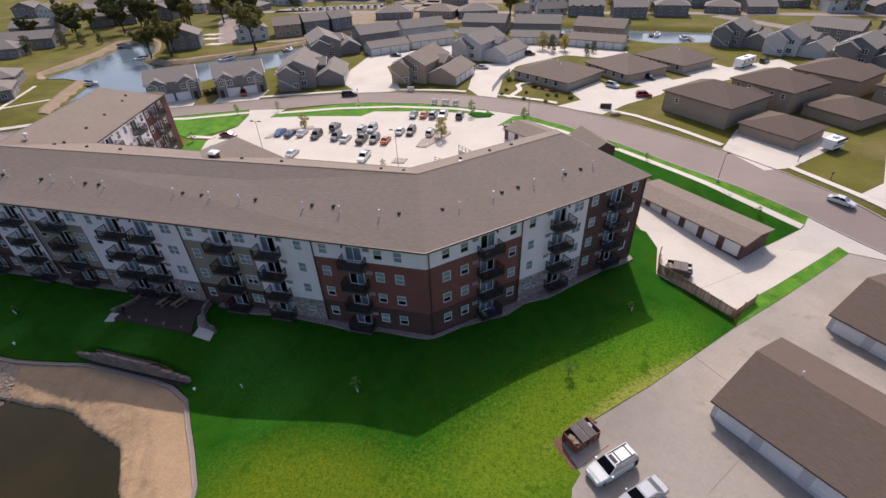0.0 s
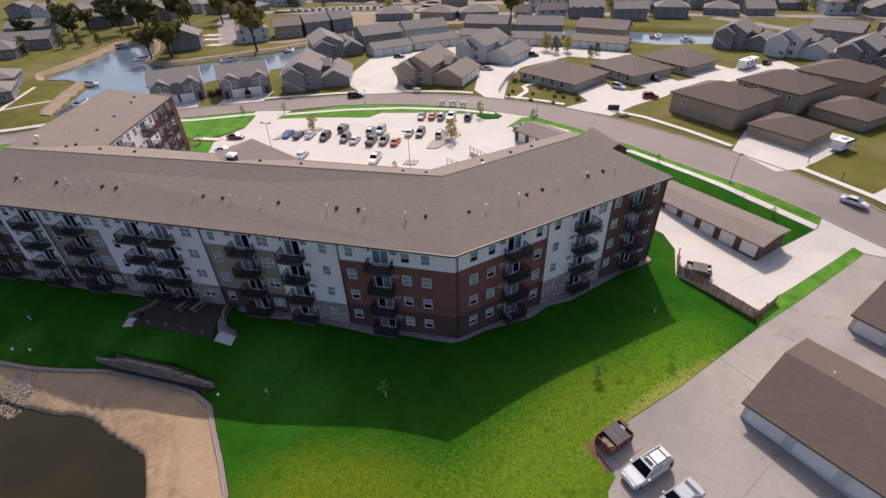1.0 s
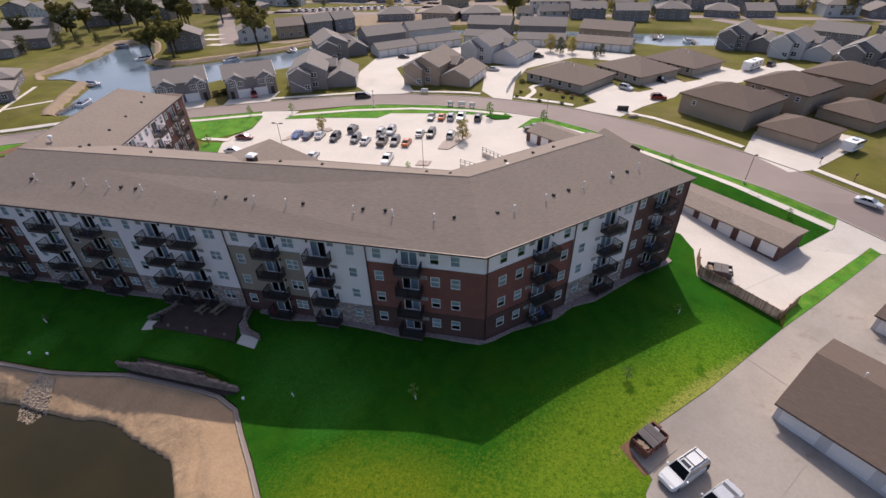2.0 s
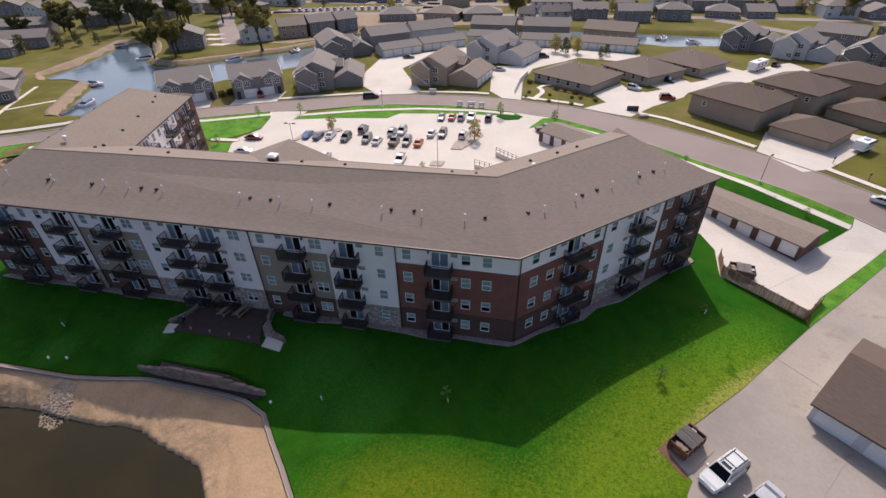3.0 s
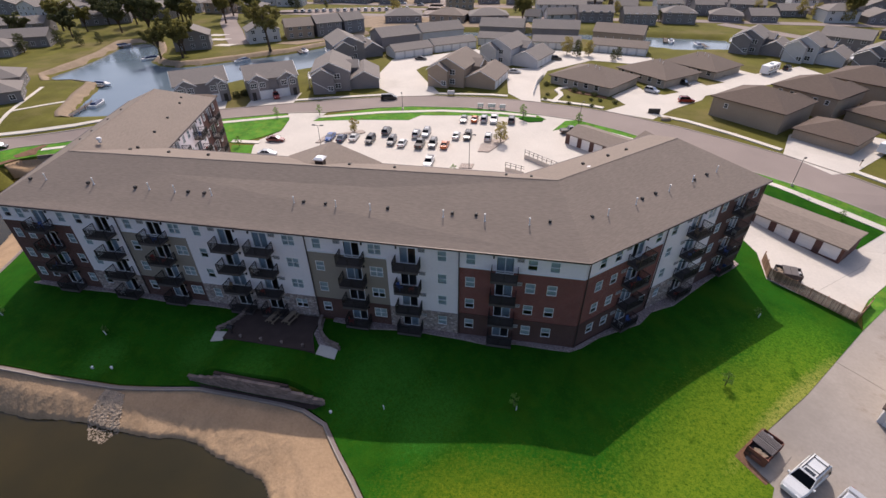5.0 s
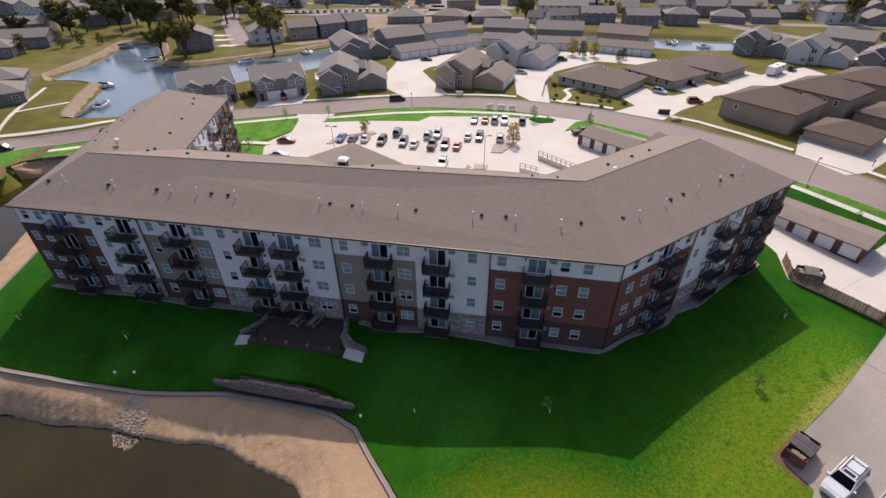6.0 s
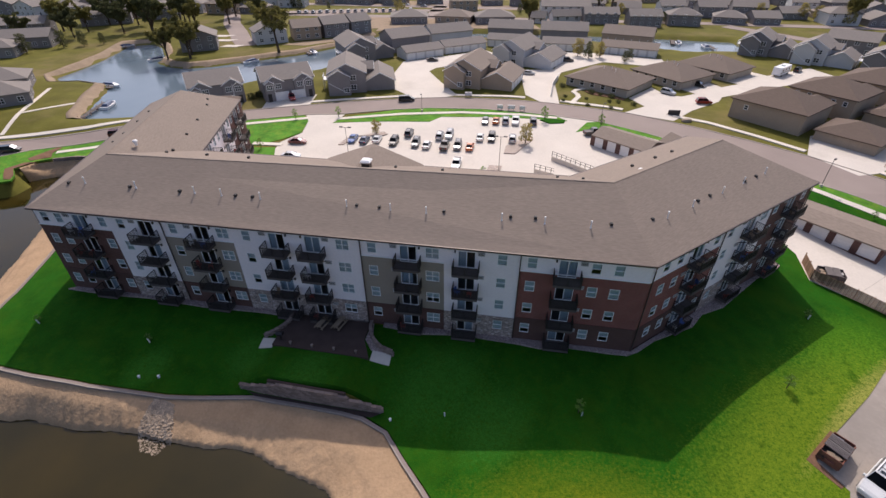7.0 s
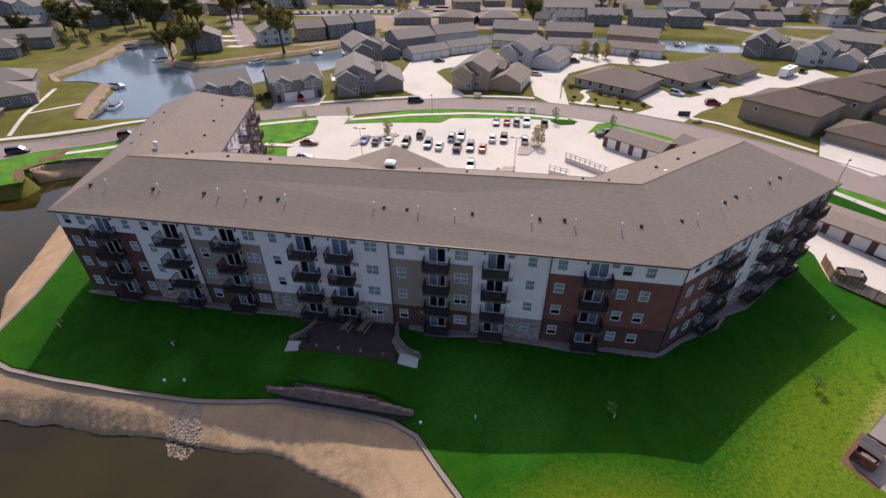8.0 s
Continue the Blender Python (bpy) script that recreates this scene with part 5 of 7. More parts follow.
def front_place(a, b, depth, z=None):
    """Pose of a block whose front wall runs from a to b in plan (left to right seen from the front), centred; gives pose and width."""
    w = math.hypot(b[0] - a[0], b[1] - a[1])
    ang = math.atan2(b[1] - a[1], b[0] - a[0])
    cx, cy = (a[0] + b[0]) / 2 - math.sin(ang) * depth / 2, (a[1] + b[1]) / 2 + math.cos(ang) * depth / 2
    zz = lawn_height((a[0] + b[0]) / 2, (a[1] + b[1]) / 2) if z is None else z
    return Matrix.Translation((cx, cy, zz)) @ Matrix.Rotation(ang, 4, "Z"), w


def duplex(a, b, label):
    at, w = front_place(a, b, 11.5)
    ho = thing("duplex_house", label, "house", "duplex houses by the lake", at=at)
    I = Matrix.Identity(4)
    block(ho, I, w, 11.5, 5.3, 2.3, "gx", GREY_SIDING, SHINGLE_GREY)
    f = side_frame(w, 11.5, "front")
    for k in (0, 1):
        cx = -w / 4 + k * w / 2
        out = -1 if k == 0 else 1
        block(ho, Matrix.Translation((cx + out * 0.5, -5.3, 0)), w * 0.37, 2.0, 5.0, 1.35, "gy", GREY_SIDING, SHINGLE_GREY, 0.3)
        block(ho, Matrix.Translation((cx + out * 1.75, -5.5, 0)), w * 0.17, 2.2, 4.7, 0.75, "gy", GREY_SIDING, SHINGLE_GREY, 0.2)
        for dx, yy in ((out * 1.75, -6.62), (-out * 0.5, -6.32)):
            house_window(ho, Matrix.Translation((cx + dx - 0.65, yy, 3.1)), 1.3, 1.15, 3)
        garage_door(ho, Matrix.Translation((cx - out * 1.0 - 1.9, -6.36, 0)), 3.8, 2.2)
        part("corner_trim", Shape().box(-0.08, 0.08, -0.04, 0.04, 0, 4.9), TRIM, ho, "", Matrix.Translation((cx + out * 0.55, -6.33, 0)))
        part("front_door", Shape().box(0, 0.95, -0.05, 0.05, 0, 2.05), VENT_BLACK, ho, "", Matrix.Translation((cx + out * 2.0 - 0.5, -6.64, 0)))
    r = side_frame(w, 11.5, "right")
    for x in (2.5, 7.5):
        house_window(ho, r @ Matrix.Translation((x, 0, 3.3)))
    return ho


duplex((-97.0, 66.6), (-86.8, 74.4), "grey duplex house with twin gables and white garage doors")
duplex((-81.3, 74.3), (-70.7, 81.9), "grey two-storey duplex house, white garage doors and trim")


def gabled_house(a, b, yaw, wall, shingle, label, w=10.0, d=15.0, gw=9.0, gd=13.5, gap=1.0):
    """Two-storey house with its gable to the road, an outer stair, and a low garage wing with doors on its side."""
    ho = thing("house", label, "house", "gabled houses", at=place(a, b, yaw))
    block(ho, Matrix.Identity(4), w, d, 5.4, 2.4, "gy", wall, shingle)
    block(ho, Matrix.Translation((-w / 2 + 2.9, -d / 2 - 0.9, 0)), 5.8, 2.2, 5.0, 1.6, "gy", wall, shingle, 0.35)
    gx = w / 2 + gw / 2 + gap - 1.0
    block(ho, Matrix.Translation((gx, 0.6, 0)), gw, gd, 2.8, 2.0, "gy", wall, shingle)
    block(ho, Matrix.Translation((w / 2 + 0.5, 2.5, 0)), 3.5, 6, 4.6, 1.4, "gx", wall, shingle, 0.3)
    r = Matrix.Translation((gx, 0.6, 0)) @ side_frame(gw, gd, "right")
    for k in range(4):
        garage_door(ho, r @ Matrix.Translation((0.5 + k * 3.25, 0, 0)), 2.7, 2.2)
    f = side_frame(w, d, "front")
    for x, z in ((5.9, 3.4), (5.9, 0.9)):
        house_window(ho, f @ Matrix.Translation((x, 0, z)), 1.4, 1.2, 2)
    ff = Matrix.Translation((-w / 2 + 2.9, -d / 2 - 2.0, 0))
    house_window(ho, ff @ Matrix.Translation((1.2, 0, 0.8)), 1.3, 1.1, 2)
    # outer stair and landing
    l = Matrix.Translation((-w / 2, 0, 0))
    part("landing", Shape().box(-1.8, 0, -3.2, 0.5, 2.5, 2.65), TRIM, ho, "", l)
    for y in (-3.0, 0.3):
        part("post", Shape().box(-1.75, -1.6, y - 0.07, y + 0.07, -0.5, 3.6), TRIM, ho, "", l)
    part("landing_rail", Shape().box(-1.78, -1.68, -3.1, 0.4, 3.5, 3.58).box(-1.78, -1.7, -3.1, 0.4, 2.9, 2.96), TRIM, ho, "", l)
    part("stair_rail", Shape().tube((-w / 2 + 0.2, -d / 2 - 2.08, 3.3), (-w / 2 + 4.6, -d / 2 - 2.08, 0.8), 0.07, None, 4), TRIM, ho)
    return ho


gabled_house(-64.6, 91.9, 18, GREY_SIDING, SHINGLE_GREY, "grey two-storey house with low garage wing and outer stair", gw=7.8)
gabled_house(-30.4, 101.8, -12, BEIGE_SIDING, SHINGLE, "brown two-storey house with low garage wing and white doors", gw=8.6)
gabled_house(-17.8, 128.2, -22, PALE_SIDING, SHINGLE_GREY, "pale grey two-storey house with white garage doors", gw=8.6)
gabled_house(-73.0, 124.0, 34, GREY_SIDING, SHINGLE_GREY, "slate-grey two-storey house on the canal bank", gw=7.0, gd=11)

for x, y, yaw, wall, words in ((65.0, 153.5, -30, GREY_SIDING, "slate-grey two-storey house beside the far canal"), (78.5, 143.0, -36, PALE_SIDING, "pale grey two-storey house with front gable and garage wing"), (93.5, 132.0, -38, GREY_SIDING, "grey two-storey house among close neighbours"), (108.0, 120.0, -40, PALE_SIDING, "pale two-storey house with a low garage wing")):
    gabled_house(x, y, yaw, wall, SHINGLE_GREY, words, w=8.8, d=12.0, gw=7.4, gd=10.5)


def ranch(a, b, depth, label, rise=2.6, h=2.6, wall=None, shingle=None, door_side="right", doors=3):
    at, w = front_place(a, b, depth)
    ho = thing("ranch_house", label, "house", "low hip-roofed houses", at=at)
    wall = wall or CREAM_SIDING
    block(ho, Matrix.Identity(4), w, depth, h, rise, "hip", wall, shingle or SHINGLE_BROWN, 0.6)
    f, r = side_frame(w, depth, "front"), side_frame(w, depth, door_side)
    for k in range(int(w / 3.2)):
        house_window(ho, f @ Matrix.Translation((1.2 + k * 3.2, 0, 0.9)), 1.1, 1.3)
    ln = depth if door_side in ("right", "left") else w
    for k in range(doors):
        dw = (ln - 1.5) / doors
        garage_door(ho, r @ Matrix.Translation((0.8 + k * dw, 0, 0)), dw - 0.6, 2.1, TAN_DOOR)
    for k, (x, y) in enumerate(((-1.5, -1.6), (0.6, -1.2), (2.2, -1.9))):
        k2 = rise / min(w / 2, depth / 2)
        part("roof_vent", PIPE, None, ho, "", Matrix.Translation((x, y, h + rise + k2 * y - 0.1)))
    return ho


TAN_DOOR = lined(surface("tan_garage_door", (0.38, 0.33, 0.27), 0.92, 1.05, 0.6, 5, 0.55, 0), 0.53, 0.3)
ranch((-3.2, 102.2), (11.9, 91.7), 15.4, "low beige ranch house, broad brown hip roof", 2.6)
ranch((16.5, 113.5), (27.3, 101.3), 15.0, "low beige ranch house, wide brown hip roof, tan garage doors", 2.7)
ranch((31.5, 124.0), (43.0, 112.3), 13.5, "low tan ranch house with brown hip roof", 2.7)

# the brown two-storey houses and their garages beyond the road
def brown_house(a, b, depth, h, rise, label, wing=None, wins=()):
    at, w = front_place(a, b, depth)
    ho = thing("brown_house", label, "house", "brown houses beyond the road", at=at)
    block(ho, Matrix.Identity(4), w, depth, h, rise, "hip", BEIGE_SIDING, SHINGLE_DARK, 0.5)
    if wing:
        wx, wy, ww, wd = wing
        block(ho, Matrix.Translation((wx, wy, 0)), ww, wd, h * 0.92, rise * 0.6, "hip", BEIGE_SIDING, SHINGLE_DARK, 0.4)
    f = side_frame(w, depth, "front")
    for x, z in wins:
        house_window(ho, f @ Matrix.Translation((x, 0, z)), 0.75, 0.9)
    return ho


brown_house((34.0, 81.6), (45.2, 70.6), 13.5, 4.8, 2.6, "large brown house with blank wall and dark hip roof", (4.5, 4.5, 6, 9), [(3.0, 2.6)])
brown_house((50.2, 91.8), (60.0, 81.4), 13.0, 5.2, 2.6, "brown two-storey house with dark hip roof", (4, 4, 6, 9), [(1.5, 3.4), (4.2, 3.4), (9.5, 3.2), (12.0, 3.2)])
brown_house((47.5, 69.4), (55.6, 61.6), 11.0, 2.5, 2.0, "low brown garage block with hip roof", None, [])
brown_house((63.4, 82.5), (70.6, 73.8), 12.0, 2.6, 2.0, "low brown garage block with dark hip roof", None, [])
brown_house((66.5, 103), (77, 93), 14.0, 5.0, 2.6, "brown two-storey house among its neighbours", (4, 4, 6, 9), [(2, 3.2), (6, 3.2)])
brown_house((80.5, 92), (90, 81), 13.0, 4.6, 2.6, "brown house with hip roof beyond the road", None, [(2, 2.6), (7, 2.6)])
brown_house((80, 74), (88, 65), 12.0, 2.6, 2.0, "low brown garage block", None, [])


def garage_row(a, b, depth, label, doors, wall, shingle, h=2.7, rise=1.4, gap=0.7, z=None, pier=None, vents=0):
    at, w = front_place(a, b, depth, z)
    ho = thing("garage_row", label, "garage", "garage rows", at=at)
    block(ho, Matrix.Identity(4), w, depth, h, rise, "gx", wall, shingle, 0.45, -1.0, False)
    f = side_frame(w, depth, "front")
    dw = w / doors
    for k in range(doors):
        garage_door(ho, f @ Matrix.Translation((k * dw + gap / 2, 0, 0)), round(dw - gap, 2), 2.25)
        if pier:
            part("pier", Shape().box(-gap / 2 - 0.05, gap / 2 + 0.05, -0.12, 0.02, -0.3, h - 0.1), pier, ho, "", f @ Matrix.Translation((k * dw, 0, 0)))
    for k in range(vents):
        part("roof_vent", PIPE, None, ho, "", Matrix.Translation((-w / 2 + (k + 0.5) * w / vents, 0.4, h + rise - 0.35)))
    return ho


garage_row((-54.7, 122.4), (-43.7, 131.6), 7.5, "pale garage row with white doors and grey roof", 4, PALE_SIDING, SHINGLE_GREY)
garage_row((-43.4, 133.4), (-29.9, 143.4), 7.5, "pale garage row with white doors beside a driveway", 5, PALE_SIDING, SHINGLE_GREY)
garage_row((-30.0, 148.8), (-16, 147.6), 7.5, "pale garage row with white doors", 5, PALE_SIDING, SHINGLE_GREY)
garage_row((-9.8, 145.1), (6.9, 144.7), 7.5, "pale garage row with white doors and grey roof", 6, PALE_SIDING, SHINGLE_GREY)
garage_row((10.4, 143.6), (28.4, 138.8), 7.5, "pale garage row with reddish-brown roof", 6, PALE_SIDING, SHINGLE, vents=7)
garage_row((24.6, 39.1), (38.65, 25.75), 6.8, "brown garage row with white doors beside the court", 6, BROWN_BRICK, SHINGLE, 2.45, 0.45, 0.85, -1.45, DARK_BRICK)
garage_row((0.4, 58.7), (9.6, 51.5), 6.3, "brown garage row with white doors by the car park", 4, BROWN_BRICK, SHINGLE, 2.6, 0.9, 0.9, None, DARK_BRICK)
garage_row((13.6, 57.6), (18.0, 50.2), 4.6, "brown garage row behind the building", 3, BROWN_BRICK, SHINGLE, 2.6, 1.3, 0.9, None, DARK_BRICK)
for a, b, ln in (((29.2, -3.2), (52.0, -23.0), 13.2), ((45.6, 13.6), (66.0, -6.6), 13.2)):
    garage_row(a, b, ln, "white-walled lane garage with brown shingle roof", 7, PALE_SIDING, SHINGLE_DARK, 2.6, 2.3, 1.0, lawn_height(*a) - 0.1, None, 4)

# two-storey houses behind the garage rows and along the far canal
FAR = [
    ((-62.0, 132.0), (-50.5, 141.5), 11, 5.0, "gx", "GREY"), ((-50.5, 146.5), (-36.5, 156.0), 10, 4.4, "gx", "PALE"), ((-31, 162), (-14, 161), 10, 4.4, "gx", "GREY"),
    ((-10.5, 160.5), (7, 160), 10, 4.4, "gx", "GREY"), ((12, 157.5), (29, 152.5), 10, 4.4, "gx", "BEIGE"),
    ((-116.3, 137), (-107.0, 144.2), 10, 4.6, "gy", "PALE"), ((-105.3, 146.4), (-96.4, 152.2), 10, 4.8, "gx", "BEIGE"), ((-95.4, 153.4), (-87.4, 159.9), 10, 5.2, "gx", "GREY"), ((-86.6, 161.2), (-80.4, 167.6), 9, 5.2, "gx", "GREY"),
    ((-137, 121.5), (-126.5, 127.5), 11, 5.0, "gy", "GREY"), ((-77, 187), (-61, 190.5), 12, 3.2, "hip", "GREY"), ((-58, 193.5), (-42, 192), 12, 3.2, "hip", "BEIGE"),
]
FARTHER = [
    ((-39, 192.5), (-22, 196), 12, 3.2, "hip", "GREY"), ((9, 200.3), (24, 201.3), 10, 4.4, "gx", "GREY"), ((27.8, 195.8), (41.4, 196.8), 10, 4.6, "gx", "GREY"), ((45, 202), (58.4, 201.2), 10, 4.6, "hip", "GREY"), ((-15.0, 199.6), (-8.6, 198.2), 6, 2.7, "gx", "PALE"), ((-4.6, 203.4), (8.0, 206.6), 7, 2.7, "gx", "PALE"), ((-10, 216), (13, 218), 13, 5.0, "gx", "PALE"),
    ((106, 124), (116, 112), 12, 5.0, "gx", "GREY"), ((88, 158), (100, 150), 11, 5.0, "gx", "GREY"), ((104, 148), (116, 138), 11, 5.0, "gx", "GREY"),
]
LAKESIDE = [
    ((-151, 56), (-142, 64.5), 11, 3.2, "hip", "GREY"), ((-162, 66), (-152, 74), 11, 3.6, "hip", "GREY"), ((-150, 41), (-139, 47), 11, 3.4, "hip", "GREY"),
    ((-216, 110), (-191, 122), 10, 4.0, "gx", "GREY"), ((-206, 98), (-190, 106), 10, 3.6, "hip", "GREY"), ((-212, 160), (-196, 172), 12, 4.6, "gx", "GREY"), ((-228, 134), (-212, 142), 12, 4.6, "gx", "GREY"),
]
TONES = {"GREY": (GREY_SIDING, SHINGLE_GREY), "PALE": (PALE_SIDING, SHINGLE_GREY), "BEIGE": (BEIGE_SIDING, SHINGLE)}
WORDS = {"GREY": "grey-sided", "PALE": "pale-sided", "BEIGE": "tan-sided"}


def plain_house(at, w, d, h, roof, tone, rows=2):
    wall, shingle = TONES[tone]
    ho = thing("house", WORDS[tone] + (" two-storey" if h > 4.1 else " low") + " house with shingle roof and pale trim", "house", "neighbourhood houses", at=at)
    block(ho, Matrix.Identity(4), w, d, h, 2.2 if roof != "gy" else 2.6, roof, wall, shingle, 0.45, -0.6, False)
    f, r = side_frame(w, d, "front"), side_frame(w, d, "right")
    n = max(2, int(w / 3.4))
    for k in range(n):
        for j in range(min(rows, 1 if h < 4.1 else 2)):
            house_window(ho, f @ Matrix.Translation(((k + 0.5) * w / n - 0.6, 0, 0.9 + 2.55 * j)), 1.2, 1.2, 2)
    for k in range(2):
        house_window(ho, r @ Matrix.Translation((d * (k + 0.5) / 2 - 0.5, 0, 0.9)), 1.0, 1.2)
    return ho


for k, (a, b, d, h, roof, tone) in enumerate(FAR + FARTHER + LAKESIDE):
    at, w = front_place(a, b, d)
    plain_house(at, w, d, h, roof, tone, 0 if k < 5 else 2)


def near_enough(x, y):
    """Whether a plan point lies short of the far limit of the neighbourhood that is built."""
    return min(-0.26 * x + 0.966 * (y + 37), -0.158 * (x + 18) + 0.987 * (y + 40)) < 306


rng = random.Random(7)
for row, (y, x0, x1, gap) in enumerate(((216, 74, 200, 17), (233, -190, 210, 17), (254, -220, 230, 17), (276, 20, 250, 18), (300, 90, 260, 19), (208, -260, -150, 18), (186, -280, -190, 18), (250, -130, -60, 19))):
    x = x0
    while x < x1:
        at = (x, y + rng.uniform(-4, 4))
        if not (-132 < x < -58 and row < 2) and not (-16 < x < 18 and y < 240) and rng.random() < 0.9 and near_enough(*at):
            tone = rng.choice(["GREY", "PALE", "BEIGE", "GREY"])
            plain_house(place(*at, rng.uniform(-16, 16)), rng.uniform(11, 15), rng.uniform(9, 12), rng.choice([3.0, 4.6, 5.0]), rng.choice(["gx", "hip", "gx", "gy"]), tone)
        x += gap * rng.uniform(0.85, 1.15)
for row, (x, y0, y1) in enumerate(((112, 30, 100), (132, 40, 190), (156, 30, 200))):
    y = y0
    while y < y1:
        plain_house(place(x + rng.uniform(-3, 3), y, -45 + rng.uniform(-8, 8)), rng.uniform(12, 16), 11, rng.choice([3.0, 4.8]), rng.choice(["hip", "gx"]), rng.choice(["GREY", "BEIGE", "GREY"]))
        y += 20

# vehicles
CAR_PAINT = {k: paint("car_" + k, c, 0.3, 0.1, 0.6) for k, c in {"white": (0.62, 0.62, 0.61), "silver": (0.42, 0.43, 0.45), "black": (0.012, 0.012, 0.015), "grey": (0.09, 0.095, 0.105), "blue": (0.03, 0.09, 0.28), "navy": (0.015, 0.03, 0.08), "red": (0.3, 0.02, 0.015), "orange": (0.5, 0.12, 0.02), "maroon": (0.14, 0.015, 0.012)}.items()}
# per kind: length, width, belt height, roof height, hood start and end heights, cabin stations (base rear, roof rear, roof front, base front), wheel radius
CAR_KIND = {
    "sedan": (4.7, 1.8, 0.92, 1.44, 0.7, 0.88, (-1.75, -0.95, 0.3, 1.15), 0.33),
    "suv": (4.75, 1.88, 1.06, 1.74, 0.85, 1.0, (-2.25, -2.0, 0.45, 1.15), 0.37),
    "pickup": (5.6, 1.95, 1.1, 1.82, 0.9, 1.05, (-0.75, -0.55, 0.75, 1.45), 0.39),
    "van": (5.1, 1.95, 1.05, 1.78, 0.8, 0.98, (-2.42, -2.2, 0.75, 1.7), 0.35),
}
CAR_MESH = {}


def ring(x, hw, z0, z1, inset=0.12):
    c = min(0.12, (z1 - z0) * 0.25)
    return [(x, -hw + inset, z0), (x, hw - inset, z0), (x, hw, z0 + c), (x, hw, z1 - c), (x, hw - 0.1, z1), (x, -hw + 0.1, z1), (x, -hw, z1 - c), (x, -hw, z0 + c)]


def car_meshes(kind, colour):
    key = (kind, colour)
    if key in CAR_MESH:
        return CAR_MESH[key]
    L, W, belt, top, nose, hood, (rb, rt, ft, fb), wr = CAR_KIND[kind]
    h, w, g = L / 2, W / 2, 0.2
    tail = belt - (0.02 if kind != "sedan" else 0.0)
    bed = kind == "pickup"
    body = Shape()
    body.loft([ring(-h, w - 0.16, g + 0.22, tail - 0.12), ring(-h + 0.12, w - 0.05, g + 0.08, tail), ring(-h + 0.7, w, g, belt), ring(rb + 0.1, w, g, belt), ring(fb, w, g, belt), ring(fb + 0.15, w, g, hood), ring(h - 0.35, w - 0.06, g, nose + 0.02), ring(h - 0.06, w - 0.16, g + 0.06, nose - 0.12), ring(h, w - 0.26, g + 0.16, nose - 0.22)])
    if bed:
        body.box(-h + 0.15, rb - 0.05, -w + 0.12, w - 0.12, belt - 0.02, belt + 0.012, 1)
        for s in (-1, 1):
            body.box(-h + 0.05, rb, s * (w - 0.06) - 0.05, s * (w - 0.06) + 0.05, belt - 0.05, belt + 0.06)
        body.box(-h + 0.03, -h + 0.12, -w + 0.05, w - 0.05, belt - 0.3, belt + 0.06)
    glass = Shape()
    cab = [[(rb, -w + 0.1, belt), (rb, w - 0.1, belt), (fb, w - 0.1, belt), (fb, -w + 0.1, belt)], [(rt, -w + 0.26, top - 0.05), (rt, w - 0.26, top - 0.05), (ft, w - 0.26, top - 0.05), (ft, -w + 0.26, top - 0.05)]]
    glass.loft([[(x, y, z - 0.01) for x, y, z in r] for r in cab])
    body.loft([[(rt - 0.06, -w + 0.24, top - 0.06), (rt - 0.06, w - 0.24, top - 0.06), (ft + 0.05, w - 0.24, top - 0.06), (ft + 0.05, -w + 0.24, top - 0.06)], [(rt + 0.05, -w + 0.34, top), (rt + 0.05, w - 0.34, top), (ft - 0.1, w - 0.34, top), (ft - 0.1, -w + 0.34, top)]])
    for s in (-1, 1):
        for (xa, xb) in ((rb, rt), (fb, ft), ((rb * 0.5 + fb * 0.5), (rt * 0.5 + ft * 0.5))):
            body.tube((xa, s * (w - 0.1), belt - 0.02), (xb, s * (w - 0.25), top - 0.05), 0.045, None, 5)
        body.box(fb - 0.25, fb - 0.05, s * (w + 0.08) - 0.08, s * (w + 0.08) + 0.08, belt, belt + 0.14)
    tyre, rim = Shape(), Shape()
    n = 14
    for r0, r1, y0, y1, sh in ((wr, wr, -0.11, 0.11, tyre), (wr * 0.62, wr * 0.62, -0.115, 0.115, rim)):
        sh.loft([[(r0 * math.cos(2 * math.pi * k / n), y, r0 * math.sin(2 * math.pi * k / n)) for k in range(n)] for y in (y1, y0)])
    lamps = [Shape().box(h - 0.2, h - 0.03, s * (w - 0.42) - 0.17, s * (w - 0.42) + 0.17, nose - 0.22, nose - 0.08) for s in (-1, 1)]
    tails = [Shape().box(-h - 0.02, -h + 0.1, s * (w - 0.3) - 0.13, s * (w - 0.3) + 0.13, tail - 0.35, tail - 0.1) for s in (-1, 1)]
    rails = None
    if kind == "suv":
        rails = [Shape().box(rt + 0.1, ft - 0.15, s * (w - 0.38) - 0.03, s * (w - 0.38) + 0.03, top - 0.01, top + 0.07).mesh("roof_rail", IRON) for s in (-1, 1)]
        rails += [Shape().box(xx - 0.03, xx + 0.03, -w + 0.4, w - 0.4, top + 0.05, top + 0.08).mesh("cross_bar", IRON) for xx in (rt + 0.45, ft - 0.75)]
        rails += [Shape().box(ft - 0.5, ft - 0.12, -0.42, 0.42, top - 0.01, top + 0.012).mesh("sunroof", DARK_PANE)]
    P = CAR_PAINT[colour]
    CAR_MESH[key] = (body.mesh("body", [P, BLACK_PLASTIC]), glass.mesh("glazing", CAR_GLASS), tyre.mesh("tyre", RUBBER), rim.mesh("rim", RIM), [s.mesh("headlight", LAMP_CLEAR) for s in lamps], [s.mesh("tail_light", LAMP_RED) for s in tails], rails)
    return CAR_MESH[key]


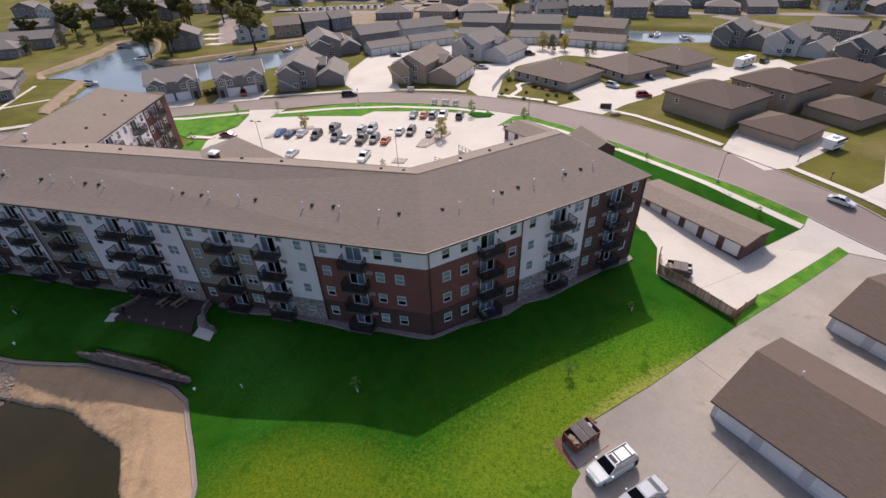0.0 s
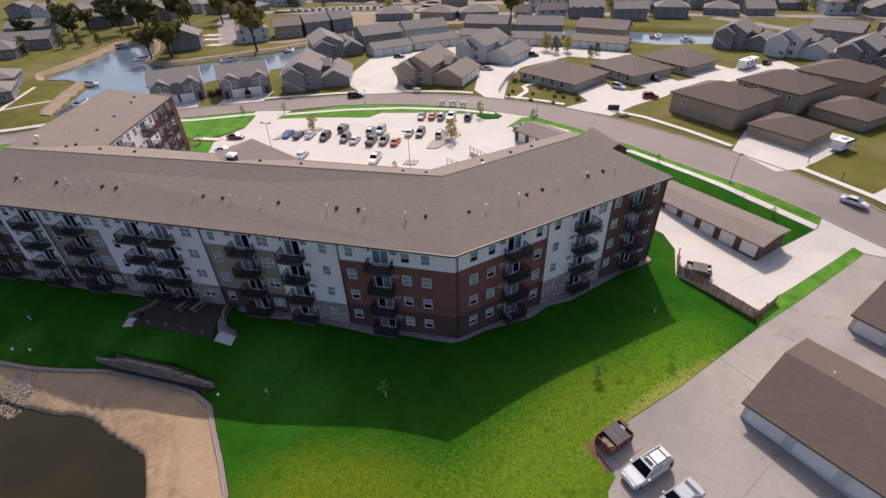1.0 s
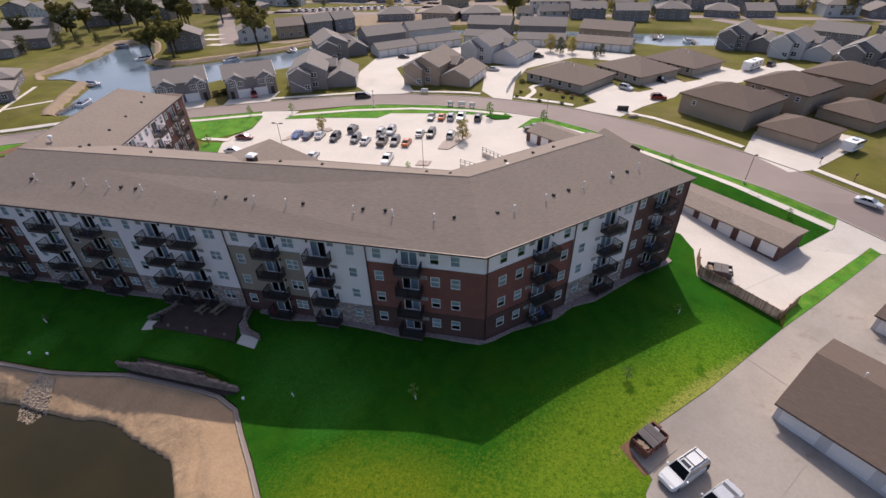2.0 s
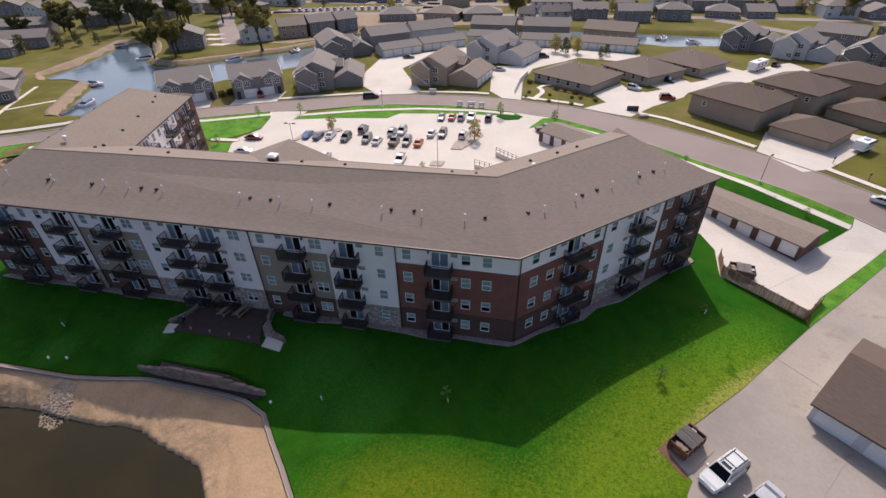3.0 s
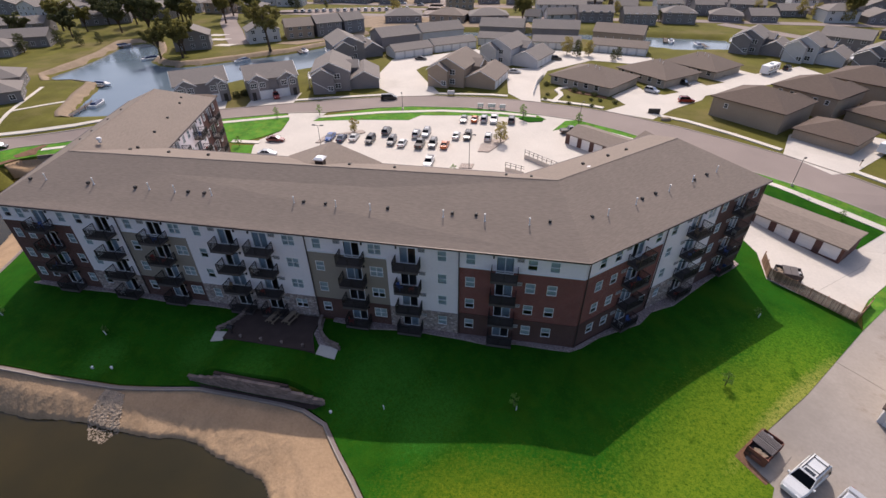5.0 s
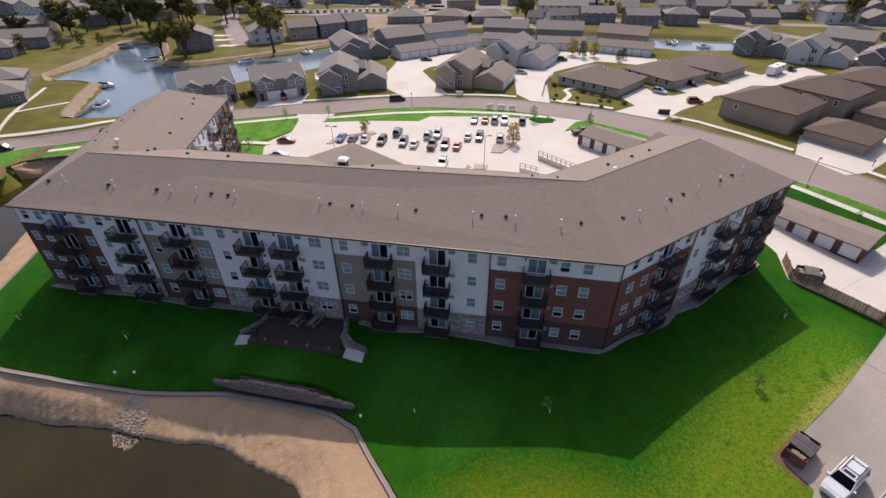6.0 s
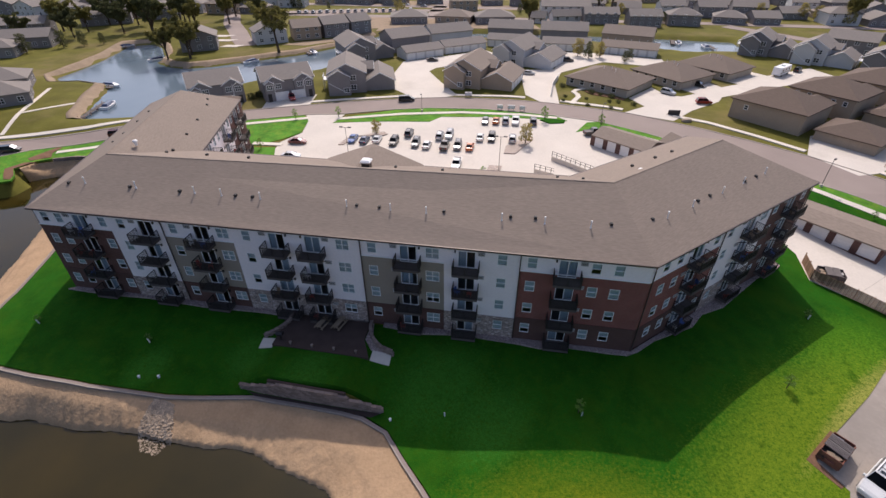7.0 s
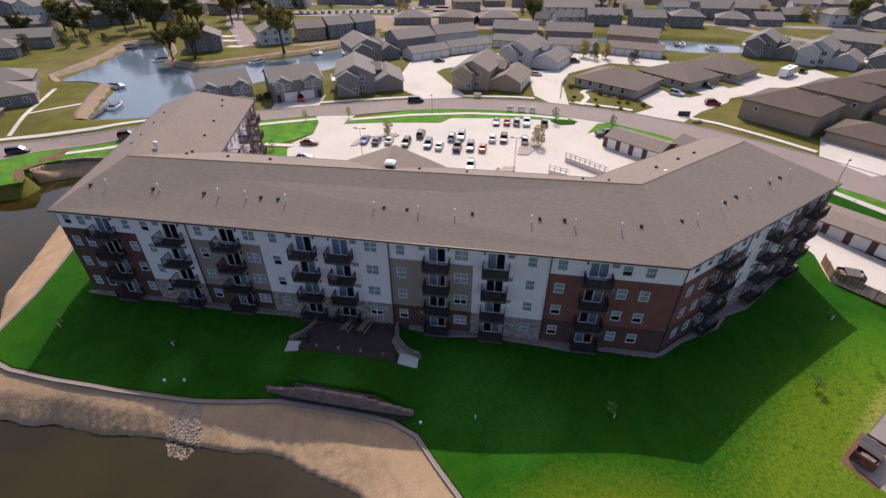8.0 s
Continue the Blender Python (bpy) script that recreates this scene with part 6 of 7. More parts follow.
def car(kind, colour, x, y, yaw, where, z=None, size=0.83):
    words = {"sedan": "sedan car", "suv": "sport utility car", "pickup": "pickup truck", "van": "passenger van"}[kind]
    zz = lawn_height(x, y) + 0.075 if z is None else z
    ob = thing({"sedan": "car", "suv": "suv", "pickup": "pickup_truck", "van": "van"}[kind], f"{colour} {words} parked {where}", "car", "parked vehicles", at=Matrix.Translation((x, y, zz)) @ Matrix.Rotation(radians(yaw), 4, "Z") @ Matrix.Diagonal((size, size, size, 1)))
    body, glass, tyre, rim, lamps, tails, rails = car_meshes(kind, colour)
    part("body", body, None, ob)
    part("glazing", glass, None, ob)
    L, W, *_, wr = CAR_KIND[kind]
    for fx in (-0.29, 0.3):
        for s in (-1, 1):
            wh = part("wheel", tyre, None, ob, "", Matrix.Translation((fx * L, s * (W / 2 - 0.13), wr)))
            part("rim", rim, None, wh)
    for me in lamps:
        part("headlight", me, None, ob)
    for me in tails:
        part("tail_light", me, None, ob)
    for me in rails or ():
        part(me.name.split(".")[0], me, None, ob)
    return ob


LOT = "on the sunlit car park"
for kind, colour, x, y, yaw in (
    ("sedan", "blue", -50.6, 53.4, 271), ("sedan", "navy", -47.9, 53.2, 89), ("sedan", "white", -45.3, 54.0, 91), ("suv", "black", -41.4, 53.2, 270),
    ("suv", "grey", -39.2, 58.4, 90), ("suv", "grey", -36.6, 53.2, 271), ("sedan", "white", -34.1, 52.7, 89), ("suv", "white", -32.2, 57.9, 91), ("suv", "silver", -30.2, 58.6, 270),
    ("pickup", "black", -30.3, 52.8, 90), ("suv", "grey", -27.6, 53.2, 271), ("sedan", "orange", -25.0, 53.2, 89), ("sedan", "white", -23.4, 58.4, 91), ("suv", "black", -20.9, 58.5, 270),
    ("suv", "white", -16.4, 58.6, 90), ("sedan", "grey", -23.2, 68.3, 271), ("sedan", "orange", -20.7, 68.8, 89), ("suv", "silver", -18.5, 69.1, 91), ("pickup", "white", -16.2, 69.2, 270), ("suv", "grey", -12.1, 69.5, 90),
    ("pickup", "white", -26.6, 44.6, 271), ("sedan", "white", -42.3, 43.8, 89), ("sedan", "maroon", -62.0, 50.3, 5), ("sedan", "silver", -60.3, 43.3, 5),
):
    car(kind, colour, x, y, yaw, LOT)
car("van", "black", -45.0, 80.6, 18, "on the curved road")
car("sedan", "silver", -14.0, 111.2, -5, "on a concrete driveway")
car("pickup", "red", -75.6, 77.6, -55, "in front of a duplex garage")
car("suv", "silver", 23.6, 97.2, -38, "beside a low ranch house")
car("suv", "black", 33.4, 106.0, -38, "in front of a low garage")
car("suv", "red", 30.8, 90.2, 5, "on a pale concrete driveway")
car("sedan", "white", 56.8, 42.3, -39, "at the kerb of the curved road")
car("suv", "black", -1.5, 129.3, 3, "in the court behind pale houses")
car("sedan", "black", -46.0, 123.0, 5, "by the pale garage row")
car("suv", "black", 68.0, 127.5, 50, "behind a motorhome")
car("suv", "maroon", -105.3, 49.8, 28, "on the side road")
car("van", "black", -124.2, 39.8, 24, "at the edge of the side road")
car("pickup", "black", 1.2, 64.8, 22, "beside a brown garage row")
car("suv", "white", 19.4, -11.2, 221, "on the worn concrete lane", None, 1.03)
car("sedan", "silver", 21.9, -13.3, 221, "beside a white car on the lane", None, 1.0)

# motorhome and travel trailer
def coach(x, y, yaw, l, w, h, label, motor):
    ob = thing("motorhome" if motor else "travel_trailer", label, "motorhome" if motor else "trailer", at=place(x, y, yaw))
    prof = [(-l / 2, 0.55), (l / 2 - 0.3, 0.55), (l / 2, 1.2), (l / 2 - (0.25 if motor else 0.7), h), (-l / 2 + 0.1, h)]
    part("body", Shape().loft([[(a, s * w / 2, b) for a, b in prof] for s in (1, -1)]), VENT_WHITE, ob)
    part("stripe", Shape().box(-l / 2 + 0.1, l / 2 - 0.5, -w / 2 - 0.02, w / 2 + 0.02, 1.1, 1.35), TAN_SIDING, ob)
    for k in range(3):
        part("window", Shape().box(-l / 2 + 1 + k * l / 3.5, -l / 2 + 2.1 + k * l / 3.5, -w / 2 - 0.03, w / 2 + 0.03, 1.6, 2.2), DARK_PANE, ob)
    part("windscreen", Shape().box(l / 2 - 0.28, l / 2 - 0.02, -w / 2 + 0.2, w / 2 - 0.2, 1.5, 2.3), DARK_PANE, ob)
    part("roof_unit", Shape().box(-0.5, 0.5, -0.4, 0.4, h, h + 0.25), BLIND, ob)
    for fx in (-0.25, 0.32) if motor else (-0.06, 0.1):
        for s in (-1, 1):
            part("wheel", car_meshes("suv", "white")[2], None, ob, "", Matrix.Translation((fx * l, s * (w / 2 - 0.14), 0.37)))
    return ob


coach(61.2, 122.6, 48, 7.6, 2.3, 2.7, "cream motorhome with roof unit on a driveway", True)
coach(62.9, 63.9, 42, 4.3, 2.1, 2.3, "white travel trailer beside a brown garage", False)

# a far row of white parked vehicles beyond the canal
for k in range(17):
    car("van" if k % 3 == 1 else "suv", "white" if k % 4 else "silver", -131 + k * 3.4, 209.5 + k * 1.0, 100, "in a far row")
kr = random.Random(4)
for k in range(22):
    q, x = kr.choice((242.0, 289.5)), kr.uniform(-200, 220)
    if not near_enough(x, q):
        continue
    car(kr.choice(["sedan", "suv"]), kr.choice(["white", "grey", "black", "silver", "maroon"]), x, q + kr.choice((-2.3, 2.3)), kr.choice((0, 180)), "on a distant street")

# fence and bins by the court
def fence_run(pts, h, label, board_w=0.14, gap=0.02, mat=None, post_gap=2.4, name="fence", base=-0.05):
    fe = thing(name, label, "fence")
    mat = mat or WOOD
    board = Shape().box(-board_w / 2, board_w / 2, -0.012, 0.012, 0, h).mesh("board", mat)
    post = Shape().box(-0.06, 0.06, -0.06, 0.06, 0, h + 0.08).mesh("post", mat)
    for (ax, ay), (bx, by) in zip(pts, pts[1:]):
        ln = math.hypot(bx - ax, by - ay)
        ang = math.atan2(by - ay, bx - ax)
        for k in range(int(ln / (board_w + gap))):
            u = (k + 0.5) * (board_w + gap)
            x, y = ax + math.cos(ang) * u, ay + math.sin(ang) * u
            part("board", board, None, fe, "", Matrix.Translation((x, y, lawn_height(x, y) + base + 0.04 * noise.noise((x, y, 1)))) @ Matrix.Rotation(ang, 4, "Z"))
        n = max(1, round(ln / post_gap))
        for k in range(n + 1):
            x, y = ax + (bx - ax) * k / n + math.sin(ang) * -0.08, ay + (by - ay) * k / n + math.cos(ang) * 0.08
            part("post", post, None, fe, "", Matrix.Translation((x, y, lawn_height(x, y) + base)) @ Matrix.Rotation(ang, 4, "Z"))
        for zz in (0.3, h - 0.35):
            za, zb = lawn_height(ax, ay) + zz, lawn_height(bx, by) + zz
            sh = Shape().tube((ax + math.sin(ang) * -0.04, ay + math.cos(ang) * 0.04, za), (bx + math.sin(ang) * -0.04, by + math.cos(ang) * 0.04, zb), 0.04, None, 4)
            part("rail", sh, mat, fe)
    return fe


fence_run([(27.4, 23.6), (26.7, 19.4), (29.2, 17.3), (32.0, 14.8), (34.7, 12.4)], 1.75, "brown wooden board fence round the bin yard")
fence_run([(34.7, 12.4), (38.5, 16.6)], 1.35, "open wooden slat fence end beside the lane", 0.1, 0.04)
fence_run([(-7.6, 90.0), (-6.9, 100.0), (-5.2, 108.0)], 1.3, "pale vinyl fence along a driveway", 0.3, 0.01, TRIM)


def dumpster(x, y, yaw, z, steel, label, l=2.4, w=1.7, h=1.35):
    ob = thing("dumpster", label, "waste bin", at=Matrix.Translation((x, y, z)) @ Matrix.Rotation(radians(yaw), 4, "Z"))
    t = 0.05
    sh = Shape()
    sh.box(-l / 2, l / 2, -w / 2, w / 2, 0.12, 0.2)
    sh.box(-l / 2, l / 2, -w / 2, -w / 2 + t, 0.2, h).box(-l / 2, l / 2, w / 2 - t, w / 2, 0.2, h + 0.2)
    sh.box(-l / 2, -l / 2 + t, -w / 2 + t, w / 2 - t, 0.2, h + 0.1).box(l / 2 - t, l / 2, -w / 2 + t, w / 2 - t, 0.2, h + 0.1)
    part("bin", sh, steel, ob)
    for k in range(5):
        part("rib", Shape().box(-0.05, 0.05, -w / 2 - 0.08, -w / 2, 0.15, h), steel, ob, "", Matrix.Translation((-l / 2 + 0.15 + k * (l - 0.3) / 4, 0, 0)))
    for s in (-1, 1):
        part("fork_pocket", Shape().box(-0.5, 0.5, -0.1, 0.1, 0.5, 0.75), steel, ob, "", Matrix.Translation((s * (l / 2 + 0.1), 0, 0)) @ Matrix.Rotation(radians(90), 4, "Z"))
    part("rubbish", Shape().box(-l / 2 + 0.1, l / 2 - 0.1, -w / 2 + 0.1, w / 2 - 0.1, 0.2, 0.85), BLACK_PLASTIC, ob)
    for k in range(2):
        lid = Shape()
        rim = [(0.02, 0.0), (l * 0.29, 0.0), (l * 0.29, 0.05)]
        for q in range(4, -1, -1):
            a = 0.06 + q * l * 0.05
            rim += [(a + 0.06, 0.05), (a + 0.05, 0.085), (a + 0.01, 0.085), (a, 0.05)]
        rim.append((0.02, 0.05))
        n = len(rim)
        lid.v = [(x, y, z) for y in (-w / 2 - 0.03, w / 2 + 0.04) for x, z in rim]
        lid.f = [tuple(range(n)), tuple(reversed(range(n, 2 * n)))] + [(i, i + n, (i + 1) % n + n, (i + 1) % n) for i in range(n)]
        lid.m = [0] * len(lid.f)
        part("lid", lid, LID, ob, "ribbed grey plastic lid", Matrix.Translation(((k - 1) * l * 0.3 + 0.12, 0, h + 0.16)) @ Matrix.Rotation(radians(5), 4, "X"))
    for k, (bx, by, bz) in enumerate(((-l * 0.38, 0.1, 0.95), (-l * 0.36, -0.4, 0.9), (l * 0.4, 0.2, 0.85))):
        part("carton", Shape().box(-0.25, 0.25, -0.3, 0.3, -0.2, 0.2), PALE_WOOD if k < 2 else GRILLE, ob, "", Matrix.Translation((bx, by, bz)) @ Matrix.Rotation(radians(25 + 40 * k), 4, "Z"))
    return ob


pad = [(14.6, -9.9), (17.4, -7.0), (19.3, -8.9), (16.5, -11.8)]
draped("bare_soil", [(14.0, -9.9), (17.5, -6.4), (18.2, -6.9), (17.5, -7.1), (14.9, -9.9), (16.4, -11.9), (16.0, -12.2)], DIRT, "reddish bare soil round the bin pad", "soil", 0.14, 0.8, 0.2, height=lambda x, y: max(lawn_height(x, y), ground(x, y)))
draped("bin_pad", pad, LANE, "stained concrete bin pad", "paving", 0.12, 1.0, 0.3)
dumpster(16.6, -9.0, 45, lawn_height(16.6, -9.0) + 0.12, RUST, "rust-red steel waste bin, grey lids over its middle", 3.1, 1.8, 1.15)
dumpster(29.5, 20.2, -10, lawn_height(29.5, 20.2) + 0.08, BLACK_PLASTIC, "dark steel waste bin with black lids behind the fence", 3.1, 1.8, 1.1)

# patio with tables
PATIO = [(-41.2, -0.3), (-40.7, -3.0), (-40.7, -5.5), (-29.2, -5.7), (-30.5, -3.0), (-30.5, -0.3)]
patio = draped("patio", PATIO, PAVER, "dark paved patio in the building's shade", "patio", 0.1, 0.9, 0.6, "structure", None, lambda x, y: 0.16)
for xs in ((-42.4, -40.7), (-29.1, -26.9)):
    draped("slab", [(xs[0], -4.4), (xs[0], -5.7), (xs[1], -5.7), (xs[1], -4.4)], CONCRETE, "pale concrete slab beside the patio", "paving", 0.2, 1.0, 0.4)
block_mesh = Shape().loft([[(x, y, z) for x, y in ((-0.21, -0.14), (0.21, -0.14), (0.19, 0.14), (-0.19, 0.14))] for z in (0.0, 0.17)]).mesh("block", BLOCK)
cap_mesh = Shape().box(-0.24, 0.24, -0.18, 0.18, 0, 0.09).mesh("cap_block", BLOCK)


def block_wall(line, tops, label, foot=None, pitch=0.43, course=0.18):
    """A dry-laid block wall along a plan line; tops: its top height at a share of its length."""
    wl = thing("retaining_wall", label, "wall")
    pts = along(line, pitch)
    total = len(pts) - 1
    for i in range(total):
        (ax, ay), (bx, by) = pts[i], pts[i + 1]
        cx, cy, ang = (ax + bx) / 2, (ay + by) / 2, math.atan2(by - ay, bx - ax)
        z0 = (lawn_height(cx, cy) if foot is None else foot) - 0.1
        top = tops(i / total)
        n = max(1, int(round((top - z0) / course)))
        for k in range(n):
            sh = pitch * 0.49 if k % 2 else 0.0
            p = Matrix.Translation((cx + math.cos(ang) * sh, cy + math.sin(ang) * sh, z0 + k * course)) @ Matrix.Rotation(ang, 4, "Z") @ Matrix.Diagonal((pitch / 0.43, 1, course / 0.18, 1))
            part("block", block_mesh, None, wl, "", p)
        part("cap_block", cap_mesh, None, wl, "", Matrix.Translation((cx, cy, z0 + n * course)) @ Matrix.Rotation(ang, 4, "Z") @ Matrix.Diagonal((pitch / 0.43, 1, 1, 1)))
    return wl


def stepped(u):
    e = min(u * 1.15, (1 - u) * 1.0) * 16.2
    return -0.42 - 0.28 * max(0, 4 - int(e / 1.2))


block_wall([(-42.6, -10.1), (-40.7, -10.2), (-34.1, -10.45), (-29.7, -10.55), (-26.5, -10.6)], stepped, "stepped brown block retaining wall above the kerb", -2.15, 0.5, 0.2)
draped("mulch_bed", [(-39.2, -10.1), (-34.1, -10.3), (-30.4, -10.4), (-30.4, -10.1), (-34.1, -10.0), (-39.2, -9.8)], PAVER, "dark mulch bed on the retaining wall", "planting bed", 0, 0.9, 0.9, "structure", None, lambda x, y: -0.33)
block_wall([(-103.6, 40.2), (-107.8, 39.6), (-111.5, 37.8)], lambda u: -1.15, "low dark retaining wall above the pond bank", -2.45)


def curve_wall(cx, cy, r, a0, a1, top, label):
    line = [(cx + r * math.cos(radians(a0 + (a1 - a0) * k / 8)), cy + r * math.sin(radians(a0 + (a1 - a0) * k / 8))) for k in range(9)]
    return block_wall(line, lambda u: top * (1 - 0.55 * u), label)


curve_wall(-26.3, -0.5, 4.0, 180, 262, 0.85, "curved brown block wall beside the patio")
curve_wall(-44.0, -0.8, 3.9, 5, -62, 0.8, "curved brown block wall at the patio's other end")


def picnic_table(x, y, yaw, label):
    ob = thing("picnic_table", label, "table", "patio tables", at=Matrix.Translation((x, y, 0.26)) @ Matrix.Rotation(radians(yaw), 4, "Z") @ Matrix.Diagonal((1.15, 0.72, 1, 1)))
    for k in range(5):
        part("top_board", Shape().box(-0.9, 0.9, -0.07, 0.07, 0.72, 0.76), PALE_WOOD, ob, "", Matrix.Translation((0, -0.31 + k * 0.155, 0)))
    for s in (-1, 1):
        part("bench", Shape().box(-0.9, 0.9, -0.14, 0.14, 0.42, 0.46), PALE_WOOD, ob, "", Matrix.Translation((0, s * 0.68, 0)))
        part("leg_frame", Shape().box(-0.04, 0.04, -0.75, 0.75, 0.36, 0.42).tube((0, -0.55, 0), (0, -0.2, 0.72), 0.05, None, 4).tube((0, 0.55, 0), (0, 0.2, 0.72), 0.05, None, 4), PALE_WOOD, ob, "", Matrix.Translation((s * 0.6, 0, 0)))
    return ob


picnic_table(-36.0, -1.7, 76, "weathered pale wooden picnic table on the patio")
picnic_table(-34.0, -1.5, 76, "weathered pale wooden picnic table beside another")
draped("planting_bed", [(-30.4, -0.3), (-30.4, -3.0), (-29.3, -4.4), (-27.3, -4.4), (-28.6, -3.6), (-29.7, -2.2), (-30.1, -0.3)], MULCH_ROCK, "rock mulch strip between patio and curved wall", "planting bed", 0.2, 0.8, 0.3)
STOOL = Shape().tube((0, 0, 0), (0, 0, 0.4), 0.16, 0.2, 10).tube((0, 0, 0.4), (0, 0, 0.46), 0.24, 0.22, 10).mesh("patio_seat", BLOCK)
for k in range(4):
    single("patio_seat", STOOL, None, "low round stone seat at the patio edge", "seat", "patio seats", "", Matrix.Translation((-38.6 + k * 2.6, -5.1 - 0.04 * k, 0.26)) @ Matrix.Diagonal((0.75, 0.75, 0.8, 1)))
gr = thing("barbecue_grill", "black metal barbecue grill on the patio", "grill", at=Matrix.Translation((-40.0, -4.6, 0.26)))
part("firebox", Shape().loft([[(-0.35, -0.25, 0.7), (0.35, -0.25, 0.7), (0.35, 0.25, 0.7), (-0.35, 0.25, 0.7)], [(-0.4, -0.3, 1.0), (0.4, -0.3, 1.0), (0.4, 0.3, 1.0), (-0.4, 0.3, 1.0)], [(-0.32, -0.1, 1.2), (0.32, -0.1, 1.2), (0.32, 0.1, 1.2), (-0.32, 0.1, 1.2)]]), IRON, gr)
part("pedestal", Shape().tube((0, 0, 0), (0, 0, 0.72), 0.08, None, 8), IRON, gr)

# rubble chute on the bank
rub = Shape()
rr2 = random.Random(3)
ico = bmesh.new()
bmesh.ops.create_icosphere(ico, subdivisions=1, radius=1)
ico_v, ico_f = [v.co.copy() for v in ico.verts], [[v.index for v in f.verts] for f in ico.faces]
ico.free()
for k in range(2100):
    u = rr2.random()
    x = -50.0 + u * 0.8 + rr2.uniform(-1.9, 1.9) * (0.6 + 0.5 * min(1, 1.6 * u) - 0.6 * max(0, u - 0.7) / 0.3)
    y = -12.9 - 4.8 * u - 0.12 * (x + 50)
    z = max(ground(x, y), POND_LEVEL - 0.14) + 0.06
    sz = rr2.uniform(0.06, 0.17)
    i = len(rub.v)
    sc = Vector((rr2.uniform(0.7, 1.3), rr2.uniform(0.7, 1.3), rr2.uniform(0.5, 0.9))) * sz
    rub.v += [(x + v.x * sc.x * rr2.uniform(0.8, 1.2), y + v.y * sc.y * rr2.uniform(0.8, 1.2), z + v.z * sc.z) for v in ico_v]
    rub.f += [tuple(i + q for q in f) for f in ico_f]
    rub.m += [0] * len(ico_f)
single("rubble_chute", rub, RUBBLE, "heap of pale broken stone running down the sand bank", "rubble", "", "stuff")

# small fixtures
for x, y in ((-54.2, -11.0), (-25.4, -11.3), (-52.2, -10.5)):
    single("pipe_cap", Shape().tube((0, 0, -0.1), (0, 0, 0.28), 0.12, 0.12, 10).tube((0, 0, 0.28), (0, 0, 0.34), 0.16, 0.1, 10), VENT_WHITE, "white capped standpipe in the lawn", "standpipe", "standpipes", "", Matrix.Translation((x, y, lawn_height(x, y) + 0.1)))


LAMP_METAL = paint("lamp_metal", (0.12, 0.11, 0.105), 0.5, 0.3)


def lot_lamp(x, y, h, heads, label, yaw=0):
    z = lawn_height(x, y)
    ob = thing("street_lamp", label, "lamp", "street lamps", at=Matrix.Translation((x, y, z)) @ Matrix.Rotation(radians(yaw), 4, "Z"))
    part("base", Shape().tube((0, 0, -0.2), (0, 0, 0.6), 0.25, 0.25, 12), CONCRETE, ob)
    part("pole", Shape().tube((0, 0, 0.6), (0, 0, h), 0.06, 0.045, 8), LAMP_METAL, ob)
    for s in ((-1, 1) if heads == 2 else (1,)):
        part("arm", Shape().tube((0, 0, h - 0.1), (s * 0.7, 0, h), 0.035, None, 6), IRON, ob)
        part("lamp_head", Shape().loft([[(s * 0.5, -0.16, h - 0.05), (s * 1.15, -0.2, h - 0.02), (s * 1.15, 0.2, h - 0.02), (s * 0.5, 0.16, h - 0.05)], [(s * 0.5, -0.12, h + 0.1), (s * 1.1, -0.14, h + 0.1), (s * 1.1, 0.14, h + 0.1), (s * 0.5, 0.12, h + 0.1)]]), IRON, ob)
    return ob


lot_lamp(-47.2, 41.2, 8.0, 2, "tall dark car park lamp with two heads")
lot_lamp(-18.2, 41.2, 8.0, 2, "tall dark car park lamp with two heads")
lot_lamp(-39.4, 73.4, 4.0, 1, "slim dark street lamp at the verge", 110)
lot_lamp(3.6, 73.4, 4.0, 1, "slim dark street lamp at the verge", 60)
lot_lamp(39.2, 46.2, 5.2, 1, "slim dark street lamp beside the curved road", 50)
lot_lamp(-91.0, 56.0, 6.0, 1, "slim dark street lamp near the building's end", 110)
for poly, w in (([(-17.8, 51.6), (-15.5, 51.7), (-12.0, 59.6), (-12.4, 61.0), (-14.9, 58.6), (-17.6, 55.3)], 0), ([(-53.0, 50.6), (-52.3, 54.4), (-45.2, 59.0), (-44.0, 57.8), (-44.6, 56.9), (-50.6, 55.6), (-51.9, 50.8)], 0), ([(-20.5, 43.6), (-18.0, 43.7), (-17.8, 45.7), (-20.3, 45.6)], 0)):
    draped("parking_island", poly, ISLAND_ROCK, "rock-filled kerbed island in the car park", "traffic island", 0.24, 1.5, 0.3)
draped("parking_island", [(-10.6, 71.6), (-8.2, 69.6), (-5.0, 70.5), (-4.6, 72.4), (-9.4, 72.6)], GRASS_LUSH, "grassed corner island of the car park", "traffic island", 0.24, 1.5, 0.3)

# ramp walls with railings
def ramp_wall(a, b, label):
    ob = thing("ramp_wall", label, "wall")
    d = Vector((b[0] - a[0], b[1] - a[1]))
    ln, ang = d.length, math.atan2(d.y, d.x)
    m = Matrix.Translation((a[0], a[1], lawn_height(*a))) @ Matrix.Rotation(ang, 4, "Z")
    part("parapet", Shape().box(0, ln, -0.12, 0.12, -0.3, 0.9), CONCRETE, ob, "", m)
    for zz in (1.4, 1.85):
        part("rail", Shape().tube((0, 0, zz), (ln, 0, zz), 0.035, None, 6), IRON, ob, "", m)
    for k in range(int(ln / 1.1) + 1):
        part("post", Shape().box(-0.04, 0.04, -0.04, 0.04, 0.9, 1.9), IRON, ob, "", m @ Matrix.Translation((k * 1.1, 0, 0)))
    return ob


ramp_wall((-8.2, 50.2), (-0.8, 44.2), "concrete ramp wall with dark railing")
ramp_wall((-11.6, 44.0), (-8.0, 42.4), "short concrete ramp wall with dark railing")

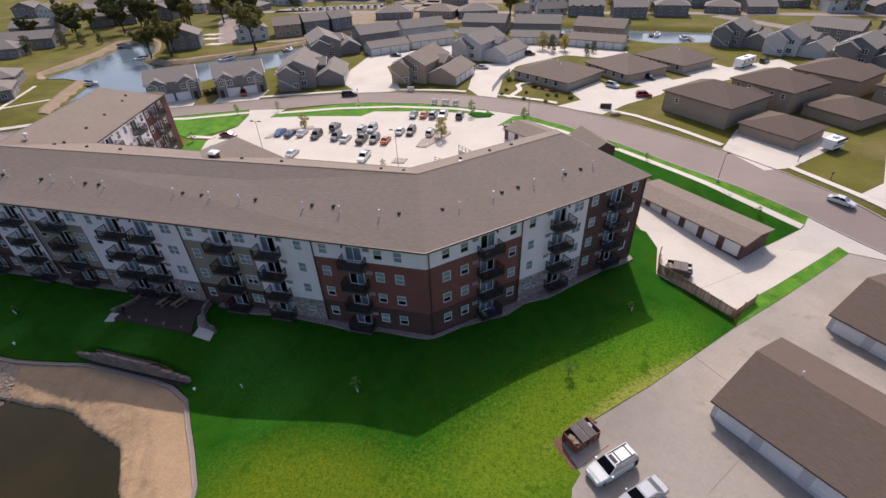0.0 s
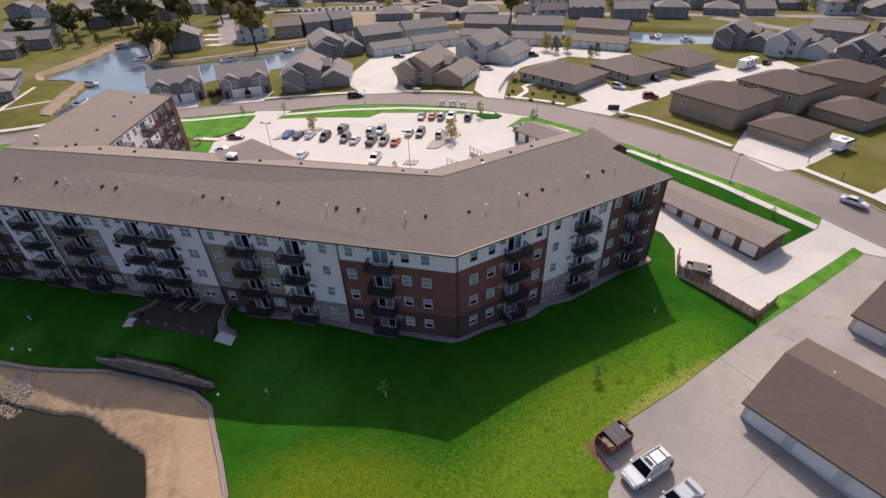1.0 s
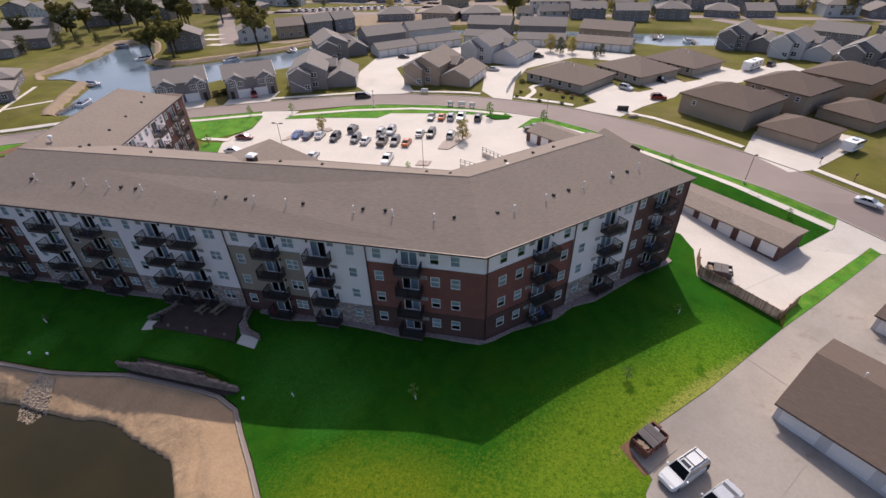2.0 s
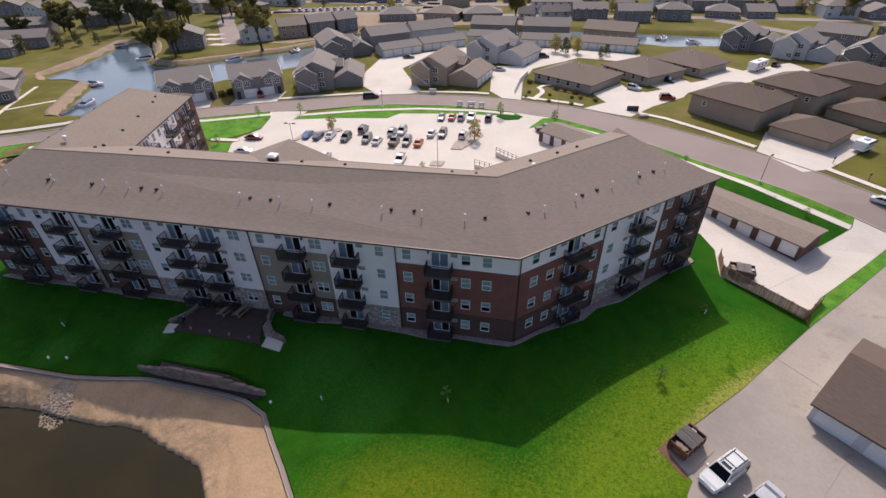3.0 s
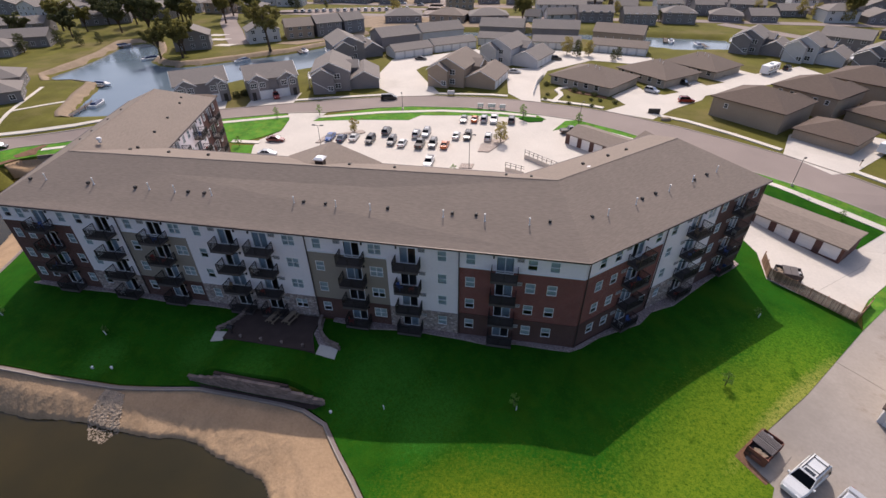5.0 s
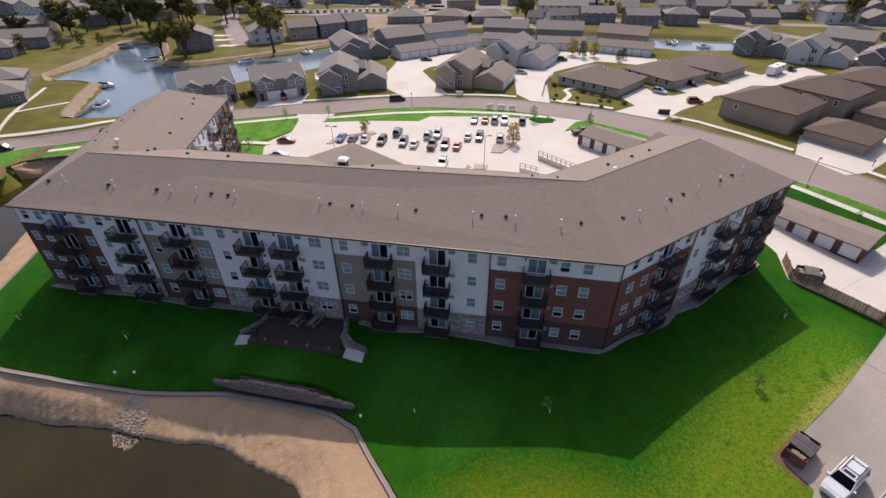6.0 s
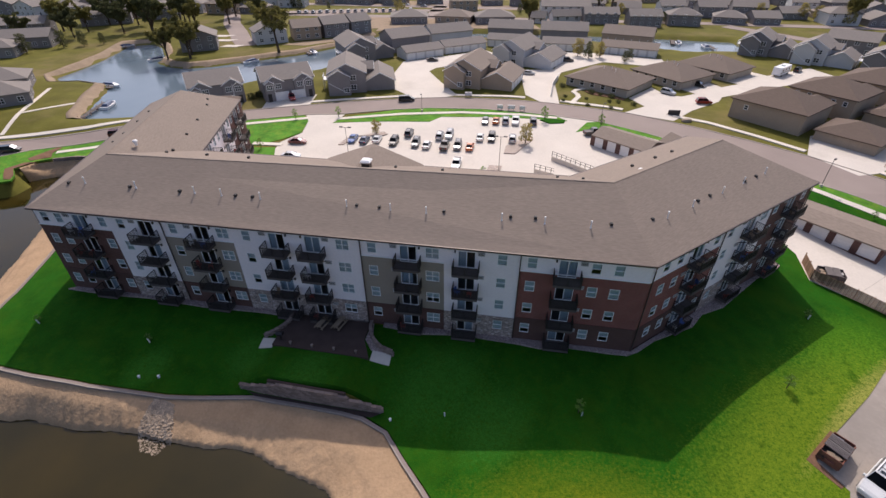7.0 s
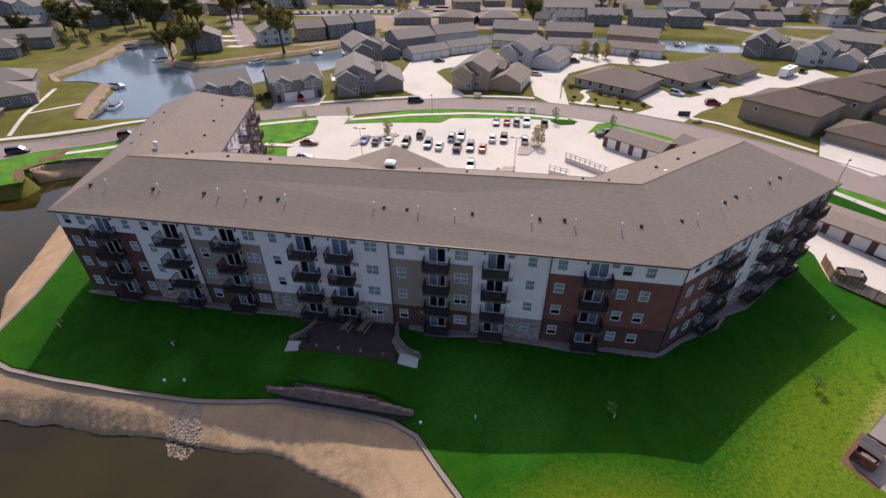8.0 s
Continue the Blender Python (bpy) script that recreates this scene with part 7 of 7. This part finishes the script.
# boxes and signs along the road
for x, y, yaw, w in ((-20.4, 77.4, 4, 1.4), (-17.6, 77.5, 2, 1.8), (-14.9, 77.3, -2, 1.4), (-29.4, 86.3, 3, 1.9)):
    ob = thing("mailbox_cluster", "pale metal mailbox cluster on posts by the road", "mailbox", "mailbox clusters", at=Matrix.Translation((x, y, lawn_height(x, y) + 0.1)) @ Matrix.Rotation(radians(yaw), 4, "Z"))
    part("cabinet", Shape().box(-w / 2, w / 2, -0.25, 0.25, 0.4, 1.25), GRILLE, ob)
    for i in range(4):
        for j in range(3):
            part("box_door", Shape().box(-w / 2 + 0.05 + i * (w - 0.1) / 4, -w / 2 + (i + 1) * (w - 0.1) / 4, -0.28, -0.25, 0.45 + j * 0.26, 0.67 + j * 0.26), VENT_WHITE, ob)
    for s in (-1, 1):
        part("post", Shape().box(s * w * 0.35 - 0.06, s * w * 0.35 + 0.06, -0.06, 0.06, -0.2, 0.45), IRON, ob)
sg = thing("estate_sign", "dark stone estate sign at the driveway", "sign", at=place(21.3, 80.0, -25))
part("slab", Shape().loft([[(-1.3, -0.2, -0.2), (1.3, -0.2, -0.2), (1.3, 0.2, -0.2), (-1.3, 0.2, -0.2)], [(-1.3, -0.2, 1.1), (1.3, -0.2, 1.5), (1.3, 0.2, 1.5), (-1.3, 0.2, 1.1)]]), VENT_BLACK, sg)
part("plinth", Shape().box(-1.6, 1.6, -0.4, 0.4, -0.3, 0.15), STONE, sg)
sg = thing("garden_boulder", "low pale boulder in the dry verge", "boulder", at=place(23.4, 76.2, 10))
part("stone", Shape().loft([[(r * 1.2 * math.cos(a), r * 0.7 * math.sin(a), z) for a in [k * math.pi / 5 for k in range(10)]] for r, z in ((1, -0.2), (1.05, 0.3), (0.8, 0.6), (0.3, 0.7))]), RUBBLE, sg)
for x, y in ((58.2, 50.6), (55.0, 56.8)):
    ob = thing("mailbox", "small dark kerbside mailbox on a post", "mailbox", "kerbside mailboxes", at=place(x, y, 50))
    part("post", Shape().box(-0.06, 0.06, -0.06, 0.06, -0.2, 1.05), WOOD, ob)
    part("box", Shape().loft([[(-0.3, v, z) for v, z in ((-0.13, 1.05), (0.13, 1.05), (0.13, 1.22), (0, 1.32), (-0.13, 1.22))], [(0.3, v, z) for v, z in ((-0.13, 1.05), (0.13, 1.05), (0.13, 1.22), (0, 1.32), (-0.13, 1.22))]]), VENT_BLACK, ob)

# docks and boats on the lake
def dock(x, y, yaw, ln, boat, side=2.0):
    ob = thing("boat_dock", "weathered dark wooden boat dock on posts", "dock", "boat docks", at=Matrix.Translation((x, y, LAKE_LEVEL)) @ Matrix.Rotation(radians(yaw), 4, "Z"))
    for k in range(int(ln / 0.5)):
        part("plank", Shape().box(k * 0.5, k * 0.5 + 0.46, -0.7, 0.7, 0.45, 0.52), DOCK_WOOD, ob)
    for k in range(int(ln / 3) + 1):
        for s in (-1, 1):
            part("post", Shape().tube((k * 3, s * 0.75, -0.8), (k * 3, s * 0.75, 0.9), 0.08, None, 6), WOOD, ob)
    if boat:
        bt = thing("motorboat", "white and navy motorboat with cover moored at a dock", "boat", "moored boats", at=Matrix.Translation((x, y, LAKE_LEVEL)) @ Matrix.Rotation(radians(yaw), 4, "Z") @ Matrix.Translation((ln - 2.5, side, 0)))
        hull = [[(u, s * w, z) for s, w, z in ((-1, wd, 0.75), (-1, wd * 0.75, -0.1), (1, wd * 0.75, -0.1), (1, wd, 0.75))] for u, wd in ((-2.8, 1.0), (0, 1.15), (1.8, 0.9), (3.0, 0.15))]
        part("hull", Shape().loft(hull), VENT_WHITE, bt)
        part("cover", Shape().loft([[(-2.5, -0.9, 0.76), (2.2, -0.6, 0.76), (2.2, 0.6, 0.76), (-2.5, 0.9, 0.76)], [(-1.8, -0.5, 1.3), (1.2, -0.35, 1.25), (1.2, 0.35, 1.25), (-1.8, 0.5, 1.3)]]), CAR_PAINT["navy"], bt)
    return ob


dock(-122.4, 58.2, 105, 12, True, -2.2)
dock(-144.5, 83.4, -6, 11, True)
dock(-141.4, 119.6, 228, 7, True)
dock(-169.5, 128.5, 50, 6, True)
dock(-109.5, 120.5, -115, 5, True)
dock(-96.5, 135.5, -50, 6, True)
dock(42, 176, -100, 8, True)
dock(54, 161.5, 95, 7, True)

# trees and shrubs
def leaf_cloud(seed, blobs, leaf, per):
    """A crown of single leaf faces gathered in uneven clumps with gaps."""
    r = random.Random(seed)
    sh = Shape()
    for cx, cy, cz, rad in blobs:
        for _ in range(int(per * rad * rad)):
            d = Vector((r.gauss(0, 1), r.gauss(0, 1), r.gauss(0, 1))).normalized() * rad * r.uniform(0.55, 1.05)
            c = Vector((cx, cy, cz)) + Vector((d.x, d.y, d.z * 0.8))
            q = Euler((r.uniform(0, 6.3), r.uniform(0, 6.3), r.uniform(0, 6.3))).to_matrix()
            s = leaf * r.uniform(0.6, 1.3)
            sh.face([c + q @ Vector(p) for p in ((-s, 0, 0), (0, -s * 0.55, 0.1 * s), (s, 0, 0), (0, s * 0.55, 0.1 * s))])
    return sh


def tree_meshes(seed, h, spread, bare, mat, leaf, per, clumps):
    r = random.Random(seed)
    tr = Shape()
    pts = [(Vector((r.uniform(-0.02, 0.02) * h * k, r.uniform(-0.02, 0.02) * h * k, h * 0.8 * k)), 0.028 * h * (1 - 0.8 * k)) for k in (0, 0.25, 0.5, 0.75, 1)]
    for (a, ra), (b, rb) in zip(pts, pts[1:]):
        tr.tube(a, b, ra, rb, 7)
    blobs = []
    for k in range(clumps):
        z = h * (bare + (1 - bare) * (k + 0.5) / clumps)
        u = (z / h - bare) / (1 - bare)
        rad = spread * (0.35 + 0.65 * math.sin(math.pi * min(1, 0.12 + 0.85 * u)))
        a = k * 2.4 + r.uniform(-0.5, 0.5)
        d = rad * r.uniform(0.35, 0.85)
        c = Vector((math.cos(a) * d, math.sin(a) * d, z))
        blobs.append((c.x, c.y, c.z, spread * r.uniform(0.24, 0.42)))
        tr.tube(Vector((0, 0, max(h * bare * 0.7, z - d * 0.8))), c, 0.008 * h, 0.003 * h, 5)
    return tr.mesh("trunk", BARK, True), leaf_cloud(seed, blobs, leaf * 0.92, per * 0.6).mesh("crown", mat)


def limb_tree(seed, h, spread, fork, mat, leaf, limbs, per, droop=0.0):
    """A large tree: a forked trunk, bent limbs with side branches, and many small leaf clumps along them with sky between."""
    r = random.Random(seed)
    tr, blobs = Shape(), []
    base = Vector((0, 0, -0.3))
    top = Vector((r.uniform(-0.3, 0.3), r.uniform(-0.3, 0.3), h * fork))
    tr.tube(base, base.lerp(top, 0.25), 0.036 * h, 0.026 * h, 9).tube(base.lerp(top, 0.25), top, 0.026 * h, 0.021 * h, 9)
    for k in range(limbs):
        a = k * 2 * math.pi / limbs + r.uniform(-0.45, 0.45)
        out, up = spread * r.uniform(0.45, 1.0), h * r.uniform(fork + 0.28, 1.0)
        if k % 3 == 0:
            out *= 0.4
        end = Vector((math.cos(a) * out, math.sin(a) * out, up))
        mid = top.lerp(end, 0.5) + Vector((0, 0, 0.12 * h * r.uniform(0.3, 1.0)))
        tr.tube(top - Vector((0, 0, 0.1)), mid, 0.013 * h, 0.008 * h, 6).tube(mid, end, 0.008 * h, 0.003 * h, 5)
        for j in range(7):
            u = 0.32 + 0.68 * (j + r.random()) / 7
            p = top.lerp(mid, u * 2) if u < 0.5 else mid.lerp(end, u * 2 - 1)
            b = a + r.choice((-1, 1)) * r.uniform(0.4, 1.6)
            ln = spread * r.uniform(0.2, 0.46) * (1.25 - 0.6 * u)
            q = p + Vector((math.cos(b) * ln, math.sin(b) * ln, ln * r.uniform(-0.1, 0.7) - droop * ln))
            tr.tube(p, q, 0.0045 * h, 0.0015 * h, 4)
            for v in (0.35, 0.7, 1.0):
                c = p.lerp(q, v) + Vector((r.uniform(-0.3, 0.3), r.uniform(-0.3, 0.3), r.uniform(-0.3, 0.2) - droop * v * 1.2))
                blobs.append((c.x, c.y, c.z, spread * r.uniform(0.07, 0.15)))
    return tr.mesh("trunk", BARK, True), leaf_cloud(seed, blobs, leaf, per).mesh("crown", mat)


TREES = {
    "willow": limb_tree(31, 15.5, 7.2, 0.4, LEAF_WILLOW, 0.3, 9, 62, 0.35),
    "big": limb_tree(11, 15, 6.0, 0.26, LEAF_WILLOW, 0.33, 9, 85), "big2": limb_tree(12, 14, 6.2, 0.22, LEAF_DARK, 0.33, 10, 90), "mid": tree_meshes(13, 7, 2.8, 0.2, LEAF_DRY, 0.25, 170, 18),
    "dark": tree_meshes(14, 6, 2.2, 0.12, LEAF_DARK, 0.22, 190, 18), "young": tree_meshes(15, 3.4, 1.0, 0.35, LEAF_FRESH, 0.13, 400, 13), "small": tree_meshes(16, 4.6, 1.7, 0.25, LEAF_DRY, 0.18, 330, 16),
}


def tree(kind, x, y, scale=1.0, yaw=0, label="leafy tree with a pale bark trunk", category="tree", group="trees"):
    tr, cr = TREES[kind]
    ob = thing("tree" if category == "tree" else category, label, category, group, at=Matrix.Translation((x, y, max(lawn_height(x, y), ground(x, y)) - 0.1)) @ Matrix.Rotation(radians(yaw), 4, "Z") @ Matrix.Diagonal((scale, scale, scale, 1)))
    part("trunk", tr, None, ob)
    part("crown", cr, None, ob)
    return ob


BIG = "tall broad-crowned olive green tree by the water"
for kind, x, y, s, yaw in (("willow", -103.2, 128.0, 1.05, 10), ("big", -128.5, 113.5, 0.95, 50), ("big", -131.5, 119, 0.9, 130), ("big2", -166.5, 147, 1.15, 200), ("big2", -166, 171, 1.0, 70), ("big", -150, 176, 1.0, 20), ("big2", -158, 196, 1.1, 100), ("big", -15.5, 189, 1.0, 0), ("big2", -180, 184, 1.0, 260), ("big", -200, 150, 0.8, 160), ("big2", -183, 150, 1.0, 30), ("big", -176, 158, 1.1, 80), ("big2", -190, 168, 1.0, 140), ("big2", -172, 176, 1.0, 310), ("big", -158, 163, 0.85, 200), ("big2", -203, 166, 1.0, 15), ("big2", -196, 138, 0.8, 75), ("big", -212, 150, 1.0, 120), ("big2", -143, 188, 0.8, 190), ("big2", -210, 128, 0.75, 240), ("big", -136, 112, 0.8, 300)):
    tree(kind, x, y, s, yaw, BIG)
for kind, x, y, s, yaw in (("mid", 2.3, 137.4, 0.78, 0), ("dark", 5.6, 134.9, 0.9, 40), ("mid", 9.6, 136.4, 0.7, 80), ("dark", 17.0, 131.5, 0.6, 0), ("dark", 19, 135, 0.6, 90), ("mid", -76, 204, 0.9, 0), ("dark", -6, 135, 0.5, 10), ("dark", -186, 122, 1.0, 5), ("dark", -181, 126, 0.9, 50), ("dark", -176, 130, 0.7, 100), ("dark", -192, 112, 1.1, 150), ("dark", -155, 60, 0.9, 20), ("mid", -148, 50, 0.8, 20)):
    tree(kind, x, y, s, yaw, "rounded tree with dense olive foliage near houses")
for kind, x, y, s, yaw in (("small", -46.6, 57.6, 0.75, 0), ("small", -13.6, 57.2, 1.0, 60), ("young", -9.6, 71.0, 1.1, 20), ("young", -58.6, 66.6, 0.8, 0), ("young", -68.2, 63.4, 0.8, 60), ("young", 3.0, 68.6, 1.0, 10), ("young", 28, 52.8, 0.5, 0), ("young", 43.8, 37.6, 0.5, 30), ("small", -46.9, 37.2, 0.6, 10), ("young", -21, 40.5, 0.7, 45), ("young", -68.5, 46.4, 0.7, 0)):
    tree(kind, x, y, s, yaw, "young slender tree planted in a verge")
for x, y, s, yaw in ((-6.6, -8.6, 0.6, 0), (15.2, -1.9, 0.62, 30), (22.4, 10.6, 0.45, 70), (-55.7, -6.6, 0.4, 80), (-70.9, -6.2, 0.4, 140)):
    tree("young", x, y, s, yaw, "thin newly planted sapling in the lawn", "tree", "lawn saplings")
WRAP = Shape().tube((0, 0, 0), (0, 0, 0.75), 0.07, None, 8).mesh("trunk_guard", VENT_WHITE)
for x, y in ((-6.3, -8.9), (22.6, 10.4), (-19.9, -10.1), (-55.6, -6.8), (-70.8, -6.4)):
    single("trunk_guard", WRAP, None, "white plastic tree guard standing in the lawn", "tree guard", "tree guards", "", Matrix.Translation((x, y, lawn_height(x, y) + 0.08)) @ Matrix.Rotation(0.15, 4, "X"))
shrub_mesh = leaf_cloud(21, [(0, 0, 0.4, 0.55), (0.35, 0.1, 0.3, 0.4), (-0.3, 0.2, 0.35, 0.45), (0, -0.3, 0.3, 0.4)], 0.09, 500).mesh("shrub", LEAF_DARK)
for x, y, s in ((-4.3, 99.6, 1.5), (3.2, 94.6, 1.5), (8.2, 91.6, 1.4), (7.2, 87.7, 0.9), (-3.9, 90.5, 0.9), (1.5, 89.2, 0.8), (9.4, 87.6, 1.0), (7.0, 82.8, 0.9), (1.4, 84.0, 0.9), (-4.6, 86.6, 0.9), (13.0, 86.2, 1.2), (5.4, 93.2, 1.0), (-76.5, 78.6, 1.8), (-86.2, 76.0, 2.0), (-84.8, 77.8, 2.0), (46.5, 116.5, 1.2)):
    single("shrub", shrub_mesh, None, "dark clipped shrub in a dry front garden", "shrub", "front garden shrubs", "", Matrix.Translation((x, y, lawn_height(x, y))) @ Matrix.Diagonal((s, s, s, 1)))
far_rng = random.Random(5)
for k in range(70):
    x, y = far_rng.uniform(-300, 300), far_rng.uniform(206, 345)
    if -6 < (y % 24) < 4 or not near_enough(x, y):
        continue
    tree(far_rng.choice(["mid", "dark", "big", "dark"]), x, y, far_rng.uniform(0.6, 1.0), far_rng.uniform(0, 360), "neighbourhood tree among distant houses", "tree", "distant trees")

for k in range(150):
    row = far_rng.choice((216, 232, 252, 276, 304, 336))
    x, y = far_rng.uniform(-270, 270), row + 10 + far_rng.uniform(-2.2, 2.2)
    if any(abs(y - q) < 5 for q in (208, 243, 290)) or abs(x + 64) < 6 or abs(x + 113) < 8 or not near_enough(x, y):
        continue
    tree(far_rng.choice(["dark", "mid", "dark"]), x, y, far_rng.uniform(0.55, 1.0), far_rng.uniform(0, 360), "small neighbourhood tree among distant houses", "tree", "distant trees")
